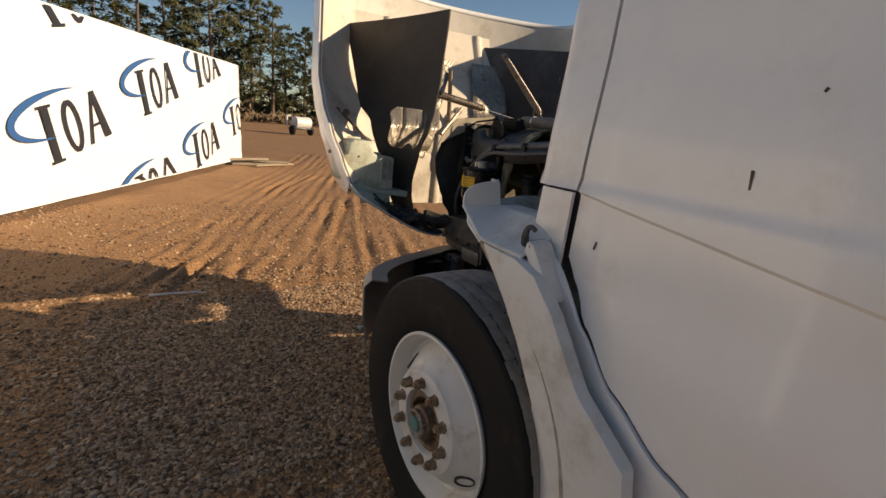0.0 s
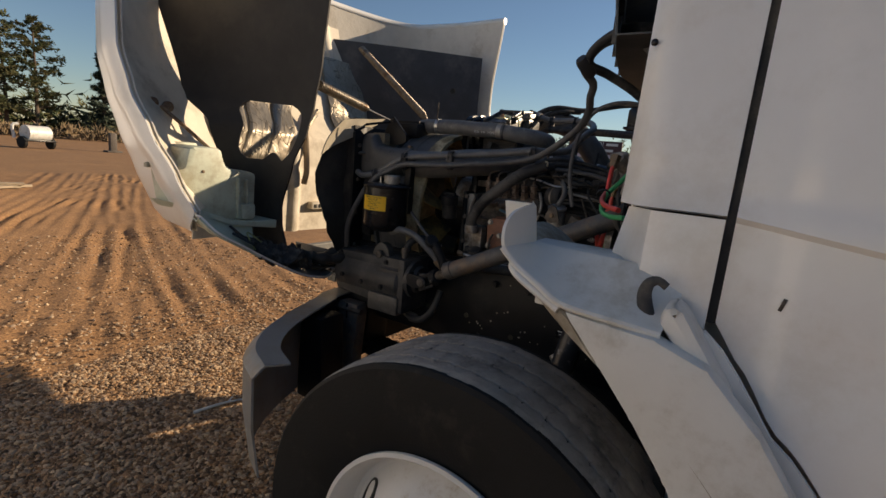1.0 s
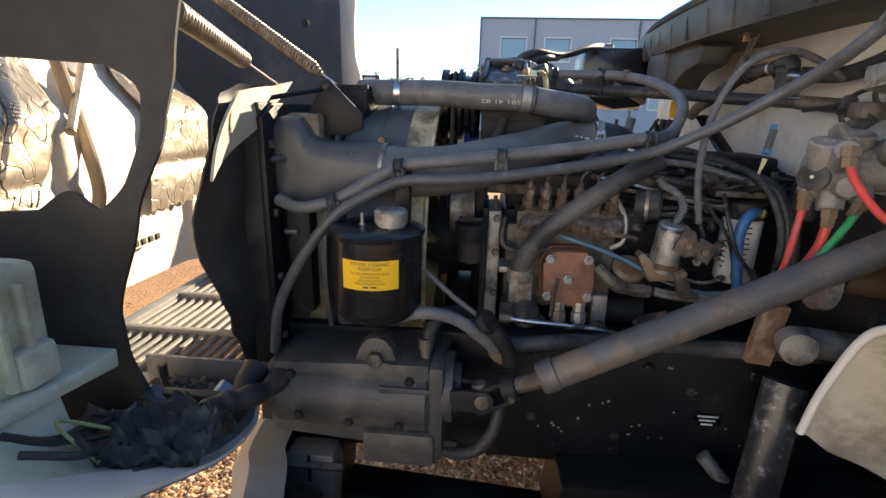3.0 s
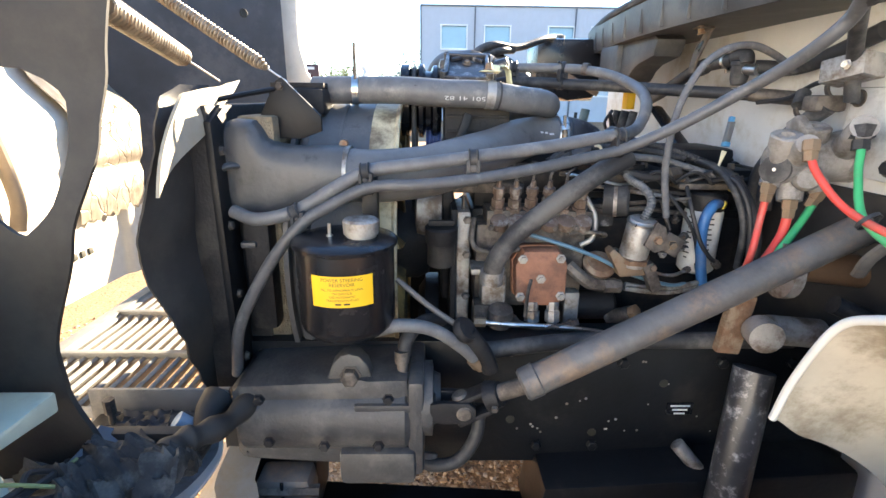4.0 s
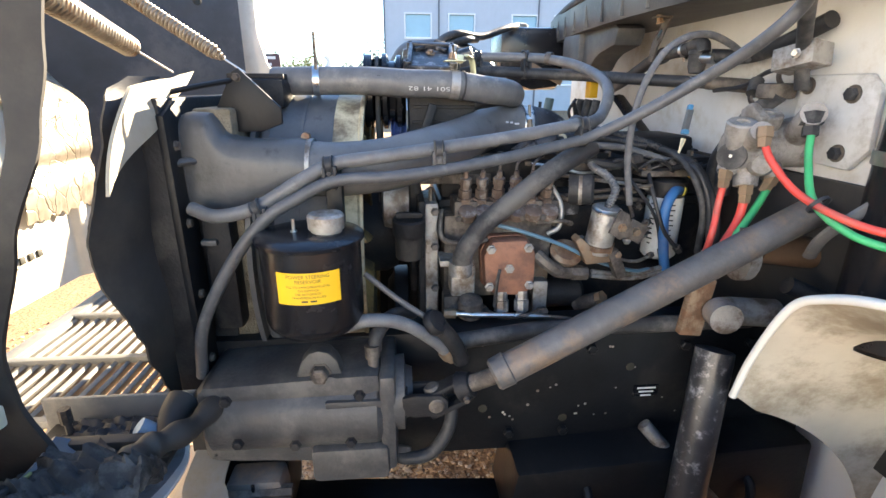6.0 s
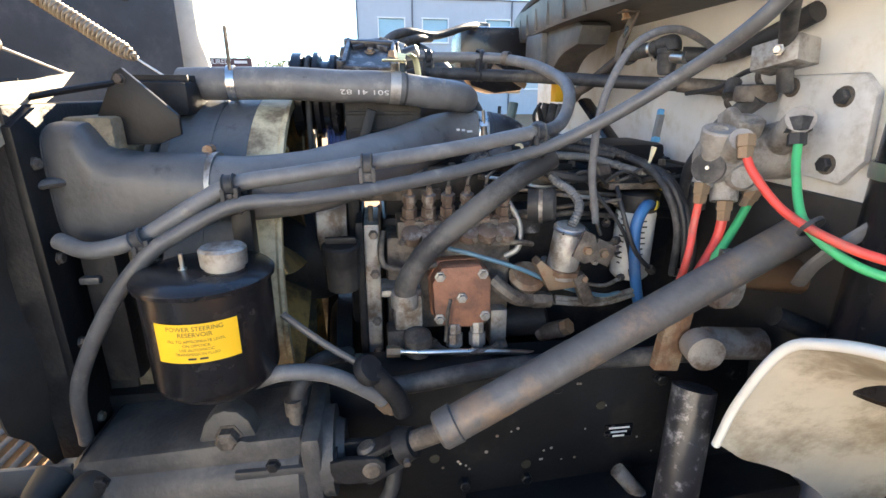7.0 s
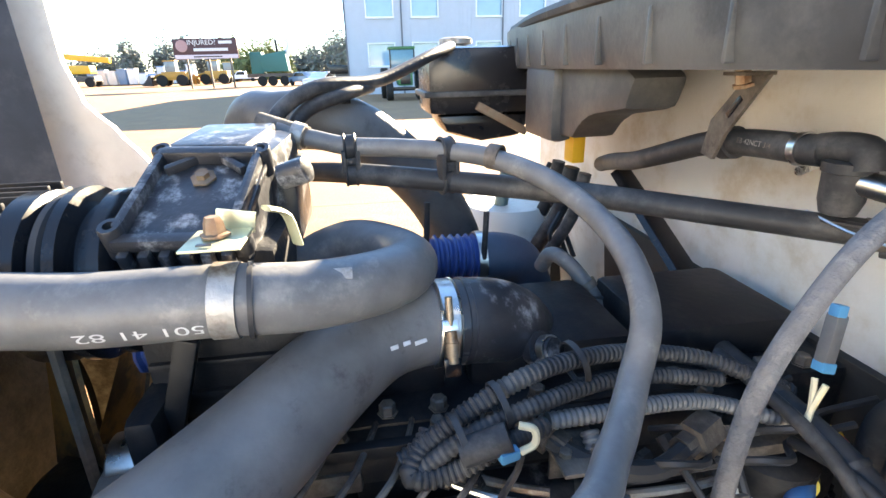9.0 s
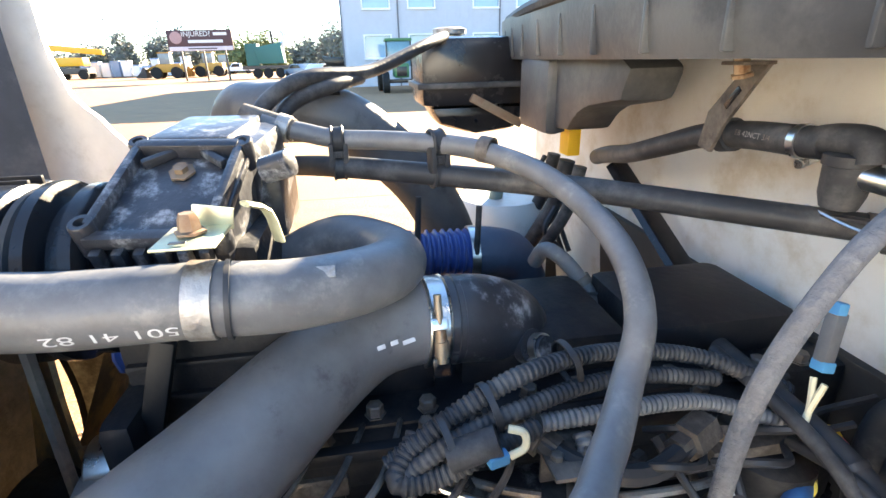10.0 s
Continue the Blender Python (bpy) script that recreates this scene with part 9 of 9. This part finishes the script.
def wheel_of(c, r, w, parent, axis=(0, 1, 0), hub=None):
    q = part("wheel", lathe([(-w / 2, r * 0.55), (-w / 2, r * 0.92), (-w * 0.4, r), (w * 0.4, r), (w / 2, r * 0.92), (w / 2, r * 0.55)], c, axis, 24), M["tyre"], parent)
    part("rim", lathe([(-w * 0.45, r * 0.56), (w * 0.45, r * 0.56)], c, axis, 18), hub or M["alu"], q)


def tractor(x, y):
    g = mat("green_machine", (0.02, 0.13, 0.045), 0.4, var=0.1)
    t = thing("tractor", (x, y, 0), "green farm tractor with a glazed cab", "tractor")
    part("bonnet", box((x - 0.9, y, 1.15), (1.9, 0.8, 0.75), 0.1), g, t)
    part("nose_grille", box((x - 1.87, y, 1.1), (0.06, 0.55, 0.5), 0.02), M["blackpaint"], t)
    c = part("cab", box((x + 0.65, y, 2.0), (1.4, 1.35, 1.35), 0.1), mat("cab_glass", (0.10, 0.22, 0.28), 0.08, var=0.1, bump=0), t, "blue-tinted glazed cab")
    part("cab_roof", box((x + 0.65, y, 2.74), (1.55, 1.5, 0.16), 0.05), g, c)
    for a in (-0.68, 0.68):
        part("cab_post", box((x - 0.05, y + a, 2.0), (0.08, 0.07, 1.35), 0.01), M["blackpaint"], c)
        wheel_of((x - 1.3, y + a * 1.25, 0.55), 0.55, 0.36, t)
        wheel_of((x + 0.85, y + a * 1.5, 0.85), 0.85, 0.45, t)
    part("axle", box((x - 1.3, y, 0.6), (0.25, 1.5, 0.2), 0.03), M["blackpaint"], t)


def loader(x, y, col, blade, label):
    t = thing("wheel_loader", (x, y, 0), label, "loader")
    body = mat("machine_paint", col, 0.5, var=0.15)
    part("body", box((x, y - 0.9, 1.35), (1.9, 3.2, 1.1), 0.12), body, t)
    c = part("cab", box((x, y - 0.5, 2.55), (1.5, 1.4, 1.4), 0.1), mat("machine_glass", (0.20, 0.24, 0.25), 0.1, bump=0), t)
    part("cab_roof", box((x, y - 0.5, 3.3), (1.7, 1.6, 0.14), 0.04), body, c)
    for a in (-0.7, 0.7):
        part("arm", tube([(x + a * 0.8, y + 0.3, 1.7), (x + a * 0.8, y + 1.5, 1.4), (x + a * 0.8, y + 2.2, 0.7)], 0.14, 6, 4), body, t)
        wheel_of((x + a * 1.3, y - 1.9, 0.75), 0.75, 0.5, t, (1, 0, 0))
        wheel_of((x + a * 1.3, y + 0.7, 0.75), 0.75, 0.5, t, (1, 0, 0))
    part("bucket", prism([(y + 1.9, 0.1), (y + 3.2, 0.1), (y + 3.3, 0.25), (y + 2.6, 0.9), (y + 2.2, 1.5), (y + 1.9, 1.4)], "x", x - 1.4, x + 1.4, 0.04), mat("bucket_steel", blade, 0.6, var=0.2), t)


def car(x, y, col, label, kind="pickup", turn=90):
    t = thing(kind, (x, y, 0), label, "car" if kind != "pickup" else "pickup truck")
    R = Matrix.Translation((x, y, 0)) @ Matrix.Rotation(radians(turn), 4, "Z")

    def put(bm):
        bmesh.ops.transform(bm, matrix=R, verts=bm.verts)
        return bm
    paint = mat("car_paint", col, 0.3, var=0.04, coat=0.4)
    L = 5.4 if kind == "pickup" else 4.5
    if kind == "pickup":
        prof = [(-2.7, 0.45), (-2.7, 1.05), (-0.6, 1.08), (-0.55, 1.75), (0.75, 1.75), (1.3, 1.12), (2.6, 1.0), (2.7, 0.5)]
        glass = [(-0.4, 1.15), (-0.38, 1.66), (0.68, 1.66), (1.12, 1.15)]
    else:
        prof = [(-2.2, 0.4), (-2.25, 0.95), (-1.7, 1.05), (-1.2, 1.48), (0.4, 1.48), (1.1, 0.98), (2.2, 0.85), (2.25, 0.4)]
        glass = [(-1.45, 1.05), (-1.1, 1.40), (0.35, 1.40), (0.85, 1.02)]
    part("body", put(prism(prof, "y", -0.92, 0.92, 0.06)), paint, t)
    part("side_glass", put(prism(glass, "y", -0.935, 0.935, 0.01)), M["blackpaint"], t)
    for a in (-L * 0.31, L * 0.31):
        for s in (-0.80, 0.80):
            q = R @ V(a, s, 0.37)
            wheel_of(q, 0.37, 0.24, t, R.to_3x3() @ V(0, 1, 0))
    for s in (-0.6, 0.6):
        part("headlight", put(box((L / 2 + 0.0, s, 0.78), (0.05, 0.35, 0.16), 0.02)), M["inkw"], t)


def far_things():
    tractor(29.0, -1.75)
    loader(76, 27.5, (0.42, 0.22, 0.03), (0.04, 0.03, 0.03), "yellow wheel loader with a dark bucket")
    loader(80, 23.0, (0.45, 0.26, 0.05), (0.42, 0.18, 0.03), "yellow wheel loader with an orange bucket")
    loader(96, 25.0, (0.45, 0.30, 0.08), (0.30, 0.20, 0.06), "yellow wheel loader behind the others")
    car(95, 22.0, (0.75, 0.75, 0.74), "white pickup truck parked in the yard", "pickup", 95)
    car(62, 7.6, (0.14, 0.20, 0.28), "blue-grey car parked in the yard", "sedan", 40)
    car(52, 4.6, (0.70, 0.72, 0.74), "white van parked beside the building", "van", 150)
    # yellow lift with folded boom
    x, y = 85, 43.5
    t = thing("boom_lift", (x, y, 0), "yellow boom lift with its arm folded", "lift")
    ym = mat("lift_yellow", (0.62, 0.36, 0.02), 0.45, var=0.1)
    part("chassis", box((x, y, 1.2), (2.2, 5.0, 0.8), 0.1), M["dirtym"], t)
    part("turret", box((x, y, 2.5), (2.0, 4.2, 1.2), 0.15), ym, t)
    part("boom", box((x, y - 0.6, 4.2), (0.8, 8.4, 0.8), 0.05, (6, 0, 0)), ym, t)
    part("counterweight", box((x, y + 3.6, 2.6), (2.0, 1.4, 1.4), 0.15), ym, t)
    for a in (-1.8, 1.8):
        for s in (-1.1, 1.1):
            wheel_of((x + s, y + a, 0.7), 0.7, 0.5, t, (1, 0, 0))
    # row of small white and blue goods
    r = random.Random(3)
    wm = mat("pale_goods", (0.66, 0.67, 0.70), 0.5, var=0.1, rnd=0.2)
    bmn = mat("blue_goods", (0.18, 0.30, 0.50), 0.5, var=0.1, rnd=0.2)
    for i in range(11):
        yy = 45 - i * 1.55
        u = thing("crated_machine", (92, yy, 0), "pale crated machine in a row", "crate", "row of crated machines")
        h = r.uniform(1.7, 2.9)
        part("crate", box((92, yy, h / 2), (1.4, 1.25, h), 0.06), wm if i % 3 else bmn, u)
        part("lid", box((92, yy, h + 0.08), (1.5, 1.35, 0.14), 0.03), bmn if i % 2 else wm, u)
        part("base", box((92, yy, 0.08), (1.5, 1.4, 0.16), 0.02), M["dirtym"], u)
    # green shredder on a trailer
    x, y = 64, 10.8
    t = thing("green_machine_trailer", (x, y, 0), "dark green machine on a wheeled trailer", "machine")
    gm = mat("dark_green", (0.015, 0.12, 0.11), 0.5, var=0.1)
    part("hopper", prism([(y - 1.4, 1.6), (y + 1.5, 1.6), (y + 1.9, 3.4), (y - 1.2, 3.9)], "x", x - 1, x + 1, 0.05), gm, t)
    part("engine_box", box((x, y + 2.2, 2.6), (1.8, 1.4, 2.4), 0.08), gm, t)
    part("chute", tube([(x, y - 1.2, 3.4), (x, y - 1.7, 4.6), (x, y - 1.3, 5.3)], 0.35, 8, 4), M["inkw"], t)
    part("stack", tube([(x, y - 0.2, 3.6), (x, y - 0.1, 5.2)], 0.16, 8, 2), M["blackpaint"], t)
    part("chassis", box((x, y + 0.5, 1.2), (1.6, 6.0, 0.4), 0.05), M["dirtym"], t)
    for a in (-0.8, 0.6, 1.8):
        wheel_of((x - 0.9, y + a, 0.55), 0.55, 0.35, t, (1, 0, 0))
    # dark bucket attachment beside the building
    t = thing("bucket_attachment", (46, 2.2, 0), "dark steel bucket attachment on a stand", "bucket")
    part("shell", prism([(0.9, 1.3), (3.4, 1.3), (3.7, 2.1), (3.4, 2.05), (0.7, 1.9)], "x", 45.5, 46.6, 0.03), M["blackpaint"], t)
    part("stand", box((46, 2.2, 0.65), (0.9, 1.6, 1.3), 0.05), M["dirtym"], t)
    # sprayer far ahead
    x, y = 8.0, 31.0
    t = thing("sprayer", (x, y, 0), "small white tank sprayer on two wheels", "sprayer")
    part("tank", lathe([(-0.6, 0.2), (-0.55, 0.38), (0.55, 0.38), (0.6, 0.2)], (x, y, 0.78), (0.9, 0.3, 0), 24), M["plastic_white"], t)
    part("tank_neck", lathe([(0, 0.12), (0.12, 0.12), (0.14, 0.08)], (x, y, 1.14), (0, 0, 1), 14), M["blackpaint"], t)
    part("frame", box((x, y, 0.4), (1.5, 0.7, 0.08), 0.01, (0, 0, 18)), M["blackpaint"], t)
    part("boom_fold", tube([(x - 0.9, y, 0.5), (x - 0.95, y, 1.1), (x - 0.7, y, 1.2)], 0.07, 6, 3), M["plastic_white"], t)
    for s in (-0.65, 0.65):
        wheel_of((x + s, y + s * 0.3, 0.3), 0.3, 0.16, t, (0.95, 0.3, 0))
    t = thing("post_barrier", (11.6, 31.2, 0), "pale post standing beside the sprayer", "post")
    part("post", box((11.6, 31.2, 0.55), (0.35, 0.3, 1.1), 0.04), M["dirtym"], t)
    part("post_base", box((11.6, 31.2, 0.05), (0.8, 0.6, 0.1), 0.02), M["dirtym"], t)


ground()
wrapped_load()
pallet_boards()
trees()
warehouse()
billboard()
far_things()
